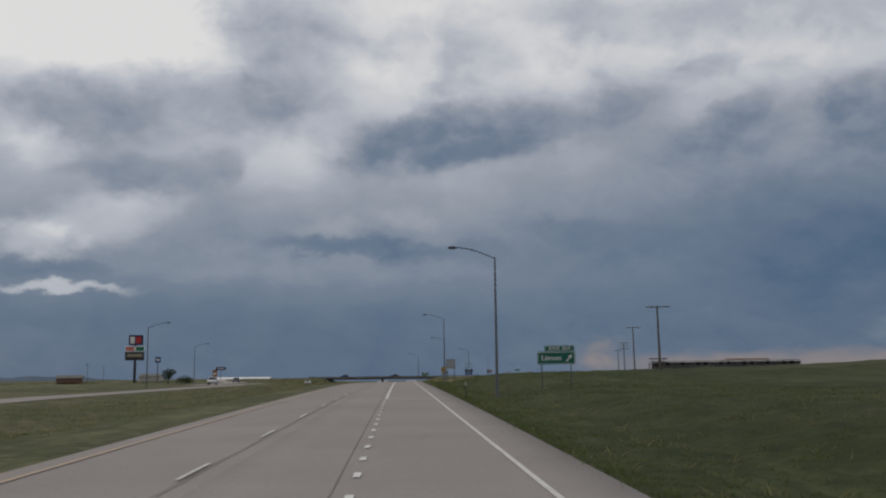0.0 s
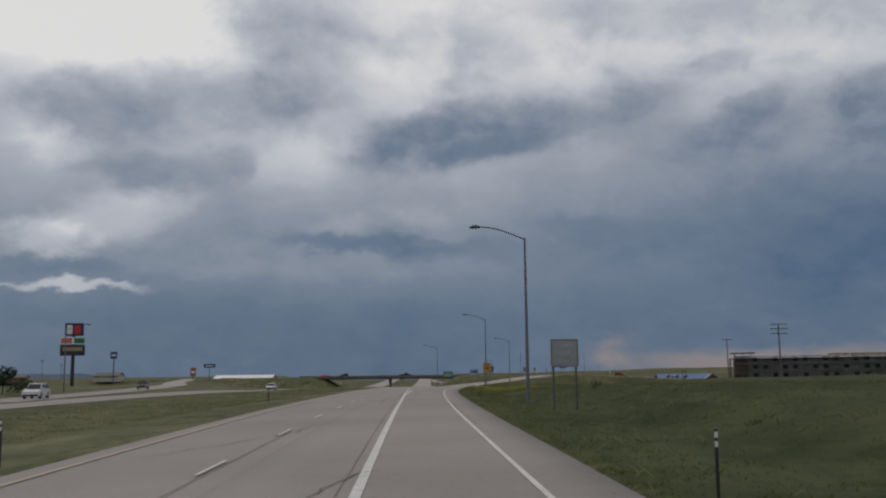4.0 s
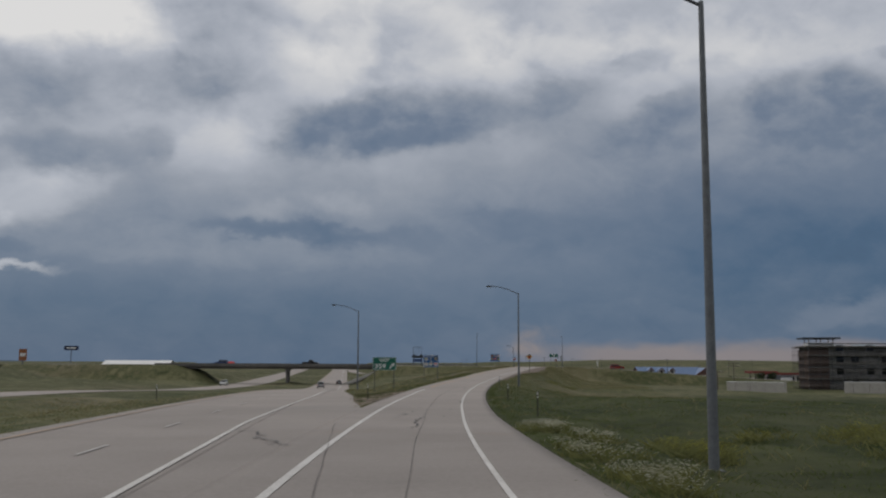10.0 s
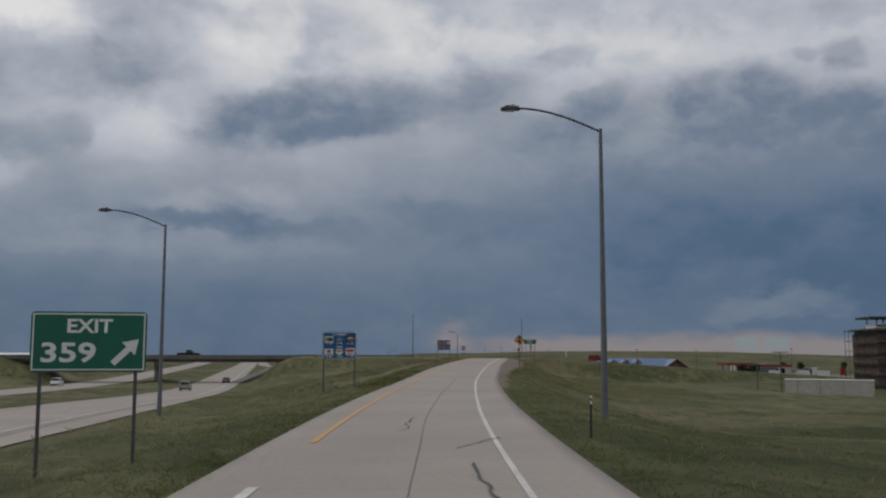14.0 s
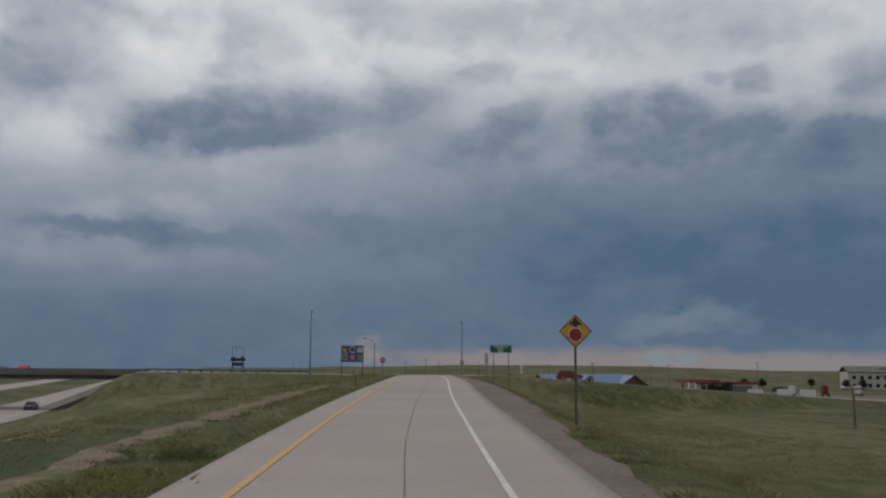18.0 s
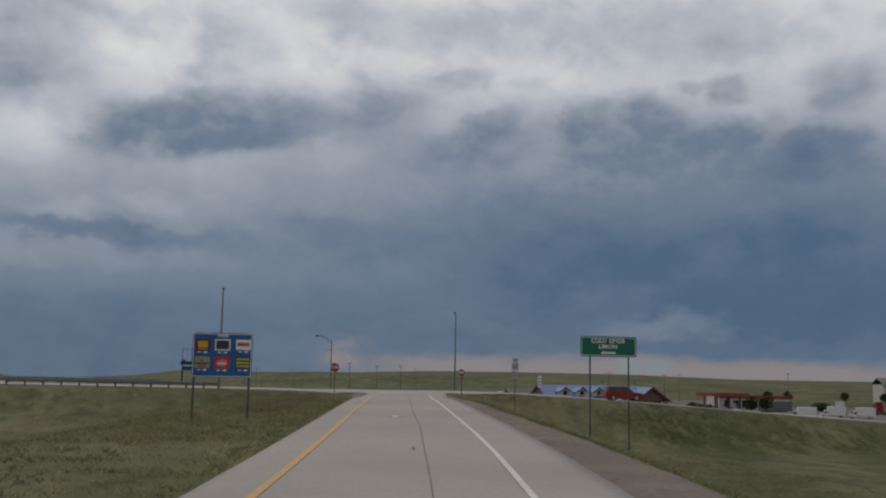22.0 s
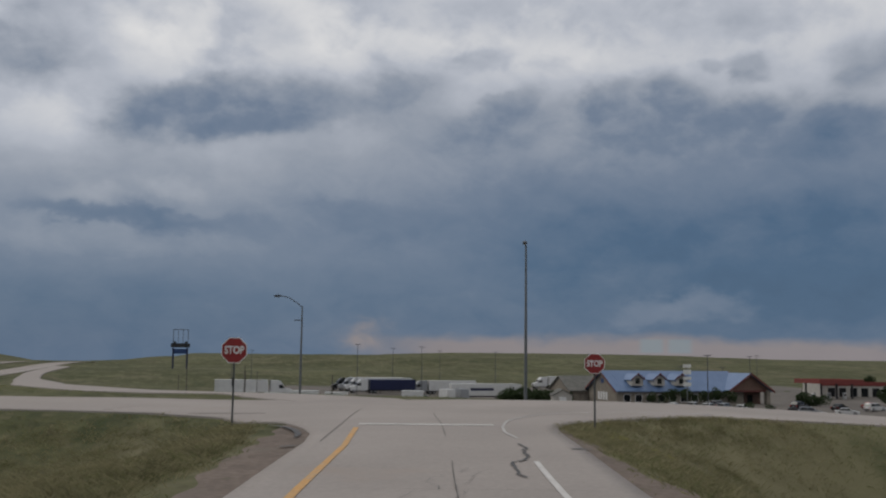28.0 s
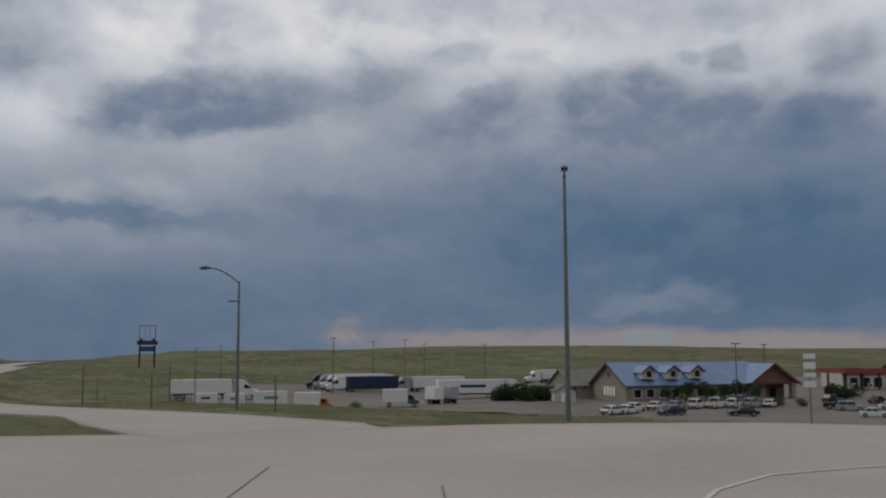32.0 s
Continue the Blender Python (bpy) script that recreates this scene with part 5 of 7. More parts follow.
def car(x, y, z, turn, paint, style, label, group=""):
    """A parked car with its nose to local +x; style: sedan, suv or pickup."""
    name = {"sedan": "sedan_car", "suv": "suv_car", "pickup": "pickup_truck"}[style]
    c = thing(name, (x, y, z), label, "car" if style != "pickup" else "pickup truck", group, turn)
    L, Wd, roof = {"sedan": (4.7, 1.82, 1.45), "suv": (4.7, 1.9, 1.74), "pickup": (5.7, 1.98, 1.86)}[style]
    a, wb, r = L / 2, L * 0.30, 0.34 if style == "sedan" else 0.38
    belt = roof * 0.60
    low = B()
    prism(low, [(-a, 0.38), (-a + 0.05, 0.28), (a - 0.08, 0.26), (a, 0.42), (a - 0.02, belt * 0.80), (a - 0.5, belt * 0.94), (a * 0.42, belt), (-a + 0.12, belt), (-a, belt * 0.9)], -Wd / 2, Wd / 2)
    bmesh.ops.bevel(low, geom=low.edges[:], offset=0.06, segments=2, affect="EDGES")
    body = part("body", low, PAINT[paint], c)
    top = {"sedan": [(-a + 0.55, belt - 0.02), (a * 0.42, belt - 0.02), (a * 0.08, roof), (-a * 0.42, roof)],
           "suv": [(-a + 0.10, belt - 0.02), (a * 0.44, belt - 0.02), (a * 0.14, roof), (-a + 0.42, roof)],
           "pickup": [(-a * 0.22, belt - 0.02), (a * 0.46, belt - 0.02), (a * 0.22, roof), (-a * 0.16, roof)]}[style]
    cab = B()
    prism(cab, top, -Wd / 2 + 0.10, Wd / 2 - 0.10)
    for v in cab.verts:
        if v.co.z > belt + 0.1:
            v.co.y *= 0.84
    bmesh.ops.bevel(cab, geom=cab.edges[:], offset=0.05, segments=2, affect="EDGES")
    part("cabin", cab, PAINT[paint], c)
    (x0, z0), (x1, _), (x2, z2), (x3, _) = top
    zl, zh = belt + 0.05, roof - 0.10

    def lerp(k, lo, hi):
        return lo + (hi - lo) * k

    kl, kh = (zl - z0) / (z2 - z0), (zh - z0) / (z2 - z0)
    for sd in (-1, 1):
        yl, yh = sd * (lerp(kl, 1, 0.84) * (Wd / 2 - 0.10) + 0.006), sd * (lerp(kh, 1, 0.84) * (Wd / 2 - 0.10) + 0.006)
        w0, w1 = lerp(kl, x0, x3) + 0.14, lerp(kl, x1, x2) - 0.10
        u0, u1 = lerp(kh, x0, x3) + 0.12, lerp(kh, x1, x2) - 0.08
        mid = (w0 + w1) / 2 - 0.05
        for lo_x, hi_x, lo_u, hi_u in ((w0, mid - 0.04, u0, mid - 0.04), (mid + 0.04, w1, mid + 0.04, u1)):
            part("side_window", bm_quad([(lo_x, yl, zl), (hi_x, yl, zl), (hi_u, yh, zh), (lo_u, yh, zh)], 0.012), M_car_glass, c)
        part("mirror", box(B(), x1 - 0.35, min(sd * (Wd / 2 - 0.02), sd * (Wd / 2 + 0.16)), belt, x1 - 0.22, max(sd * (Wd / 2 - 0.02), sd * (Wd / 2 + 0.16)), belt + 0.14, 0.02), PAINT[paint], c)
        part("tail_lamp", box(B(), -a - 0.012, min(sd * Wd * 0.30, sd * Wd * 0.47), belt * 0.68, -a + 0.05, max(sd * Wd * 0.30, sd * Wd * 0.47), belt * 0.86, 0.01), M_tail, body)
        part("head_lamp", box(B(), a - 0.10, min(sd * Wd * 0.28, sd * Wd * 0.45), belt * 0.58, a + 0.012, max(sd * Wd * 0.28, sd * Wd * 0.45), belt * 0.72, 0.01), M_head, body)
        for wx in (-wb, wb):
            wheel(c, wx, sd * (Wd / 2 - 0.10), r, 0.22)
    hw = Wd / 2 - 0.20
    part("windscreen", bm_quad([(lerp(kl, x1, x2) + 0.03, -hw, zl), (lerp(kl, x1, x2) + 0.03, hw, zl), (lerp(kh, x1, x2) + 0.03, hw * 0.86, zh), (lerp(kh, x1, x2) + 0.03, -hw * 0.86, zh)], 0.012), M_car_glass, c)
    part("rear_window", bm_quad([(lerp(kl, x0, x3) - 0.03, hw, zl), (lerp(kl, x0, x3) - 0.03, -hw, zl), (lerp(kh, x0, x3) - 0.03, -hw * 0.86, zh), (lerp(kh, x0, x3) - 0.03, hw * 0.86, zh)], 0.012), M_car_glass, c)
    part("rear_bumper", box(B(), -a - 0.04, -Wd * 0.46, 0.34, -a + 0.12, Wd * 0.46, 0.56, 0.03), M_trim, body)
    part("front_bumper", box(B(), a - 0.14, -Wd * 0.45, 0.28, a + 0.03, Wd * 0.45, 0.50, 0.03), M_trim, body)
    part("number_plate", box(B(), -a - 0.055, -0.16, 0.62, -a - 0.02, 0.16, 0.76), M_plate, body)
    if style == "pickup":
        part("bed", box(B(), -a + 0.12, -Wd / 2 + 0.12, belt - 0.30, -a * 0.24, Wd / 2 - 0.12, belt + 0.012, 0.02), M_trim, c, "open dark load bed")
    return c


def bm_quad(co, t):
    """A thin pane through four corners."""
    bm = B()
    vs = [bm.verts.new(p) for p in co]
    f = bm.faces.new(vs)
    f.normal_update()
    n = f.normal.copy()
    r = bmesh.ops.extrude_face_region(bm, geom=[f])
    bmesh.ops.translate(bm, verts=[g for g in r["geom"] if isinstance(g, bmesh.types.BMVert)], vec=n * t)
    bmesh.ops.recalc_face_normals(bm, faces=bm.faces[:])
    return bm


def semi_trailer(x, y, z, turn, material, label, length=14.6, group="parked trailers", stripe=None, size=1.0):
    """A box trailer, its nose to local +x."""
    t = thing("semi_trailer", (x, y, z), label, "trailer", group, turn)
    t.scale = (size, size, size)
    a = length / 2
    bx = part("box", box(B(), -a, -1.3, 1.15, a, 1.3, 4.05, 0.05), material, t)
    for k in range(int(length / 1.2)):
        for sd in (-1.31, 1.295):
            part("side_rib", box(B(), -a + 0.6 + 1.2 * k, sd, 1.3, -a + 0.66 + 1.2 * k, sd + 0.015, 3.95), material, bx)
    if stripe:
        for sd in (-1.325, 1.312):
            part("marking", box(B(), -a * 0.35, sd, 2.4, a * 0.45, sd + 0.012, 3.0), stripe, bx, "plain coloured marking band")
    part("under_frame", box(B(), -a + 0.3, -0.5, 0.85, a - 1.0, 0.5, 1.14), M_trim, t)
    part("rear_guard", box(B(), -a, -1.15, 0.5, -a + 0.1, 1.15, 0.62), M_trim, t)
    for sy in (-0.7, 0.7):
        part("landing_leg", box(B(), a - 3.4, sy - 0.06, 0, a - 3.28, sy + 0.06, 1.14), M_trim, t)
    for wx in (-a + 1.2, -a + 2.5):
        for sy in (-1.05, 1.05):
            wheel(t, wx, sy, 0.5, 0.45)
    return t


def tractor(x, y, z, turn, paint, label, group="parked trucks"):
    """A sleeper tractor, its nose to local +x."""
    t = thing("semi_tractor", (x, y, z), label, "truck", group, turn)
    cab = B()
    prism(cab, [(-1.6, 0.9), (3.4, 0.75), (3.5, 1.6), (3.2, 1.95), (1.9, 2.15), (1.35, 3.1), (0.6, 3.9), (-1.6, 4.0)], -1.2, 1.2)
    bmesh.ops.bevel(cab, geom=cab.edges[:], offset=0.12, segments=2, affect="EDGES")
    part("cab", cab, PAINT[paint], t)
    part("windscreen", bm_quad([(1.86, -1.0, 2.28), (1.86, 1.0, 2.28), (1.46, 0.95, 3.0), (1.46, -0.95, 3.0)], 0.03), M_car_glass, t)
    for sd in (-1, 1):
        part("side_window", bm_quad([(0.4, sd * 1.205, 2.15), (1.55, sd * 1.205, 2.15), (1.2, sd * 1.205, 2.95), (0.4, sd * 1.205, 2.95)], 0.015), M_car_glass, t)
        part("fuel_tank", tube(B(), (-0.9, sd * 0.95, 0.75), (0.7, sd * 0.95, 0.75), 0.3, 0.3, 14), M_rim, t)
        part("mirror", box(B(), 1.5, min(sd * 1.2, sd * 1.5), 2.2, 1.65, max(sd * 1.2, sd * 1.5), 2.75, 0.02), M_trim, t)
        part("head_lamp", box(B(), 3.38, min(sd * 0.75, sd * 1.1), 1.2, 3.52, max(sd * 0.75, sd * 1.1), 1.42, 0.02), M_head, t)
        part("exhaust_stack", tube(B(), (-1.7, sd * 1.0, 1.2), (-1.7, sd * 1.0, 4.1), 0.07), M_rim, t)
        for wx in (2.5, -2.6, -3.8):
            wheel(t, wx, sd * 1.0, 0.5, 0.35 if wx > 0 else 0.5)
    part("grille", box(B(), 3.45, -0.55, 0.85, 3.54, 0.55, 1.65, 0.02), M_trim, t)
    part("chassis", box(B(), -4.4, -0.45, 0.75, -1.6, 0.45, 1.0), M_trim, t)
    return t


def box_truck(x, y, z, turn, paint, label):
    t = thing("box_truck", (x, y, z), label, "truck", "parked trucks", turn)
    part("box", box(B(), -3.6, -1.2, 0.95, 1.2, 1.2, 3.4, 0.04), M_box, t)
    cab = B()
    prism(cab, [(1.3, 0.6), (3.4, 0.55), (3.45, 1.25), (2.6, 1.45), (2.1, 2.3), (1.3, 2.4)], -1.0, 1.0)
    bmesh.ops.bevel(cab, geom=cab.edges[:], offset=0.07, segments=2, affect="EDGES")
    part("cab", cab, PAINT[paint], t)
    part("windscreen", bm_quad([(2.58, -0.85, 1.55), (2.58, 0.85, 1.55), (2.16, 0.8, 2.2), (2.16, -0.8, 2.2)], 0.02), M_car_glass, t)
    for sd in (-1, 1):
        part("side_window", bm_quad([(1.45, sd * 1.0, 1.5), (2.35, sd * 1.0, 1.5), (2.05, sd * 1.0, 2.15), (1.45, sd * 1.0, 2.15)], 0.015), M_car_glass, t)
        for wx in (2.5, -2.3):
            wheel(t, wx, sd * 0.9, 0.42, 0.3)
    return t


# cars on the roads
car(83.6, 573.2, H(83.6, 573.2) + 0.06, -10, "red", "suv", "red SUV pausing on the crossroad beside the ramp's end")
car(-13.6, 517.5, H(-13.6, 517.5) + 0.05, 91, "silver", "suv", "silver SUV on the freeway lane before the overpass")
car(-10.0, 585, H(-10.0, 585) + 0.05, 91, "grey", "sedan", "dark grey sedan on the freeway under the overpass")
car(-40.2, 323, H(-40.2, 323) + 0.05, -90, "white", "sedan", "white sedan on the opposite carriageway", "oncoming cars")
car(-49.6, 222, H(-49.6, 222) + 0.06, -83, "white", "suv", "white SUV on the western ramp", "oncoming cars")
car(-56.5, 284, H(-56.5, 284) + 0.06, -76, "black", "sedan", "black sedan on the western ramp", "oncoming cars")
car(-45.2, 560, H(-45.2, 560) + 0.05, -90, "white", "suv", "white SUV beyond the bridge pier", "oncoming cars")
car(-20, along_cross(-20) - 2.5, 1.52, -9.7, "black", "pickup", "dark pickup crossing the overpass")
car(-52, along_cross(-52) + 2, 1.52, 170, "blue", "suv", "dark blue SUV crossing the overpass")

# ---- truck stop ----
lotx, loty = np.meshgrid(np.arange(50, 262, 3.0), np.arange(584, 880, 4.0))
lotz = height(lotx.ravel(), loty.ravel())


# gentle level parking ground, cut to an irregular outline
def in_lot(x, y):
    near = float(np.interp(x, (54, 95, 106, 113, 122, 134, 146, 165, 262), (740, 722, 704, 690, 668, 640, 618, 604, 588)))
    return y > near + 2 * math.sin(x * 0.2) and y < 876 - 0.12 * x and x > 54


nxl, nyl = lotx.shape[1], lotx.shape[0]
lf = [(i * nxl + k, i * nxl + k + 1, (i + 1) * nxl + k + 1, (i + 1) * nxl + k) for i in range(nyl - 1) for k in range(nxl - 1) if in_lot(lotx[i, k], loty[i, k])]
lot = mesh_of("parking_lot", np.column_stack([lotx.ravel(), loty.ravel(), lotz + 0.22]), lf, M_asphalt, flat=False)
tagged(lot, "worn dusty asphalt lot of the truck stop", "parking lot", kind="structure")


def gabled(length, depth, wall, ridge, over=0.5):
    """Gable roof slabs for a house along x, centred; returns a bmesh of two thick slopes."""
    bm = B()
    hy = depth / 2 + over
    drop = (ridge - wall) * over / (depth / 2)
    for sd in (-1, 1):
        co = [(-length / 2 - over, sd * hy, wall - drop), (length / 2 + over, sd * hy, wall - drop), (length / 2 + over, 0, ridge), (-length / 2 - over, 0, ridge)]
        lower = [bm.verts.new(p) for p in co]
        upper = [bm.verts.new((p[0], p[1], p[2] + 0.22)) for p in co]
        bm.faces.new(lower)
        bm.faces.new(upper[::-1])
        for i in range(4):
            bm.faces.new((lower[i], upper[i], upper[(i + 1) % 4], lower[(i + 1) % 4]))
    bmesh.ops.recalc_face_normals(bm, faces=bm.faces[:])
    return bm


def house_walls(length, depth, wall, ridge):
    bm = B()
    prism(bm, [(-depth / 2, 0), (depth / 2, 0), (depth / 2, wall), (0, ridge), (-depth / 2, wall)], -length / 2, length / 2)
    bmesh.ops.rotate(bm, verts=bm.verts, cent=(0, 0, 0), matrix=Matrix.Rotation(radians(-90), 3, "Z"))
    return bm


stop_z = -7.2
hall = thing("truck_stop_building", (155.6, 738.4, stop_z), "long stone-walled truck stop with a blue metal roof and dormers", "building", turn=3)
part("wall", house_walls(33, 14, 3.6, 7.6), M_stone, hall)
part("roof", gabled(33, 14, 3.62, 7.62, 0.7), M_roofblue, hall, "blue standing-seam metal roof")
for k in range(34):
    for sd in (-1, 1):
        x0 = -17 + k
        part("roof_seam", bm_quad([(x0, sd * 7.6, 3.53), (x0 + 0.07, sd * 7.6, 3.53), (x0 + 0.07, sd * 0.06, 7.86), (x0, sd * 0.06, 7.86)], 0.05), M_roofblue, hall)
for sx in (-1, 1):
    for sd in (-1, 1):
        part("barge_board", bm_quad([(sx * 17.25, sd * 7.72, 3.05), (sx * 17.25, sd * 7.72, 3.45), (sx * 17.25, 0.0, 7.92), (sx * 17.25, 0.0, 7.5)], 0.08), M_trimred, hall, "dark red-brown barge board")
for k, dxx in enumerate((-11.2, -5.6, 0.0)):
    dm = part("dormer", put(prism(B(), [(-1.35, 0), (1.35, 0), (1.35, 1.5), (0, 2.5), (-1.35, 1.5)], -2.2, 2.2), dxx, -4.6, 4.6), M_shed, hall, "pale dormer front")
    part("dormer_window", box(B(), dxx - 0.55, -6.84, 5.0, dxx + 0.55, -6.79, 6.2), M_car_glass, dm)
    for sd in (-1, 1):
        part("dormer_roof", bm_quad([(dxx + sd * 1.75, -7.2, 5.86), (dxx + sd * 1.75, -2.0, 5.86), (dxx, -2.0, 7.2), (dxx, -7.2, 7.2)], 0.14), M_roofblue, dm)
        part("dormer_trim", bm_quad([(dxx + sd * 1.8, -7.24, 5.75), (dxx + sd * 1.8, -7.24, 6.05), (dxx, -7.24, 7.42), (dxx, -7.24, 7.1)], 0.05), M_trimred, dm)
for k in range(4):
    part("gable_window", box(B(), -16.56, -2.4 + 1.25 * k, 1.2, -16.5, -1.6 + 1.25 * k, 3.0), M_signwhite, hall, "tall white-framed window")
part("gable_mark", box(B(), -16.58, -0.7, 5.0, -16.5, 0.7, 6.0), PAINT["blue"], hall, "small blue emblem panel")
for k in range(9):
    wx = -14 + 2.9 * k
    w = part("window", box(B(), wx - 0.8, -7.06, 1.0, wx + 0.8, -7.0, 2.6), M_car_glass, hall)
    part("frame", put(rim(1.8, 1.8, 0.1, 0), wx, -7.07, 1.8), M_signwhite, w)
porch = thing("entrance_porch", (173.0, 731.0, stop_z), "gabled brown porch with stone pillars in front of the truck stop", "porch", turn=3)
part("gable_wall", prism(B(), [(-5.6, 3.6), (5.6, 3.6), (0, 7.3)], -0.2, 0.2), M_brick, porch)
pr = gabled(9.5, 11.2, 3.62, 7.32, 0.6)
bmesh.ops.rotate(pr, verts=pr.verts, cent=(0, 0, 0), matrix=Matrix.Rotation(radians(90), 3, "Z"))
part("roof", put(pr, 0, 4.1, 0), M_roofblue, porch)
for sd in (-1, 1):
    part("barge_board", bm_quad([(sd * 6.3, -1.3, 2.95), (sd * 6.3, -1.3, 3.45), (0, -1.3, 7.65), (0, -1.3, 7.15)], 0.1), M_trimred, porch)
    part("pillar", box(B(), sd * 5.0 - 0.55, -0.6, 0, sd * 5.0 + 0.55, 0.4, 3.58, 0.04), M_stone, porch)
part("beam", box(B(), -5.7, -0.3, 3.2, 5.7, 0.3, 3.59, 0.03), M_trimred, porch)
part("back_wall", box(B(), -5.4, 3.0, 0, 5.4, 3.2, 3.58), M_brick, porch)
for k in (-2.2, 0.2, 2.6):
    part("door", box(B(), k - 0.9, 2.94, 0, k + 0.6, 2.99, 2.4), M_car_glass, porch)
wing = thing("truck_stop_wing", (138.6, 750.5, stop_z), "lower wing with a grey shingle roof beside the truck stop", "building", turn=3)
part("wall", house_walls(9.8, 11, 3.0, 6.1), M_stone, wing)
part("roof", gabled(9.8, 11, 3.02, 6.12, 0.5), M_roofgrey, wing, "grey shingle roof")
shed = thing("garden_shed", (128.0, 735.5, stop_z), "small cream shed with a gable roof on the verge", "shed", turn=78)
part("wall", house_walls(5.5, 4.2, 2.3, 3.5), M_shed, shed)
part("roof", gabled(5.5, 4.2, 2.32, 3.52, 0.25), M_roofgrey, shed)
part("door", box(B(), -2.80, -0.8, 0, -2.76, 0.8, 2.0), M_signwhite, shed)

canopy = thing("fuel_canopy", (213.5, 756, stop_z), "fuel canopy with a dark red fascia on slim columns", "canopy", turn=3)
part("roof_slab", box(B(), -7, -5, 4.7, 7, 5, 5.1, 0.03), M_signwhite, canopy)
for sy in (-5.1, 5.0):
    part("fascia", box(B(), -7.1, sy, 4.6, 7.1, sy + 0.1, 5.7, 0.02), M_canopyred, canopy)
for sx in (-7.1, 7.0):
    part("fascia", box(B(), sx, -5.0, 4.6, sx + 0.1, 5.0, 5.7, 0.02), M_canopyred, canopy)
for sx in (-5.0, 0.0, 5.0):
    for sy in (-3, 3):
        part("column", box(B(), sx - 0.2, sy - 0.2, 0, sx + 0.2, sy + 0.2, 4.7, 0.02), M_trim, canopy)
    pump = thing("fuel_pump", (213.5 + sx * 0.9986, 756 + sx * 0.0523, stop_z), "white fuel pump under the canopy", "fuel pump", "fuel pumps", 3)
    part("cabinet", box(B(), -0.45, -0.3, 0, 0.45, 0.3, 2.1, 0.04), M_signwhite, pump)
    part("screen", box(B(), -0.3, -0.315, 1.2, 0.3, -0.3, 1.7), M_car_glass, pump)
shop = thing("fuel_shop", (233, 770, stop_z), "pale low shop behind the fuel canopy", "building", turn=-12)
part("wall", box(B(), -13, -6, 0, 13, 6, 4.4, 0.05), M_shed, shop)
part("fascia", box(B(), -13.2, -6.2, 3.6, 13.2, -6.02, 4.8, 0.03), M_canopyred, shop)
for k in range(7):
    part("window", box(B(), -11 + 3.2 * k, -6.06, 0.6, -9 + 3.2 * k, -6.0, 3.0), M_car_glass, shop)
far = thing("motel_building", (330, 800, H(330, 800)), "distant pale two-storey motel at the lot's edge", "building", turn=-20)
part("wall", box(B(), -12, -6, 0, 12, 6, 8.5, 0.05), M_shed, far)
part("roof", gabled(24, 12, 8.5, 11.0, 0.5), M_roofgrey, far)
for k in range(6):
    for z0 in (1.2, 5.0):
        part("window", box(B(), -10 + 3.6 * k, -6.06, z0, -8.4 + 3.6 * k, -6.0, z0 + 1.7), M_car_glass, far)

# stacked roadside price sign
sg = thing("price_sign", (83.7, 600.0, H(83.7, 600)), "slim white stacked sign on a single post by the crossroad", "sign", turn=-25)
for k in range(4):
    part("panel", put(plate(0.60, (0.26, 0.34, 0.22, 0.30)[k], 0.03), 0, 0, 3.2 - H(83.7, 600) - 0.47 * k), M_signwhite, sg)
part("post", tube(B(), (0, 0.05, -0.2), (0, 0.05, 3.3 - H(83.7, 600)), 0.04), M_galv, sg)

# parked cars, a row before the hall and more in the lot
ROW = (("white", "sedan"), ("white", "sedan"), ("silver", "sedan"), ("white", "suv"), ("white", "pickup"), ("white", "suv"), ("silver", "suv"), ("white", "sedan"))
for k, (paint, style) in enumerate(ROW):
    cx, cy = 126.5 + 4.5 * k, 702 + 1.2 * k
    car(cx, cy, H(cx, cy) + 0.24, 35 + 8 * (k % 2), paint, style, f"{paint} {style} parked in a row before the truck stop", "parked cars")
for cx, cy, tn, paint, style in ((127.5, 692, 190, "navy", "sedan"), (119.6, 696, 28, "white", "sedan"), (123.0, 697.5, 30, "white", "sedan"), (139, 690, 160, "black", "sedan"), (176, 716, 20, "black", "suv"), (183, 712, 25, "black", "sedan"), (167, 700, -30, "silver", "suv"), (174, 698, -35, "white", "sedan"),
                                  (158.5, 684, -40, "white", "sedan"), (187, 706, 10, "white", "suv"), (156, 716, 30, "grey", "suv"), (194, 716, 20, "red", "sedan"), (168, 704, -35, "black", "pickup")):
    car(cx, cy, H(cx, cy) + (0.24 if in_lot(cx, cy) else 0.02), tn, paint, style, f"{paint} {style} parked on the truck stop lot", "parked cars")

# trucks and trailers
def zlot(x, y):
    return H(x, y) + 0.24


RIGS = ((59.3, 768, -2, M_box, "white", 12.5), (103.5, 803, 184, PAINT["navy"], "white", 13.5), (104.5, 815, 184, M_box, "white", 14.6), (104.0, 824, 184, M_box, "silver", 14.6), (103.3, 833, 184, M_box, "black", 14.6),
        (115.8, 758, -2, M_box, "white", 14.6), (175, 846, 183, M_box, "white", 14.6), (122.0, 806, 184, M_box, "silver", 14.6))
for tx, ty, tn, m, cabp, ln in RIGS:
    lab = "white box semi trailer parked in the truck lot" if m is M_box else "dark navy semi trailer parked in the truck lot"
    semi_trailer(tx, ty, zlot(tx, ty), tn, m, lab, ln, stripe=PAINT["navy"] if tx == 115.8 else None)
    if cabp:
        c, s = math.cos(radians(tn)), math.sin(radians(tn))
        off = ln / 2 + 2.2
        tractor(tx + off * c, ty + off * s, zlot(tx + off * c, ty + off * s), tn, cabp, f"{cabp} sleeper tractor coupled to its trailer")
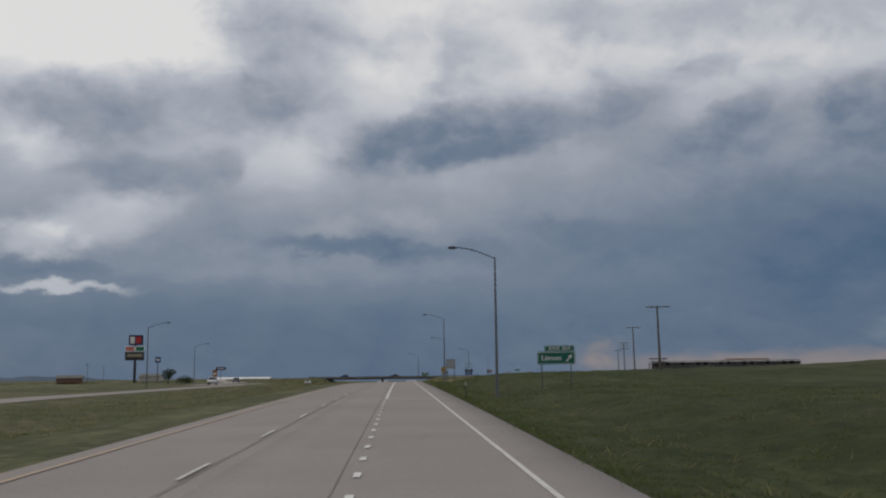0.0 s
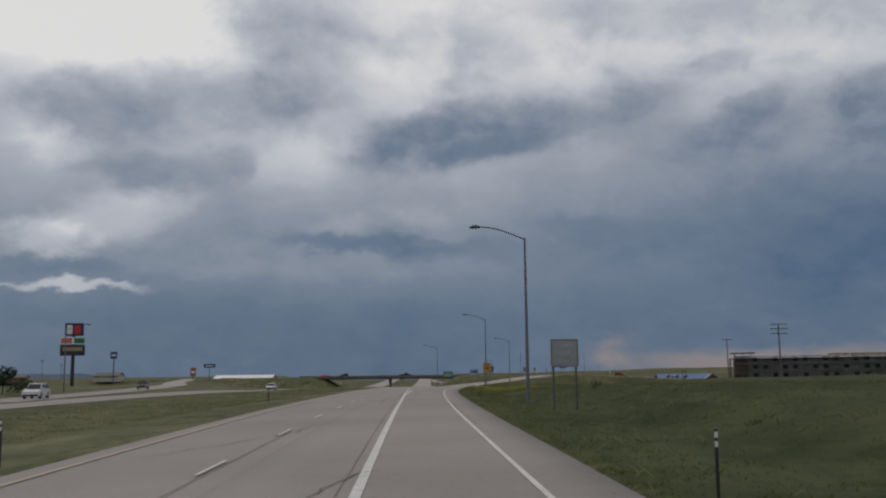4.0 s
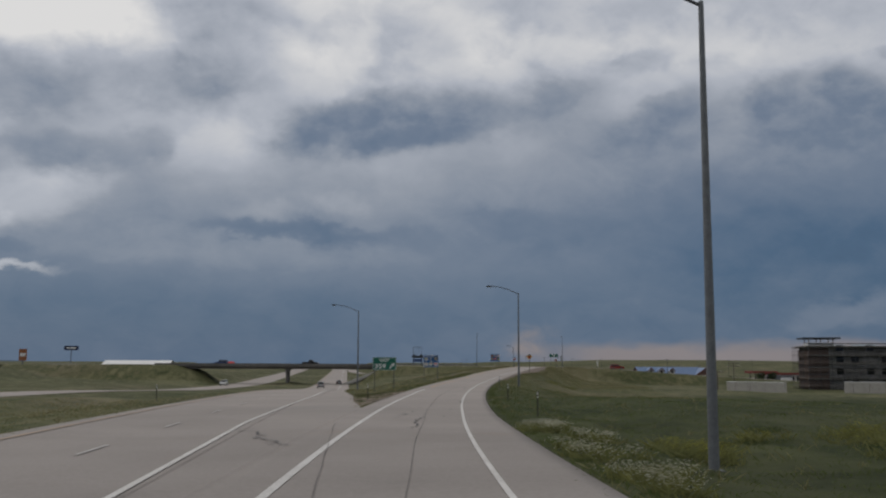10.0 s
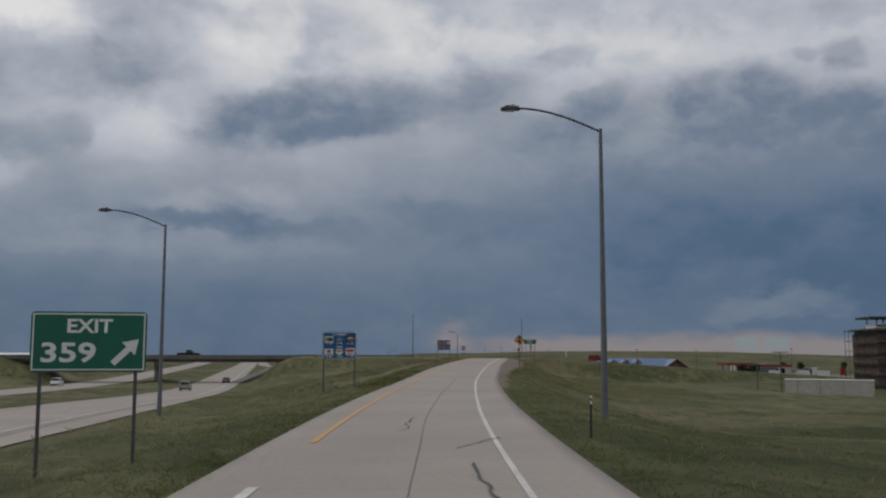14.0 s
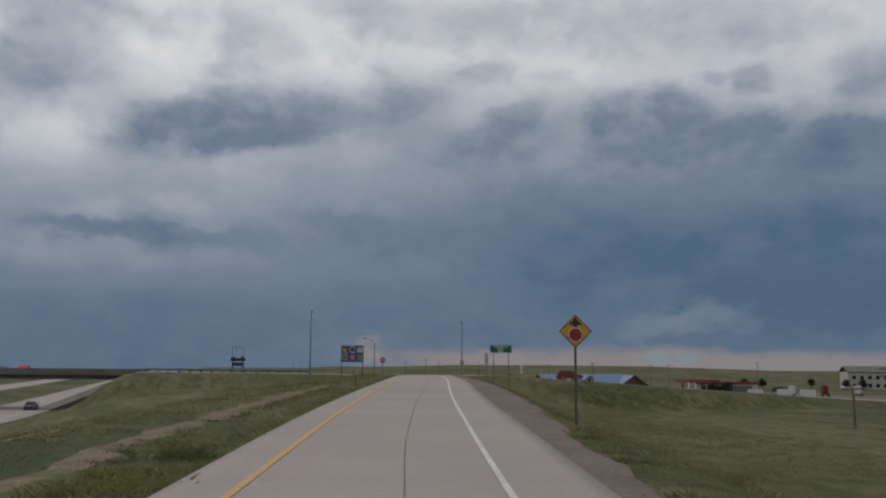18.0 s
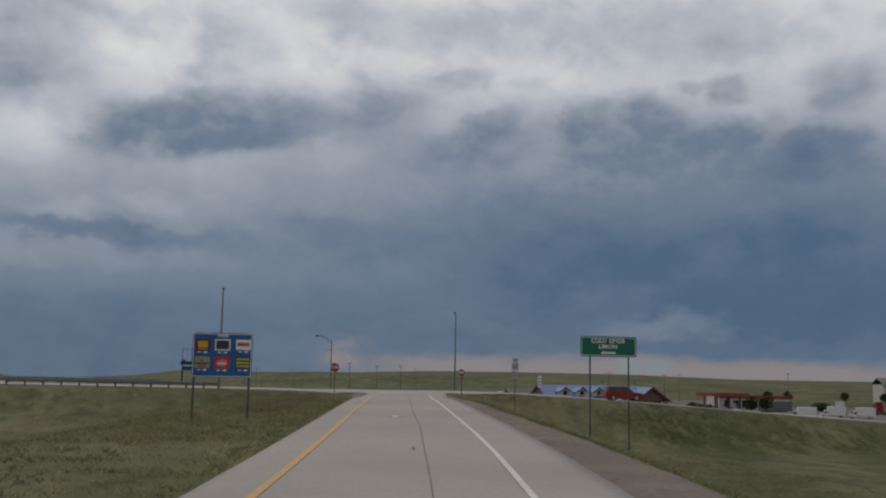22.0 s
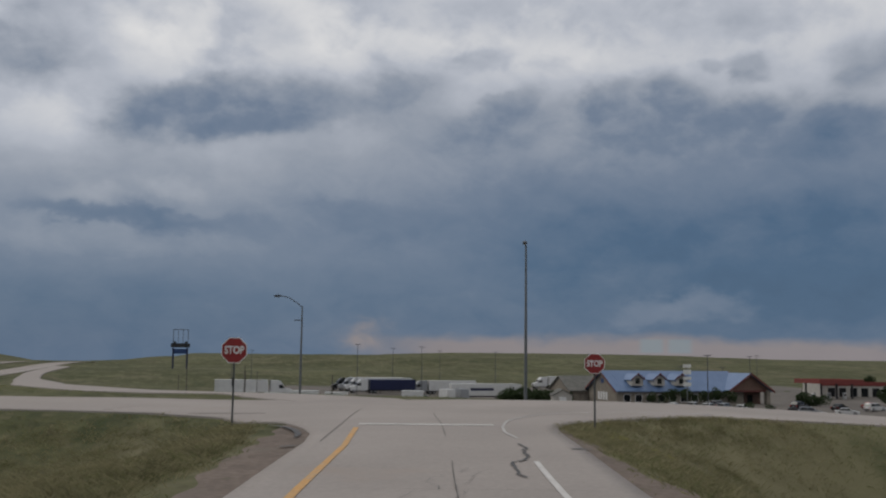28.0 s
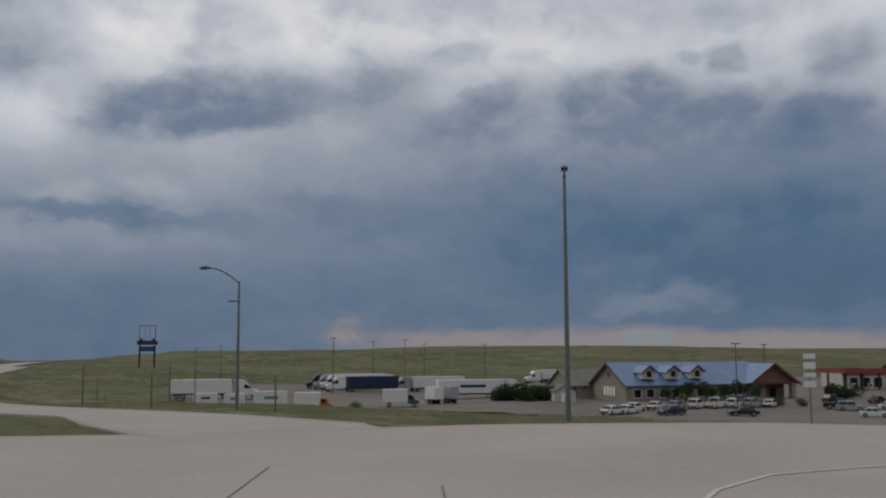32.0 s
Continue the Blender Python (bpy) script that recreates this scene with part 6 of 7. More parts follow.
semi_trailer(59.2, 742, zlot(59.2, 742), -6, M_box, "small white cargo trailer with dark lettering near the fence", 6.4, stripe=PAINT["black"], size=0.66)
semi_trailer(64.4, 741, zlot(64.4, 741), -8, M_box, "small white cargo trailer with a dark mark near the fence", 5.6, stripe=PAINT["grey"], size=0.66)
semi_trailer(70.8, 738, zlot(70.8, 738), -10, M_box, "grey-white trailer with a dark stripe", 7.2, stripe=PAINT["grey"], size=0.85)
box_truck(78.6, 736.5, zlot(78.6, 736.5), -12, "orange", "white box truck with an orange cab")
box_truck(95.6, 738, zlot(95.6, 738), -14, "teal", "white box truck with a dark teal cab")
semi_trailer(103.0, 741, zlot(103.0, 741), -70, M_box, "short white cargo trailer with grey doors", 4.2, size=0.82)
semi_trailer(106.6, 742, zlot(106.6, 742), -75, PAINT["silver"], "short grey cargo trailer beside the white one", 4.0, size=0.82)
for k, (tx, ty) in enumerate(((232, 720), (243, 716), (254, 712), (266, 708))):
    tractor(tx, ty, H(tx, ty) + 0.05, 60, ("white", "red", "white", "blue")[k], "tractor unit parked in a far row")


for tx, ty in ((195.4, 689.4), (215.2, 702.4), (221.5, 698)):
    box_truck(tx, ty, H(tx, ty) + 0.05, 150, "white", "white box truck parked beside the fuel lot")
semi_trailer(206, 716, H(206, 716) + 0.05, 8, PAINT["grey"], "dark grey trailer beside the fuel lot", 11.0)


# lot light poles
def lot_light(x, y, h=11.0):
    z = H(x, y)
    p = thing("lot_light", (x, y, z), "thin grey parking-lot light pole", "lamp post", "lot lights")
    part("pole", tube(B(), (0, 0, 0), (0, 0, h), 0.11, 0.07, 8), M_lamp, p)
    for s in (-1, 1):
        part("luminaire", box(B(), min(s * 0.1, s * 0.75), -0.18, h - 0.1, max(s * 0.1, s * 0.75), 0.18, h + 0.06, 0.02), M_lamp, p)


for lx, ly, lh in ((141.7, 695.7, 11.5), (91.1, 790, 13.8), (111.5, 840, 13.8), (111.5, 800, 13.8), (138, 880, 13.0), (150, 850, 12.5), (60, 840, 11.5), (176, 747, 8.6), (165, 748, 8.6), (205, 780, 11.5), (190, 860, 11.5), (250, 770, 12.5), (240, 830, 11.5), (70, 900, 11.5)):
    lot_light(lx, ly, lh)

# tall frame sign by the entry ramp
tw = thing("frame_sign", (43.2, 1004, H(43.2, 1004)), "tall billboard frame on two posts with dark and blue panels", "billboard")
hz = 6.9 - H(43.2, 1004)
for sx in (-3.2, 3.2):
    part("post", box(B(), sx - 0.4, -0.4, -0.5, sx + 0.4, 0.4, hz - 1.5, 0.03), PAINT["navy"], tw)
    part("upright", tube(B(), (sx * 1.05, 0, hz), (sx * 1.05, 0, hz + 7.2), 0.16), M_lamp, tw)
part("panel", box(B(), -4.4, -0.3, hz - 1.3, 4.4, 0.3, hz + 0.6, 0.05), M_black, tw, "black panel")
part("panel", box(B(), -3.6, -0.3, hz - 4.2, 3.6, 0.3, hz - 2.0, 0.05), PAINT["blue"], tw, "blue panel")
part("top_rail", tube(B(), (-3.4, 0, hz + 7.2), (3.4, 0, hz + 7.2), 0.14), M_lamp, tw)
for sx in (-1.1, 1.1):
    part("upright", tube(B(), (sx, 0, hz), (sx, 0, hz + 7.1), 0.09), M_lamp, tw)
for sx in (-2.6, 2.6):
    part("flood_lamp", box(B(), sx - 0.7, -0.6, hz + 0.62, sx + 0.7, 0.2, hz + 1.5, 0.08), M_black, tw, "dark flood lamp")

# ---- hotel under construction ----
hot = thing("hotel_under_construction", (119.4, 508.8, -4.2), "four-storey hotel shell wrapped in dark scaffolding", "building", turn=-14.5)
Lh, Dh, Hh = 75.0, 14.0, 12.0
part("shell", box(B(), 0.5, 0.5, -1, Lh, Dh, Hh - 0.6, 0.05), M_wrap, hot, "dark building wrap")
part("end_wall", box(B(), 0.2, 0.3, -1, 0.49, Dh, Hh - 1.2, 0.03), M_sheath, hot, "brown sheathed end wall")
part("corner_bay", box(B(), 0.3, 0.1, -1, 5.5, 0.48, Hh - 0.8, 0.03), M_sheath, hot, "brown sheathed corner bay")
part("roof", box(B(), -0.4, -0.4, Hh - 0.58, Lh + 0.4, Dh + 0.4, Hh - 0.1, 0.05), M_roofgrey, hot)
part("tower_roof", box(B(), -1.4, -1.2, 13.75, 8.5, 7.5, 14.15, 0.05), M_trim, hot, "flat projecting tower roof")
part("tower", box(B(), 0.3, 0.3, Hh - 0.1, 7, 6, Hh + 0.75), M_roofwhite, hot, "pale tower sheathing below the open top")
for tx in (0.4, 3.6, 6.8):
    for ty in (0.4, 5.8):
        part("tower_post", box(B(), tx - 0.1, ty - 0.1, Hh + 0.74, tx + 0.1, ty + 0.1, 13.76), M_lumber, hot)
part("roof_frame", box(B(), 38, 4, Hh + 1.0, 60, 11, Hh + 1.5, 0.03), M_lumber, hot, "bare lumber roof beam")
for fx in np.arange(38.2, 60, 3.1):
    for fy in (4.2, 10.6):
        part("roof_stud", box(B(), fx, fy, Hh - 0.08, fx + 0.3, fy + 0.2, Hh + 1.01), M_lumber, hot)
for fl in range(4):
    part("floor_band", box(B(), 0.1, -0.02, fl * 3.2 + 2.7, Lh + 0.05, 0.46, fl * 3.2 + 3.0, 0.02), M_wrap, hot)
    for k in range(17):
        wx = 7.5 + 3.9 * k
        if (k * 7 + fl * 5) % 11 < 4:
            continue
        part("window_opening", box(B(), wx, 0.42, fl * 3.2 + 0.9, wx + 1.9, 0.55, fl * 3.2 + 2.5), M_car_glass, hot, "open dark window hole")
sc = thing("scaffold", (119.4, 508.8, -4.2), "steel tube scaffold along the hotel's front", "scaffold", turn=-14.5)
for k in range(26):
    part("upright", tube(B(), (3.0 * k, -1.3, -0.8), (3.0 * k, -1.3, 11.9), 0.05, 0.05, 6), M_lamp, sc)
for fl in range(6):
    part("platform", box(B(), -0.5, -1.6, fl * 2.1 + 1.0, 75.5, -0.5, fl * 2.1 + 1.1), M_post, sc)
    part("ledger", tube(B(), (-0.5, -1.3, fl * 2.1 + 2.0), (75.5, -1.3, fl * 2.1 + 2.0), 0.04, 0.04, 6), M_lamp, sc)
for k in range(0, 24, 2):
    part("brace", tube(B(), (3.0 * k, -1.32, 0), (3.0 * k + 6, -1.32, 6), 0.035, 0.035, 6), M_lamp, sc)

for k in range(7):
    part("upright", tube(B(), (-1.3, 2.4 * k, -0.8), (-1.3, 2.4 * k, 11.9), 0.05, 0.05, 6), M_lamp, sc)
for fl in range(6):
    part("platform", box(B(), -1.6, -0.4, fl * 2.1 + 1.0, -0.5, 14.4, fl * 2.1 + 1.1), M_post, sc)

def site_trailer(x, y, turn, half, label):
    """A long low site trailer on a dark skirt, with small windows and a door."""
    ct = thing("site_trailer", (x, y, H(x, y)), label, "trailer", "site trailers", turn)
    part("body", box(B(), -half, -1.4, 0.25, half, 1.4, 2.9, 0.06), M_shed, ct)
    part("roof", box(B(), -half - 0.08, -1.48, 2.88, half + 0.08, 1.48, 2.98, 0.02), M_roofwhite, ct)
    part("skirt", box(B(), -half + 0.2, -1.3, -0.4, half - 0.2, 1.3, 0.24), M_trim, ct)
    for k in range(int(half / 2)):
        part("panel_seam", box(B(), -half + 2.0 + 3.6 * k, -1.42, 0.3, -half + 2.05 + 3.6 * k, -1.395, 2.85), M_trim, ct)


site_trailer(94.4, 485.2, -36, 6.9, "long pale site trailer resting on the grass")
site_trailer(119.5, 477.0, -30, 6.0, "second pale site trailer before the hotel shell")

# ---- western side ----
ta = thing("pylon_sign", (-152.8, 502, H(-152.8, 502)), "tall single-post pylon sign with three stacked panels", "pylon sign", turn=12)
hz = 25.0 - H(-152.8, 502)
part("post", tube(B(), (0, 0.4, -0.5), (0, 0.4, hz - 1), 0.75, 0.65, 14), M_black, ta)
p1 = part("panel", put(plate(7.2, 5.2, 0.3, -0.3, 0.3), 0.3, 0, hz - 2.6), PAINT["navy"], ta, "dark blue top panel")
part("emblem", bars(((-1.5, hz - 2.6, 2.2, 3.6),), -0.33), M_signwhite, p1, "plain white block")
part("emblem", bars(((1.6, hz - 2.6, 2.6, 3.6),), -0.33), K["red"], p1, "plain red block")
p2 = part("panel", put(plate(9.6, 2.7, 0.2, -0.3, 0.3), -0.2, 0, hz - 7.2), M_signwhite, ta, "white middle panel")
part("emblem", bars(((-2.6, hz - 7.2, 4.2, 2.2),), -0.33), K["pink"], p2)
part("emblem", bars(((2.4, hz - 7.2, 4.0, 2.2),), -0.33), K["green"], p2)
p3 = part("panel", put(plate(9.6, 4.4, 0.2, -0.3, 0.3), -0.2, 0, hz - 11.0), M_black, ta, "black lower panel")
part("emblem", bars(((-0.2, hz - 10.6, 7.6, 1.5),), -0.33), K["tan"], p3)


def pole_sign(x, y, top, w, h, material, label, legs=1):
    z = H(x, y)
    s = thing("pole_sign", (x, y, z), label, "pole sign", turn=8)
    part("panel", put(plate(w, h, 0.2, -0.2, 0.2), 0, 0, top - z - h / 2), material, s)
    part("writing", bars(((0, top - z - h / 2, w * 0.7, h * 0.28),), -0.22), M_signwhite, s)
    for k in range(legs):
        px = 0 if legs == 1 else (-w * 0.35 + w * 0.7 * k)
        part("post", tube(B(), (px, 0.3, -0.3), (px, 0.3, top - z - 0.3), 0.3, 0.25, 10), M_lamp, s)


pole_sign(-163.6, 583, 15.2, 3.2, 3.4, PAINT["blue"], "small blue square sign on a tall pole")
pole_sign(-203.5, 946, 12.8, 9.5, 3.0, PAINT["navy"], "wide dark blue sign on a pole")
pole_sign(-158, 714, 8.0, 3.4, 5.4, K["rust"], "faded orange-brown board on a short post", 1)
wb = thing("warehouse", (-335, 1750, H(-335, 1750)), "distant long warehouse with a bright white metal roof", "building", turn=-10)
part("wall", box(B(), -52, -14, -2, 52, 14, 3.0), M_shed, wb)
part("roof", gabled(104, 28, 3.0, 9.0, 1.0), M_roofwhite, wb, "bright white metal roof")
rd = thing("red_roofed_store", (-213, 1863, H(-213, 1863)), "distant store with a bright red roof and pale walls", "building", turn=-6)
part("wall", box(B(), -6.5, -5, -6, 6.5, 5, 6.5, 0.05), M_shed, rd)
part("roof", gabled(13, 10, 6.5, 10.0, 0.6), K["red"], rd, "bright red roof")
wb2 = thing("barn", (-118, 640, H(-118, 640)), "low pale outbuilding beside the ramp", "building", turn=10)
part("wall", house_walls(10, 7, 2.4, 3.8), M_shed, wb2)
part("roof", gabled(10, 7, 2.42, 3.82, 0.4), M_roofgrey, wb2)
for k, (hx, hy, sc2) in enumerate(((-175, 610, 0.9), (-230, 620, 1.1))):
    hs = thing("roadside_building", (hx, hy, H(hx, hy)), "low brown and white roadside building far off", "building", "far buildings", 15 * k)
    part("wall", house_walls(14 * sc2, 9, 3.0, 4.6), M_brick if k % 2 else M_shed, hs)
    part("roof", gabled(14 * sc2, 9, 3.02, 4.62, 0.5), M_roofgrey, hs)


# ---- painted marks, joints and sealed cracks ----
def ribbon(name, pts, width, material, up=0.09, label="", category="crack"):
    """A flat band through plan points, laid on the road."""
    p = np.array(pts, float)
    t = np.gradient(p, axis=0)
    t /= np.linalg.norm(t, axis=1)[:, None] + 1e-9
    n = np.stack([t[:, 1], -t[:, 0]], 1)
    w = np.full(len(p), width) if np.isscalar(width) else np.asarray(width)
    a, b = p - n * w[:, None] / 2, p + n * w[:, None] / 2
    xy = np.stack([a, b], 1).reshape(-1, 2)
    z = height(xy[:, 0], xy[:, 1]) + up
    f = [(2 * i, 2 * i + 1, 2 * i + 3, 2 * i + 2) for i in range(len(p) - 1)]
    return tagged(mesh_of(name, np.column_stack([xy, z]), f, material), label or name.replace("_", " "), category, kind="structure")


def on_ramp(s, off):
    """Plan point at a distance along the ramp and an offset to its right."""
    n = normals_of(RAMP)
    x, y = np.interp(s, RAMP_S, RAMP[:, 0]), np.interp(s, RAMP_S, RAMP[:, 1])
    return x + off * np.interp(s, RAMP_S, n[:, 0]), y + off * np.interp(s, RAMP_S, n[:, 1])


rng = random.Random(4)


def crack(s0, o0, s1, o1, wob, width, label="black sealed crack wandering over the slab"):
    k = max(6, int(abs(s1 - s0) + abs(o1 - o0)) * 2)
    pts, ds, do = [], 0.0, 0.0
    for i in range(k + 1):
        ds, do = ds * 0.86 + rng.gauss(0, wob * 0.75), do * 0.86 + rng.gauss(0, wob * 0.75)
        pts.append(on_ramp(s0 + (s1 - s0) * i / k + ds, o0 + (o1 - o0) * i / k + do))
    wd = [width * 0.55 * rng.uniform(0.6, 1.3) for _ in pts]
    return ribbon("sealed_crack", pts, wd, M_tar, 0.088, label)


# lengthwise joint in the ramp, and joints between freeway lanes
ramp_joint_off = prof((236, -0.15), (273, -0.07), (297, 0.02), (333, -0.22), (380, -0.1), (408, -0.04), (443, 0.05), (465, 0.25), (526, 0.46), (563, 0.9))
ribbon("lengthwise_joint", [on_ramp(s, float(ramp_joint_off(s)) + 0.03 * math.sin(s * 0.3)) for s in np.arange(236, 563, 1.5)], 0.024, M_joint, 0.072, "dark joint along the ramp", "joint")
fs = along(FREEWAY)
fn = normals_of(FREEWAY)


def on_freeway(s, off):
    x, y = np.interp(s, fs, FREEWAY[:, 0]), np.interp(s, fs, FREEWAY[:, 1])
    return x + off * np.interp(s, fs, fn[:, 0]), y + off * np.interp(s, fs, fn[:, 1])


ribbon("lane_joint", [on_freeway(FS0 + s, 7.55 + 0.02 * math.sin(s)) for s in np.arange(150, 255, 3.0)], 0.03, M_joint, 0.08, "dark lengthwise joint beside the edge line", "joint")
for off in (3.55, -3.62):
    ribbon("lane_joint", [on_freeway(FS0 + s, off + 0.01 * math.sin(s)) for s in np.arange(-20, 330, 3.0)], 0.022, M_joint, 0.078, "dark lengthwise joint between lanes", "joint")
ribbon("lane_joint", [on_freeway(FS0 + s, 0.34 + 0.02 * math.sin(s * 0.7)) for s in np.arange(-20, 150, 3.0)], 0.035, M_joint, 0.078, "dark lengthwise joint along the lane dashes", "joint")
ribbon("lane_joint", [on_freeway(FS0 + s, 6.93 + 0.02 * math.sin(s)) for s in np.arange(246, 300, 3.0)], 0.024, M_joint, 0.078, "dark lengthwise joint between the lane and the ramp", "joint")
ribbon("lane_joint", [on_freeway(FS0 + s, 4.6 + 0.02 * math.sin(s)) for s in np.arange(330, 470, 3.0)], 0.30, M_shoulder, 0.072, "worn dark band beside the lane", "joint")
for s in np.arange(0, 560, 4.6):
    ribbon("cross_joint", [on_ramp(s, o) for o in np.linspace(-3.6 if s > 300 else -1.0, 3.5, 7)], 0.010, M_joint, 0.0715, "fine sawn cross joint in the slab", "joint")
for args in ((110, -6.2, 133, -1.2, 0.14, 0.07), (118, -3.6, 122, -1.4, 0.12, 0.06), (138, -7.5, 152, -3.9, 0.16, 0.08), (152, -4.6, 156, -2.4, 0.14, 0.06), (171, -8.0, 184, -2.2, 0.18, 0.10), (180, -2.6, 193, -2.9, 0.16, 0.09),
             (176, -9.5, 186, -8.6, 0.1, 0.07), (192, -2.4, 204, -1.2, 0.16, 0.08), (300, -1.6, 306, -0.9, 0.12, 0.05),
             (312, -0.6, 314, 0.6, 0.08, 0.06), (352.3, 1.33, 358, 1.0, 0.08, 0.10), (361, 0.9, 364, 2.2, 0.1, 0.08),
             (366, -0.8, 372, -0.3, 0.1, 0.06), (388, -1.6, 388.6, -0.6, 0.05, 0.12), (548, -0.9, 560, 1.2, 0.2, 0.022), (553, 0.6, 560, 1.6, 0.16, 0.02),
             (60, -5.0, 75, -4.6, 0.1, 0.05), (30, 0.4, 36, 1.8, 0.1, 0.03), (88, -7.0, 96, -6.2, 0.12, 0.06)):
    crack(*args)
for s, o, r in ((103, -6.7, 0.16), (104, -5.6, 0.12), (98, -4.9, 0.1), (304, -1.0, 0.16), (307, -0.8, 0.14), (302, 0.9, 0.12), (310, 1.2, 0.12), (497, 0.05, 0.08), (260, 1.8, 0.2), (320, -4.2, 0.3)):
    pts = [on_ramp(s + k * 0.25, o) for k in range(4)]
    ribbon("tar_patch", pts, [r * 0.5, r, r, r * 0.4], M_tar, 0.075, "small dark tar patch on the slab", "tar patch")
def crack_through(pts, width):
    """A sealed crack with sharp turns through given stations and offsets."""
    out = []
    for (s0, o0), (s1, o1) in zip(pts[:-1], pts[1:]):
        n = max(2, int(math.hypot(s1 - s0, o1 - o0) * 2.5))
        for i in range(n):
            out.append(on_ramp(s0 + (s1 - s0) * i / n + rng.gauss(0, 0.06), o0 + (o1 - o0) * i / n + rng.gauss(0, 0.06)))
    out.append(on_ramp(*pts[-1]))
    return ribbon("sealed_crack", out, [width * rng.uniform(0.45, 1.2) for _ in out], M_tar, 0.088, "black sealed crack with sharp turns")


crack_through(((292.6, -7.0), (291.6, -5.9), (290.3, -5.7), (289.7, -5.3), (288.4, -5.4), (286.8, -4.4), (286.0, -4.2), (285.9, -4.6), (285.1, -3.8)), 0.10)
crack_through(((292.6, -7.0), (294.8, -5.8), (297.8, -4.1)), 0.035)
crack_through(((302.5, -0.04), (298.5, -0.3), (294.5, -0.2), (293.8, -0.35)), 0.06)
crack_through(((293.8, -0.5), (294.2, 0.3)), 0.06)
crack_through(((242.9, -1.1), (239.4, -1.26), (238.1, -1.55), (236.7, -1.8), (234.5, -1.95), (232.7, -2.06), (230.7, -1.92), (229.6, -1.7), (228.6, -2.0), (226.5, -2.1)), 0.085)
crack_through(((228.3, -7.06), (229.4, -7.1), (233.2, -7.7), (236, -7.6)), 0.06)
crack_through(((228.0, -6.0), (229.8, -6.14), (230.9, -6.25)), 0.04)
crack_through(((251.0, -2.85), (253.5, -2.2), (255, -2.3), (256.5, -2.0), (258.1, -2.1)), 0.13)
crack_through(((264.9, -4.07), (262.4, -3.5), (259.7, -2.95), (258.9, -2.6)), 0.09)
crack_through(((342.6, -1.88), (341.9, -1.0), (340.7, -0.25), (339.6, 0.5), (337.5, 1.01), (336.2, 0.75), (335.0, 0.41), (333.4, 0.75)), 0.07)
crack_through(((341.2, -0.22), (337.5, -0.3), (333.5, -0.24)), 0.04)
ribbon("broken_edge", [on_ramp(*q) for q in ((573.0, -5.49), (572.2, -5.0), (571.2, -4.5), (570.1, -4.1), (569.2, -3.88), (568.2, -3.72), (567.3, -3.69))], [0.05, 0.16, 0.22, 0.25, 0.22, 0.16, 0.05], M_tar, 0.076, "dark broken slab edge at the ramp's corner", "crack")
ribbon("broken_edge", [on_ramp(*q) for q in ((564.4, -3.66), (564.7, -3.4), (565.0, -3.17))], [0.12, 0.22, 0.06], M_tar, 0.077, "dark broken slab edge at the ramp's corner", "crack")
ribbon("broken_edge", [on_ramp(*q) for q in ((564.7, 4.1), (564.75, 4.4), (564.8, 4.7))], [0.1, 0.3, 0.15], M_tar, 0.077, "dark broken slab edge at the ramp's corner", "crack")
crack_through(((566.0, 2.75), (564.6, 2.9), (563.4, 2.68), (562.3, 2.75), (561.2, 2.3), (559.4, 2.15), (558.4, 2.3)), 0.09)
crack_through(((204.8, -0.69), (207, -0.95), (209.3, -0.85), (211.4, -0.5), (213.4, -0.53), (215.6, -0.98), (218.3, -0.95), (222.3, -1.12)), 0.06)
crack_through(((214.6, -7.03), (216, -6.75), (219, -6.8), (224, -7.2), (230.8, -7.3)), 0.05)
crack_through(((323.6, 1.62), (321.6, 1.75), (319.7, 2.0)), 0.11)
# stop bar, turn arrow and the corner line
c0, c1 = (52.5, 567.7), (57.2, 566.6)
ribbon("stop_bar", [c0, ((c0[0] + c1[0]) / 2, (c0[1] + c1[1]) / 2), c1], 0.45, M_white, 0.076, "worn white stop bar across the ramp", "road marking")
ribbon("corner_line", [(56.2, 561.2), (56.55, 563.4), (57.2, 565.6), (58.05, 567.8), (58.5, 568.8), (59.1, 569.8), (60, 571.2), (61.2, 572.6), (63.2, 574.0), (66, 574.6), (70, 574.3)], 0.10, M_faded, 0.075, "faded white edge line curving round the corner", "road marking")
ribbon("ramp_joint", [(50.2, 561), (50.7, 563.05), (52.05, 568.5), (53.35, 573.9), (54.45, 578.1)], 0.035, M_joint, 0.073, "dark joint running on across the junction", "joint")
ribbon("ramp_joint", [(54.25, 562.3), (55.55, 567.7), (56.5, 572.4), (57.0, 574.4)], 0.03, M_joint, 0.073, "dark joint running on across the junction", "joint")
ar = on_ramp(514, -0.5)
am = thing("lane_arrow", (ar[0], ar[1], H(*ar) + 0.078), "worn white lane arrow painted on the ramp", "road marking", turn=-14, kind="structure")
mk = B()
vs = [mk.verts.new((px, py, 0)) for px, py in ((-0.12, -1.3), (0.12, -1.3), (0.12, 0.3), (0.5, 0.3), (0, 1.4), (-0.5, 0.3), (-0.12, 0.3))]
mk.faces.new(vs)
part("stroke", mk, M_faded, am)

# ---- bare earth ----
dirt_width = prof((396, 0.2), (409, 1.0), (425, 1.0), (438, 1.4), (450, 2.3), (460, 3.1), (480, 3.3), (500, 2.7), (526, 1.8), (540, 1.9), (552, 1.2), (558, 1.05), (564, 0.8), (569, 0.45), (573, 0.1))

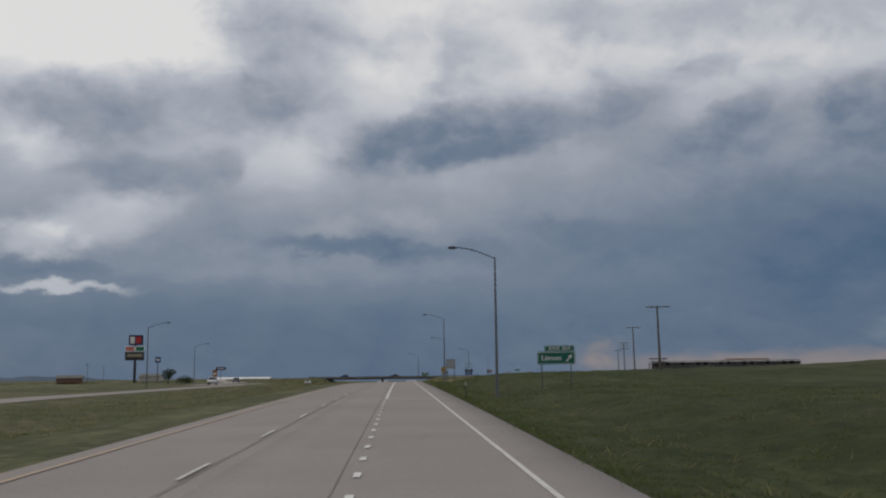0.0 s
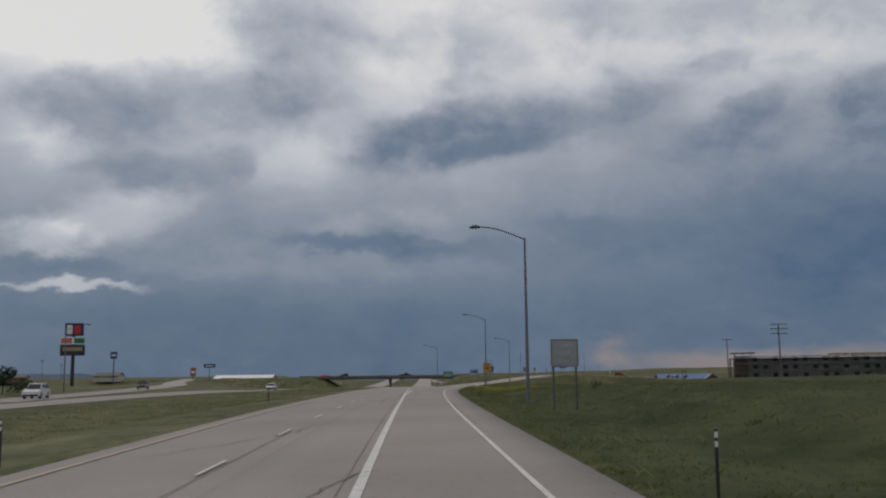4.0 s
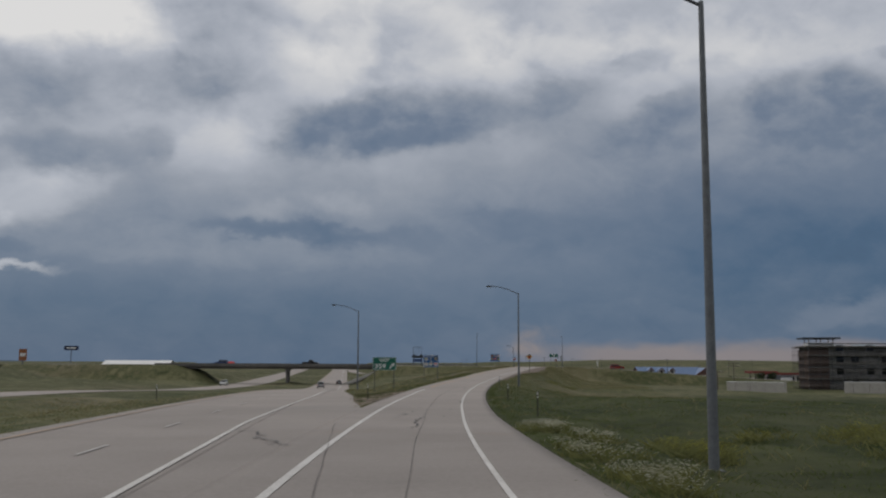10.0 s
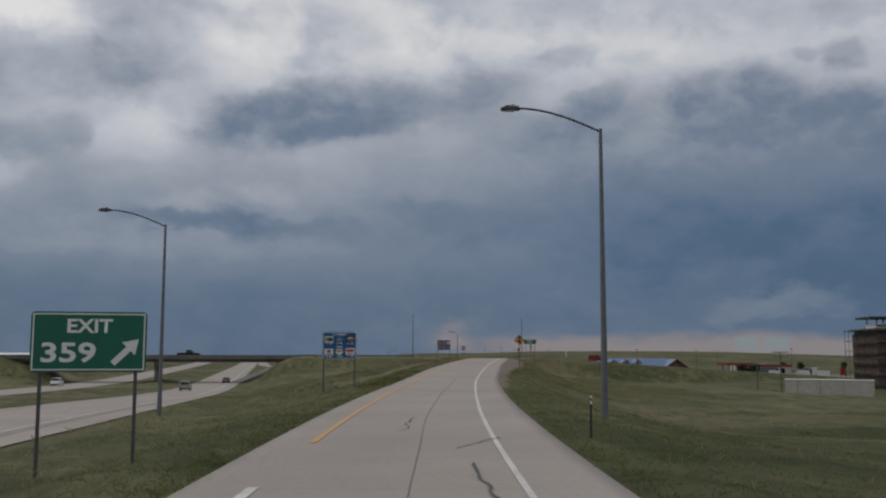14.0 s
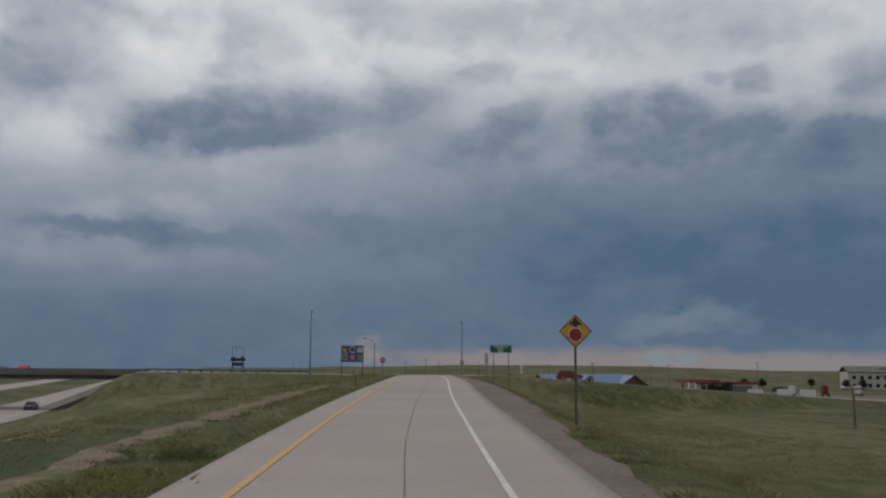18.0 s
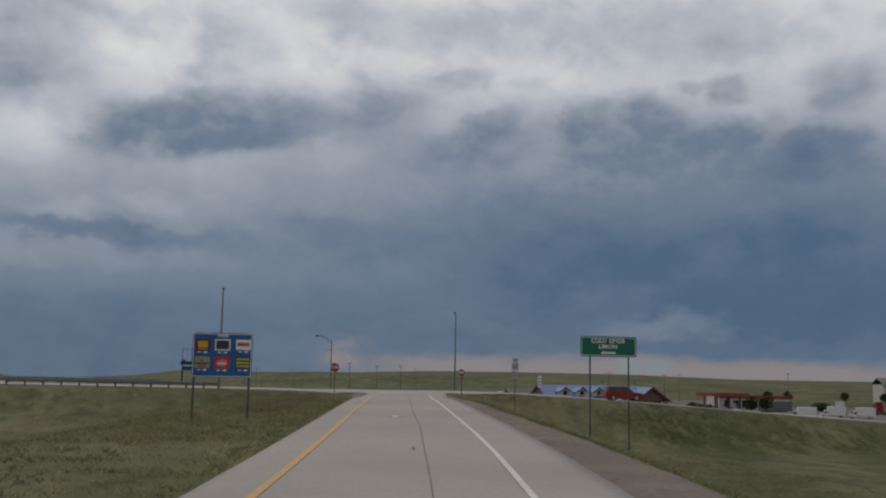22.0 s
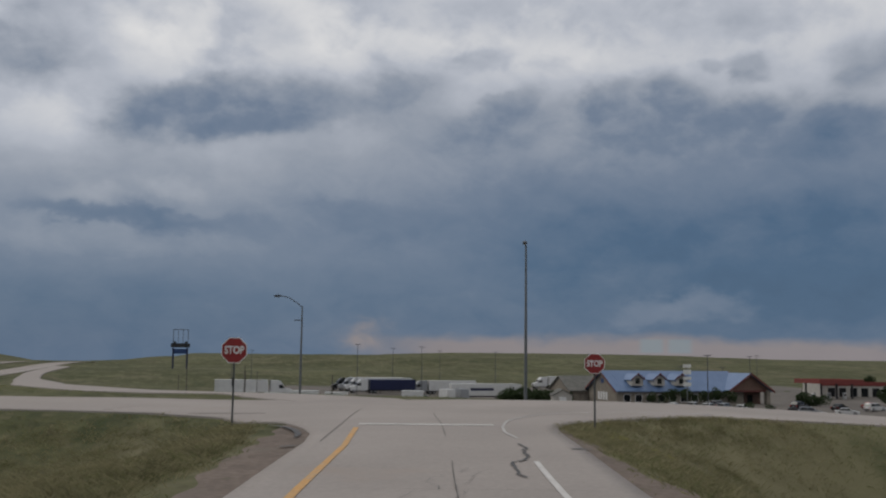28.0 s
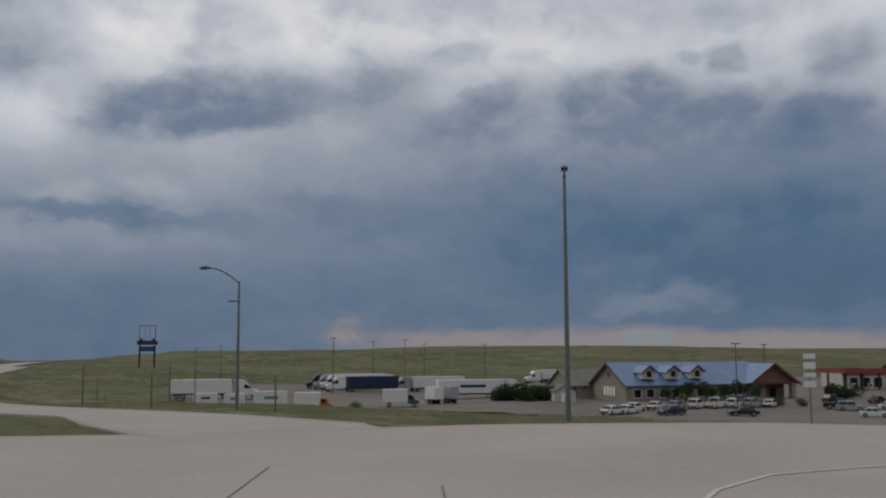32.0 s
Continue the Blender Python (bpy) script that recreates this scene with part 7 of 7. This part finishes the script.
M_trail = mat("dry_trail", (0.205, 0.162, 0.122), (0.155, 0.124, 0.092), 0.35, 0.95, fine=(4.0, 0.25), bump=0.03, world_space=True, spots=((0.9, 0.46, 0.60, (0.105, 0.100, 0.052)), (3.0, 0.55, 0.66, (0.085, 0.085, 0.04))))

tagged(strip("dirt_shoulder", RAMP, (398, 572.5), lambda s: off_RE(s) - 0.1, lambda s: off_RE(s) + dirt_width(s) + 0.2 * np.sin(s * 0.5) + 0.15 * np.sin(s * 1.3), 0.035, M_dirt, 8, sink=(0.0, 0.14)),
       "strip of bare brown earth along the ramp's edge", "dirt", kind="structure")
tagged(strip("dirt_shoulder_left", RAMP, (544, 573.5), lambda s: off_LE(s) - np.interp(s, (544, 550, 555, 560, 568, 572, 573.5), (0.2, 0.6, 1.0, 1.6, 1.75, 0.9, 0.2)) + 0.15 * np.sin(s * 2.1), lambda s: off_LE(s) + 0.1, 0.03, M_dirt, 8, sink=(0.12, 0.0)), "bare earth at the corner of the ramp", "dirt", kind="structure")
def trail_mid(s):
    return np.interp(s, (405, 420, 430, 445, 455, 465, 476, 500), (-7.9, -7.7, -7.3, -7.5, -7.4, -7.7, -7.4, -7.4)) + 0.15 * np.sin(s * 0.37)


def trail_half(s):
    return np.interp(s, (405, 425, 440, 470, 490), (0.35, 0.6, 1.0, 1.05, 0.15)) * (1 + 0.22 * np.sin(s * 0.83) + 0.12 * np.sin(s * 2.1))


tagged(strip("dirt_trail", RAMP, (405, 490), lambda s: trail_mid(s) - trail_half(s), lambda s: trail_mid(s) + trail_half(s + 1.3), 0.03, M_trail, 8, sink=(0.14, 0.14)), "dry earth track worn through the grass", "dirt", kind="structure")
for s0, s1, o0, w0 in ((436, 446, -11.5, 0.5), (452, 470, -13.0, 0.7), (470, 482, -11.4, 0.4), (484, 500, -14.5, 0.8), (505, 520, -9.5, 0.5), (510, 530, -12.5, 0.6), (528, 545, -7.2, 0.35)):
    tagged(strip("bare_patch", RAMP, (s0, s1), lambda s: o0 - w0 * np.sin(np.pi * np.clip((s - s0) / (s1 - s0), 0, 1)) * (1 + 0.4 * np.sin(s * 1.7)), lambda s: o0 + w0 * np.sin(np.pi * np.clip((s - s0) / (s1 - s0), 0, 1)) * (1 + 0.4 * np.sin(s * 1.1)), 0.03, M_trail, 6, sink=(0.12, 0.12)), "patch of dry bare earth in the grass", "dirt", kind="structure")
tagged(strip("gore_soil", RAMP, (316, 350), lambda s: np.interp(s, (316, 322, 330, 342, 350), (-4.6, -5.6, -7.2, -6.6, -4.6)) + 0.35 * np.sin(s * 1.9) + 0.25 * np.sin(s * 4.3), lambda s: -4.25 + 0.15 * np.sin(s * 1.3), 0.05, M_gore, 10, sink=(0.16, 0.0)), "patchy bare soil in the gore", "dirt", kind="structure")

# ---- grass and weeds ----
M_blade = mat("grass_blades", (0.135, 0.150, 0.066), (0.190, 0.185, 0.095), 0.25, 0.9, fine=(2.0, 0.3), world_space=True, spots=((0.12, 0.58, 0.74, (0.16, 0.14, 0.075)),))
M_dry = mat("dry_grass", (0.29, 0.26, 0.155), (0.21, 0.195, 0.11), 0.4, 0.9, fine=(2.0, 0.25), world_space=True)
M_weed = mat("weed_leaf", (0.19, 0.19, 0.065), (0.13, 0.14, 0.052), 0.8, 0.85, fine=(3.0, 0.25), world_space=True)
M_darkweed = mat("dark_weed", (0.11, 0.115, 0.055), (0.16, 0.145, 0.085), 0.8, 0.9, fine=(3.0, 0.25), world_space=True)
M_bloom = mat("yellow_bloom", (0.36, 0.34, 0.06), (0.27, 0.27, 0.05), 1.2, 0.8, fine=(3.0, 0.2), world_space=True)


def leafy(m, share=0.45):
    """Lets part of the light through thin blades and leaves."""
    nt = m.node_tree
    b = nt.nodes["Principled BSDF"]
    tr, mx = nt.nodes.new("ShaderNodeBsdfTranslucent"), nt.nodes.new("ShaderNodeMixShader")
    nt.links.new(b.inputs["Base Color"].links[0].from_socket, tr.inputs[0])
    mx.inputs[0].default_value = share
    nt.links.new(b.outputs[0], mx.inputs[1])
    nt.links.new(tr.outputs[0], mx.inputs[2])
    nt.links.new(mx.outputs[0], nt.nodes["Material Output"].inputs[0])


M_leafgreen = mat("weed_dark_green", (0.055, 0.080, 0.030), (0.085, 0.100, 0.040), 0.9, 0.85, fine=(3.0, 0.25), world_space=True)
M_straw = mat("straw_grass", (0.23, 0.20, 0.125), (0.16, 0.142, 0.09), 0.5, 0.9, fine=(2.0, 0.25), world_space=True)
lush(M_blade, (0.62, 0.74, 0.56))
lush(M_dry, (0.75, 0.8, 0.7))
for m in (M_blade, M_dry, M_weed, M_darkweed, M_bloom, M_leaf, M_leafgreen, M_straw):
    leafy(m)


def tufts(name, centres, hmin, hmax, blades, spread, wide, material, label, seed, category="grass", leaning=0.9):
    """Many small clumps of leaning blades, joined."""
    r = np.random.default_rng(seed)
    c = np.repeat(centres, blades, axis=0)
    n = len(c)
    base = c + r.normal(0, spread, (n, 2))
    z = height(base[:, 0], base[:, 1]) - 0.02
    h = r.uniform(hmin, hmax, n)
    a = r.uniform(0, 2 * np.pi, n)
    w = wide * r.uniform(0.6, 1.4, n)
    lean = r.normal(0, leaning, (n, 2)) * h[:, None]
    d = np.stack([np.cos(a), np.sin(a)], 1) * w[:, None]
    v = np.empty((n, 4, 3))
    v[:, 0, :2], v[:, 0, 2] = base - d, z
    v[:, 1, :2], v[:, 1, 2] = base + d, z
    v[:, 2, :2], v[:, 2, 2] = base + lean * 0.45 + d * 0.6, z + h * 0.6
    v[:, 3, :2], v[:, 3, 2] = base + lean, z + h
    k = np.arange(n) * 4
    faces = np.concatenate([np.stack([k, k + 1, k + 2], 1), np.stack([k, k + 2, k + 3], 1)]).tolist()
    return tagged(mesh_of(name, v.reshape(-1, 3), faces, material), label, category, kind="stuff")


def scatter(n, s0, s1, lo, hi, seed, bias=1.0):
    """Plan points beside the ramp, thicker near the road."""
    r = np.random.default_rng(seed)
    s, k = r.uniform(s0, s1, n), r.uniform(0, 1, n) ** bias
    lo = lo(s) if callable(lo) else lo
    hi = hi(s) if callable(hi) else hi
    x, y = on_ramp(s, lo + (hi - lo) * k)
    return np.stack([x, y], 1)


def off_roads(p, gap=0.15):
    keep = np.ones(len(p), bool)
    for line, half, _ in ROADS:
        d, _ = nearest(line, p[:, 0], p[:, 1])
        lim = 7.1 if line is CROSS_E or line is CROSS_W else (4.0 if line is RAMP else half)
        if line is FREEWAY:
            continue
        keep &= d > lim + gap
    s = np.interp(p[:, 1], FREEWAY[:, 1], fs)
    o = p[:, 0] - np.interp(p[:, 1], FREEWAY[:, 1], FREEWAY[:, 0])
    keep &= (o < -4.6 - gap) | (o > shoulder_edge(s) + gap)
    return p[keep]


def on_trail(p):
    """Whether plan points lie on the bare track left of the ramp."""
    x0, y0 = on_ramp(np.interp(p[:, 1], RAMP[:, 1], RAMP_S), 0.0)
    slant = np.interp(p[:, 1], (404, 490), (0.96, 0.97))
    off = (p[:, 0] - x0) * slant
    return (p[:, 1] > 404) & (p[:, 1] < 486) & (np.abs(off - trail_mid(np.interp(p[:, 1], RAMP[:, 1], RAMP_S))) < 0.7)


def on_corner_dirt(p):
    s = np.interp(p[:, 1], RAMP[:, 1], RAMP_S) + 1.5
    x0, _ = on_ramp(s - 1.5, 0.0)
    off = (p[:, 0] - x0) * 0.97
    return (p[:, 1] > 541) & (p[:, 1] < 568.5) & (off > off_LE(s) - 1.8) & (off < 0)


def on_gore(p):
    """Whether plan points lie on the bare soil of the gore."""
    s = np.interp(p[:, 1], RAMP[:, 1], RAMP_S)
    x0, _ = on_ramp(s, 0.0)
    off = (p[:, 0] - x0) * 0.99
    return (p[:, 1] > 320) & (p[:, 1] < 348) & (off > np.interp(s, (320, 330, 342, 349), (-4.8, -7.0, -6.4, -4.6))) & (off < 0)


right = off_roads(scatter(24000, 5, 590, lambda s: off_RE(s) + (dirt_width(s) + 0.05), 30, 11, 1.6), 0.25)
left = off_roads(scatter(9000, 300, 590, lambda s: off_LE(s) - 0.2, -26, 12, 1.6))
far_side = np.random.default_rng(77).uniform((-20, 588), (95, 660), (6000, 2))
left = np.vstack([left, off_roads(far_side, 0.6)])
left = left[~on_trail(left) & ~on_corner_dirt(left) & ~on_gore(left)]
med = off_roads(scatter(7000, 10, 330, -14.5, -34, 13, 1.6))
tufts("grass_tufts", np.vstack([right, left, med]), 0.03, 0.12, 15, 0.55, 0.013, M_blade, "short green prairie grass beside the road", 1)
dry = off_roads(np.vstack([scatter(1800, 5, 590, lambda s: off_RE(s) + (dirt_width(s) + 0.05), 26, 21, 1.4), scatter(1400, 305, 590, lambda s: off_LE(s) - 0.4, -22, 22, 1.4), scatter(900, 10, 330, -14.6, -30, 23, 1.5)]))
dry = dry[~on_trail(dry) & ~on_corner_dirt(dry) & ~on_gore(dry)]
tufts("dry_grass_tufts", dry, 0.10, 0.28, 7, 0.2, 0.022, M_dry, "straw-coloured dry grass tufts", 2)
corner = np.vstack([scatter(1500, 546, 576, lambda s: off_LE(s) - 1.3, -15, 71, 1.3), scatter(1500, 556, 581, lambda s: off_RE(s) + dirt_width(s) + 0.1, 17, 72, 1.3)])
corner = off_roads(corner[~on_corner_dirt(corner)], 0.1)
prairie = off_roads(np.vstack([scatter(5200, 455, 584, lambda s: off_RE(s) + (dirt_width(s) + 0.15), 30, 81, 1.3), scatter(4200, 440, 575, -10.5, -34, 82, 1.3), scatter(1200, 500, 566, lambda s: off_LE(s) - 1.0, -10, 83, 1.0)]), 0.3)
prairie = prairie[~on_corner_dirt(prairie)]
tufts("prairie_grass", prairie[::2], 0.05, 0.22, 16, 0.34, 0.010, M_dry, "pale seeding prairie grass in loose clumps", 13)
tufts("prairie_greens", prairie[1::2], 0.05, 0.20, 16, 0.34, 0.011, M_blade, "olive prairie grass in loose clumps", 14)
tufts("corner_grass", corner[:len(corner) * 2 // 3], 0.03, 0.15, 24, 0.20, 0.008, M_blade, "taller ragged grass on the junction's corners", 11)
tufts("corner_dry_grass", corner, 0.05, 0.20, 20, 0.24, 0.005, M_dry, "dry stalks in the grass of the junction's corners", 12)
rank = scatter(34, 555, 571, lambda s: off_LE(s) - 1.75, lambda s: off_LE(s) - 2.9, 76)
tufts("corner_weeds", rank, 0.05, 0.22, 40, 0.16, 0.010, M_darkweed, "dark ragged weeds along the corner's bare earth", 77, "weeds")
tufts("corner_straw", scatter(150, 550, 572, lambda s: off_LE(s) - 1.6, lambda s: off_LE(s) - 5.5, 78), 0.06, 0.26, 40, 0.22, 0.004, M_dry, "tall dry grass on the junction's corner", 79)
edge = off_roads(np.vstack([scatter(2200, 5, 400, lambda s: off_RE(s) + 0.1, lambda s: off_RE(s) + 0.8, 31), scatter(1800, 308, 570, lambda s: off_LE(s) - 0.1, lambda s: off_LE(s) - 0.9, 32)]), -0.2)
edge = edge[~on_corner_dirt(edge) & ~on_gore(edge)]
tufts("verge_tufts", edge, 0.04, 0.13, 6, 0.12, 0.022, M_blade, "ragged grass along the pavement's edge", 3)
# flowering weeds by the exit speed sign, and rank weeds on the left bank
def clumped(p, n, spread, seed):
    """Keeps the points near a few random ones, so that they stand in patches."""
    r = np.random.default_rng(seed)
    c = p[r.integers(0, len(p), n)]
    d = np.min(np.hypot(p[:, None, 0] - c[None, :, 0], p[:, None, 1] - c[None, :, 1]), axis=1)
    return p[d < spread * r.uniform(0.4, 1.3, len(p))]


def blooms(name, pts, per, spread, lo, hi, size, material, label, seed):
    """Small four-petalled flower heads, joined."""
    r = np.random.default_rng(seed)
    q = np.repeat(pts, per, axis=0) + r.normal(0, spread, (len(pts) * per, 2))
    z = height(q[:, 0], q[:, 1]) + r.uniform(lo, hi, len(q))
    v = np.empty((len(q), 4, 3))
    for k, (ox, oy, oz) in enumerate(((-1, 0, 0), (0, -1, 0.3), (1, 0, 0), (0, 1, -0.3))):
        sz = r.uniform(size * 0.6, size * 1.3, len(q))
        v[:, k] = np.column_stack([q[:, 0] + ox * sz, q[:, 1] + oy * sz, z + oz * sz])
    k = np.arange(len(q)) * 4
    tagged(mesh_of(name, v.reshape(-1, 3), np.stack([k, k + 1, k + 2, k + 3], 1).tolist(), material), label, "flowers", kind="stuff")


yw = np.vstack([clumped(scatter(2000, 238, 266, lambda s: off_RE(s) + 2.6, 15.0, 41, 0.9), 22, 1.5, 44), clumped(scatter(1000, 262, 294, 7.4, 16, 42, 1.0), 16, 1.2, 45), clumped(scatter(300, 222, 240, 5.2, 12, 43), 7, 0.8, 46)])
tufts("weed_stems", yw, 0.10, 0.42, 20, 0.26, 0.024, M_weed, "leafy green weeds in rank clumps", 4, "weeds")
r9 = np.random.default_rng(5)
blooms("yellow_blooms", yw[r9.uniform(0, 1, len(yw)) < 0.6], 16, 0.28, 0.18, 0.48, 0.032, M_bloom, "small yellow flower heads over the weeds", 6)
blooms("corner_blooms", clumped(scatter(60, 568, 577, 6.2, 8.0, 73), 6, 0.5, 74), 14, 0.14, 0.1, 0.28, 0.022, M_bloom, "small yellow flowers by the stop sign", 75)
M_whitebloom = mat("white_bloom", (0.66, 0.64, 0.54), (0.52, 0.52, 0.42), 1.5, 0.8)
leafy(M_whitebloom, 0.3)
wf = clumped(scatter(800, 274, 296, lambda s: off_RE(s) + 0.3, lambda s: np.interp(s, (274, 285, 296), (5.8, 7.2, 5.2)), 47, 1.0), 22, 0.6, 48)
tufts("flower_stems", wf, 0.10, 0.34, 9, 0.16, 0.02, M_weed, "thin green stems of wild flowers", 7, "weeds")
blooms("white_blooms", wf, 12, 0.18, 0.14, 0.38, 0.03, M_whitebloom, "small white wild flowers in loose patches", 8)
gb = np.vstack([clumped(scatter(260, 432, 446, 9.5, 14.5, 49), 9, 1.0, 50), clumped(scatter(420, 398, 436, lambda s: off_LE(s) - 0.3, lambda s: off_LE(s) - 2.0, 55), 16, 0.8, 56)])
tufts("yellowish_weeds", gb, 0.06, 0.26, 26, 0.26, 0.022, M_weed, "yellow-green weeds in low mounds", 9, "weeds")
gw = clumped(scatter(420, 398, 434, lambda s: off_LE(s) - 0.3, lambda s: off_LE(s) - 1.9, 91), 13, 0.7, 92)
tufts("dark_green_weeds", gw, 0.05, 0.26, 34, 0.26, 0.011, M_leafgreen, "dark green leafy weeds crowding the ramp's edge", 93, "weeds")
mound = np.vstack([clumped(scatter(500, 240, 292, 6.5, 15, 94), 12, 0.55, 95), clumped(scatter(300, 300, 400, 8, 24, 96), 8, 0.7, 97), clumped(scatter(260, 40, 230, 7, 24, 98), 9, 0.7, 99)])
tufts("weed_mounds", mound, 0.05, 0.26, 40, 0.24, 0.012, M_leafgreen, "dark rounded weed mounds standing out of the grass", 100, "weeds")
ditch = clumped(scatter(900, 519, 550, lambda s: np.interp(s, (519, 550), (-6.2, -6.6)), lambda s: np.interp(s, (519, 535, 550), (-8.0, -9.0, -8.2)), 101), 34, 0.7, 102)
tufts("ditch_grass", ditch, 0.10, 0.38, 26, 0.22, 0.008, M_straw, "tall dry grass along the ditch beside the ramp", 103)
# added dark tufts imitate the shadow under the dry grass
tufts("ditch_shade_tufts", ditch[::3] + np.array((0.35, -0.4)), 0.06, 0.22, 26, 0.2, 0.02, M_darkweed, "dark tufts standing in for the shade below the dry ditch grass", 104, "weeds")
gt = off_roads(scatter(170, 316, 352, -4.4, lambda s: np.interp(s, (316, 326, 338, 352), (-5.6, -8.0, -8.2, -5.4)), 105), 0.35)
tufts("gore_tufts", gt, 0.04, 0.15, 70, 0.10, 0.011, M_leafgreen, "round grass tufts spread over the bare soil of the gore", 107, leaning=0.5)
tufts("gore_dry_tufts", gt[::2], 0.05, 0.17, 26, 0.14, 0.008, M_straw, "dry stalks among the gore's tufts", 108, leaning=0.5)
tn = clumped(scatter(900, 425, 545, lambda s: off_RE(s) + dirt_width(s) - 0.1, lambda s: off_RE(s) + dirt_width(s) + 0.7, 57), 70, 0.5, 58)
tn = np.vstack([tn, clumped(scatter(700, 420, 510, -7.3, -6.0, 59), 40, 0.6, 60), clumped(scatter(500, 420, 520, -10.2, -13, 61), 30, 0.8, 62), clumped(scatter(400, 318, 350, -4.8, -9, 63), 26, 0.6, 64)])
tn = off_roads(tn, 0.2)
tufts("edge_clumps", tn, 0.04, 0.13, 16, 0.13, 0.02, M_darkweed, "dark ragged grass clumps along the bare earth", 10)
bank = off_roads(np.vstack([scatter(500, 400, 560, -6, -15, 51), scatter(260, 318, 345, -4.6, -9, 52), scatter(300, 470, 560, lambda s: off_RE(s) + 3, 12, 53), scatter(120, 480, 530, -7, -11, 54)]))
bank = bank[~on_trail(bank) & ~on_corner_dirt(bank)]
tufts("rank_weeds", bank, 0.06, 0.18, 14, 0.26, 0.022, M_darkweed, "dark rank weeds on the bank", 6, "weeds")


# ---- trees and bushes ----
def leaf_mass(name, blobs, per, size, material, parent, seed, label=""):
    """A crown of many small leaf cards spread through overlapping clumps."""
    r = np.random.default_rng(seed)
    vs, fs2 = [], []
    for bx, by, bz, rad, flat in blobs:
        n = int(per * rad * rad)
        d = r.normal(0, 1, (n, 3))
        d /= np.linalg.norm(d, axis=1)[:, None]
        p = d * (rad * r.uniform(0.45, 1.08, n) ** 0.6)[:, None] * (1, 1, flat) + (bx, by, bz)
        for q in p:
            u, v = r.normal(0, 1, 3), r.normal(0, 1, 3)
            u *= size / np.linalg.norm(u)
            v *= 0.6 * size / np.linalg.norm(v)
            k = len(vs)
            vs += [q - u, q + v, q + u, q - v]
            fs2.append((k, k + 1, k + 2, k + 3))
    ob = mesh_of(name, vs, fs2, material, parent)
    return tagged(ob, label)


def tree(x, y, h, label, seed, wide=1.0, z=None):
    z = H(x, y) if z is None else z
    t = thing("tree", (x, y, z), label, "tree", "trees")
    r = random.Random(seed)
    part("trunk", tube(B(), (0, 0, -0.2), (0.05 * h, 0, h * 0.55), 0.05 * h * 0.5, 0.02 * h, 8), M_bark, t)
    blobs = []
    for k in range(7):
        a = r.uniform(0, 6.28)
        ex, ey, ez = math.cos(a) * h * 0.24 * wide, math.sin(a) * h * 0.24 * wide, h * r.uniform(0.45, 0.82)
        part("limb", tube(B(), (0.02 * h, 0, h * 0.32), (ex, ey, ez), 0.018 * h, 0.008 * h, 6), M_bark, t)
        blobs.append((ex, ey, ez, h * r.uniform(0.14, 0.24), 0.9))
    blobs.append((0, 0, h * 0.85, h * 0.17, 0.9))
    leaf_mass("crown", blobs, 230 if h > 3 else 160, 0.03 * h + 0.04, M_leaf, t, seed)
    return t


def bush(x, y, r0, label, seed, z=None, group="bushes"):
    z = H(x, y) if z is None else z
    t = thing("bush", (x, y, z), label, "bush", group)
    r = random.Random(seed)
    for k in range(4):
        a = r.uniform(0, 6.28)
        part("stem", tube(B(), (0, 0, -0.1), (math.cos(a) * r0 * 0.5, math.sin(a) * r0 * 0.5, r0 * 0.9), 0.03, 0.015, 6), M_bark, t)
    leaf_mass("foliage", [(r.uniform(-0.6, 0.6) * r0, r.uniform(-0.6, 0.6) * r0, r0 * r.uniform(0.4, 0.8), r0 * r.uniform(0.45, 0.7), 0.8) for _ in range(5)], 90, 0.09 * r0 + 0.03, M_leaf, t, seed)
    return t


tree(-69, 256, 4.3, "small round-crowned tree by the western ramp", 1, 1.1)
bush(-63, 250, 2.0, "low dark bush beside the small tree", 2)
for k, (tx, ty, th) in enumerate(((146, 726, 4.2), (150.5, 726.5, 4.8), (154.0, 725.5, 5.0), (158.5, 726, 4.4), (161.6, 726.5, 5.2), (164.0, 725, 4.6), (147.5, 722, 3.2))):
    tree(tx, ty, th * 0.86, "leafy tree in front of the truck stop", 10 + k, 1.2, stop_z)
for k in range(9):
    bx, by = 117.5 + 1.5 * k + 0.4 * (k % 2), 744.5 - 0.9 * k
    bush(bx, by, 2.3 + 0.35 * (k % 3), "dark evergreen shrub in a dense hedge", 30 + k, stop_z - 0.1, "hedge shrubs")
for k, (bx, by, br) in enumerate(((161, 712, 1.6), (157, 712, 1.3), (166, 711, 1.5), (186, 727, 2.6), (190, 728, 2.4), (87, 739, 1.4), (237, 735, 2.8), (149, 713, 1.2))):
    bush(bx, by, br, "rounded shrub on the truck stop's verge", 60 + k, None)
for k, (tx, ty) in enumerate(((192.5, 708.6), (200, 712), (262, 800), (275, 805), (290, 790), (305, 785), (318, 790))):
    tree(tx, ty, 5.5, "dark tree at the far edge of the lot", 80 + k, 0.8)
bush(9.5, 190.0, 0.7, "low grey-green bush in the open grass", 90)
bush(0.7, 206.0, 0.35, "small pale bush at a post's foot", 91)
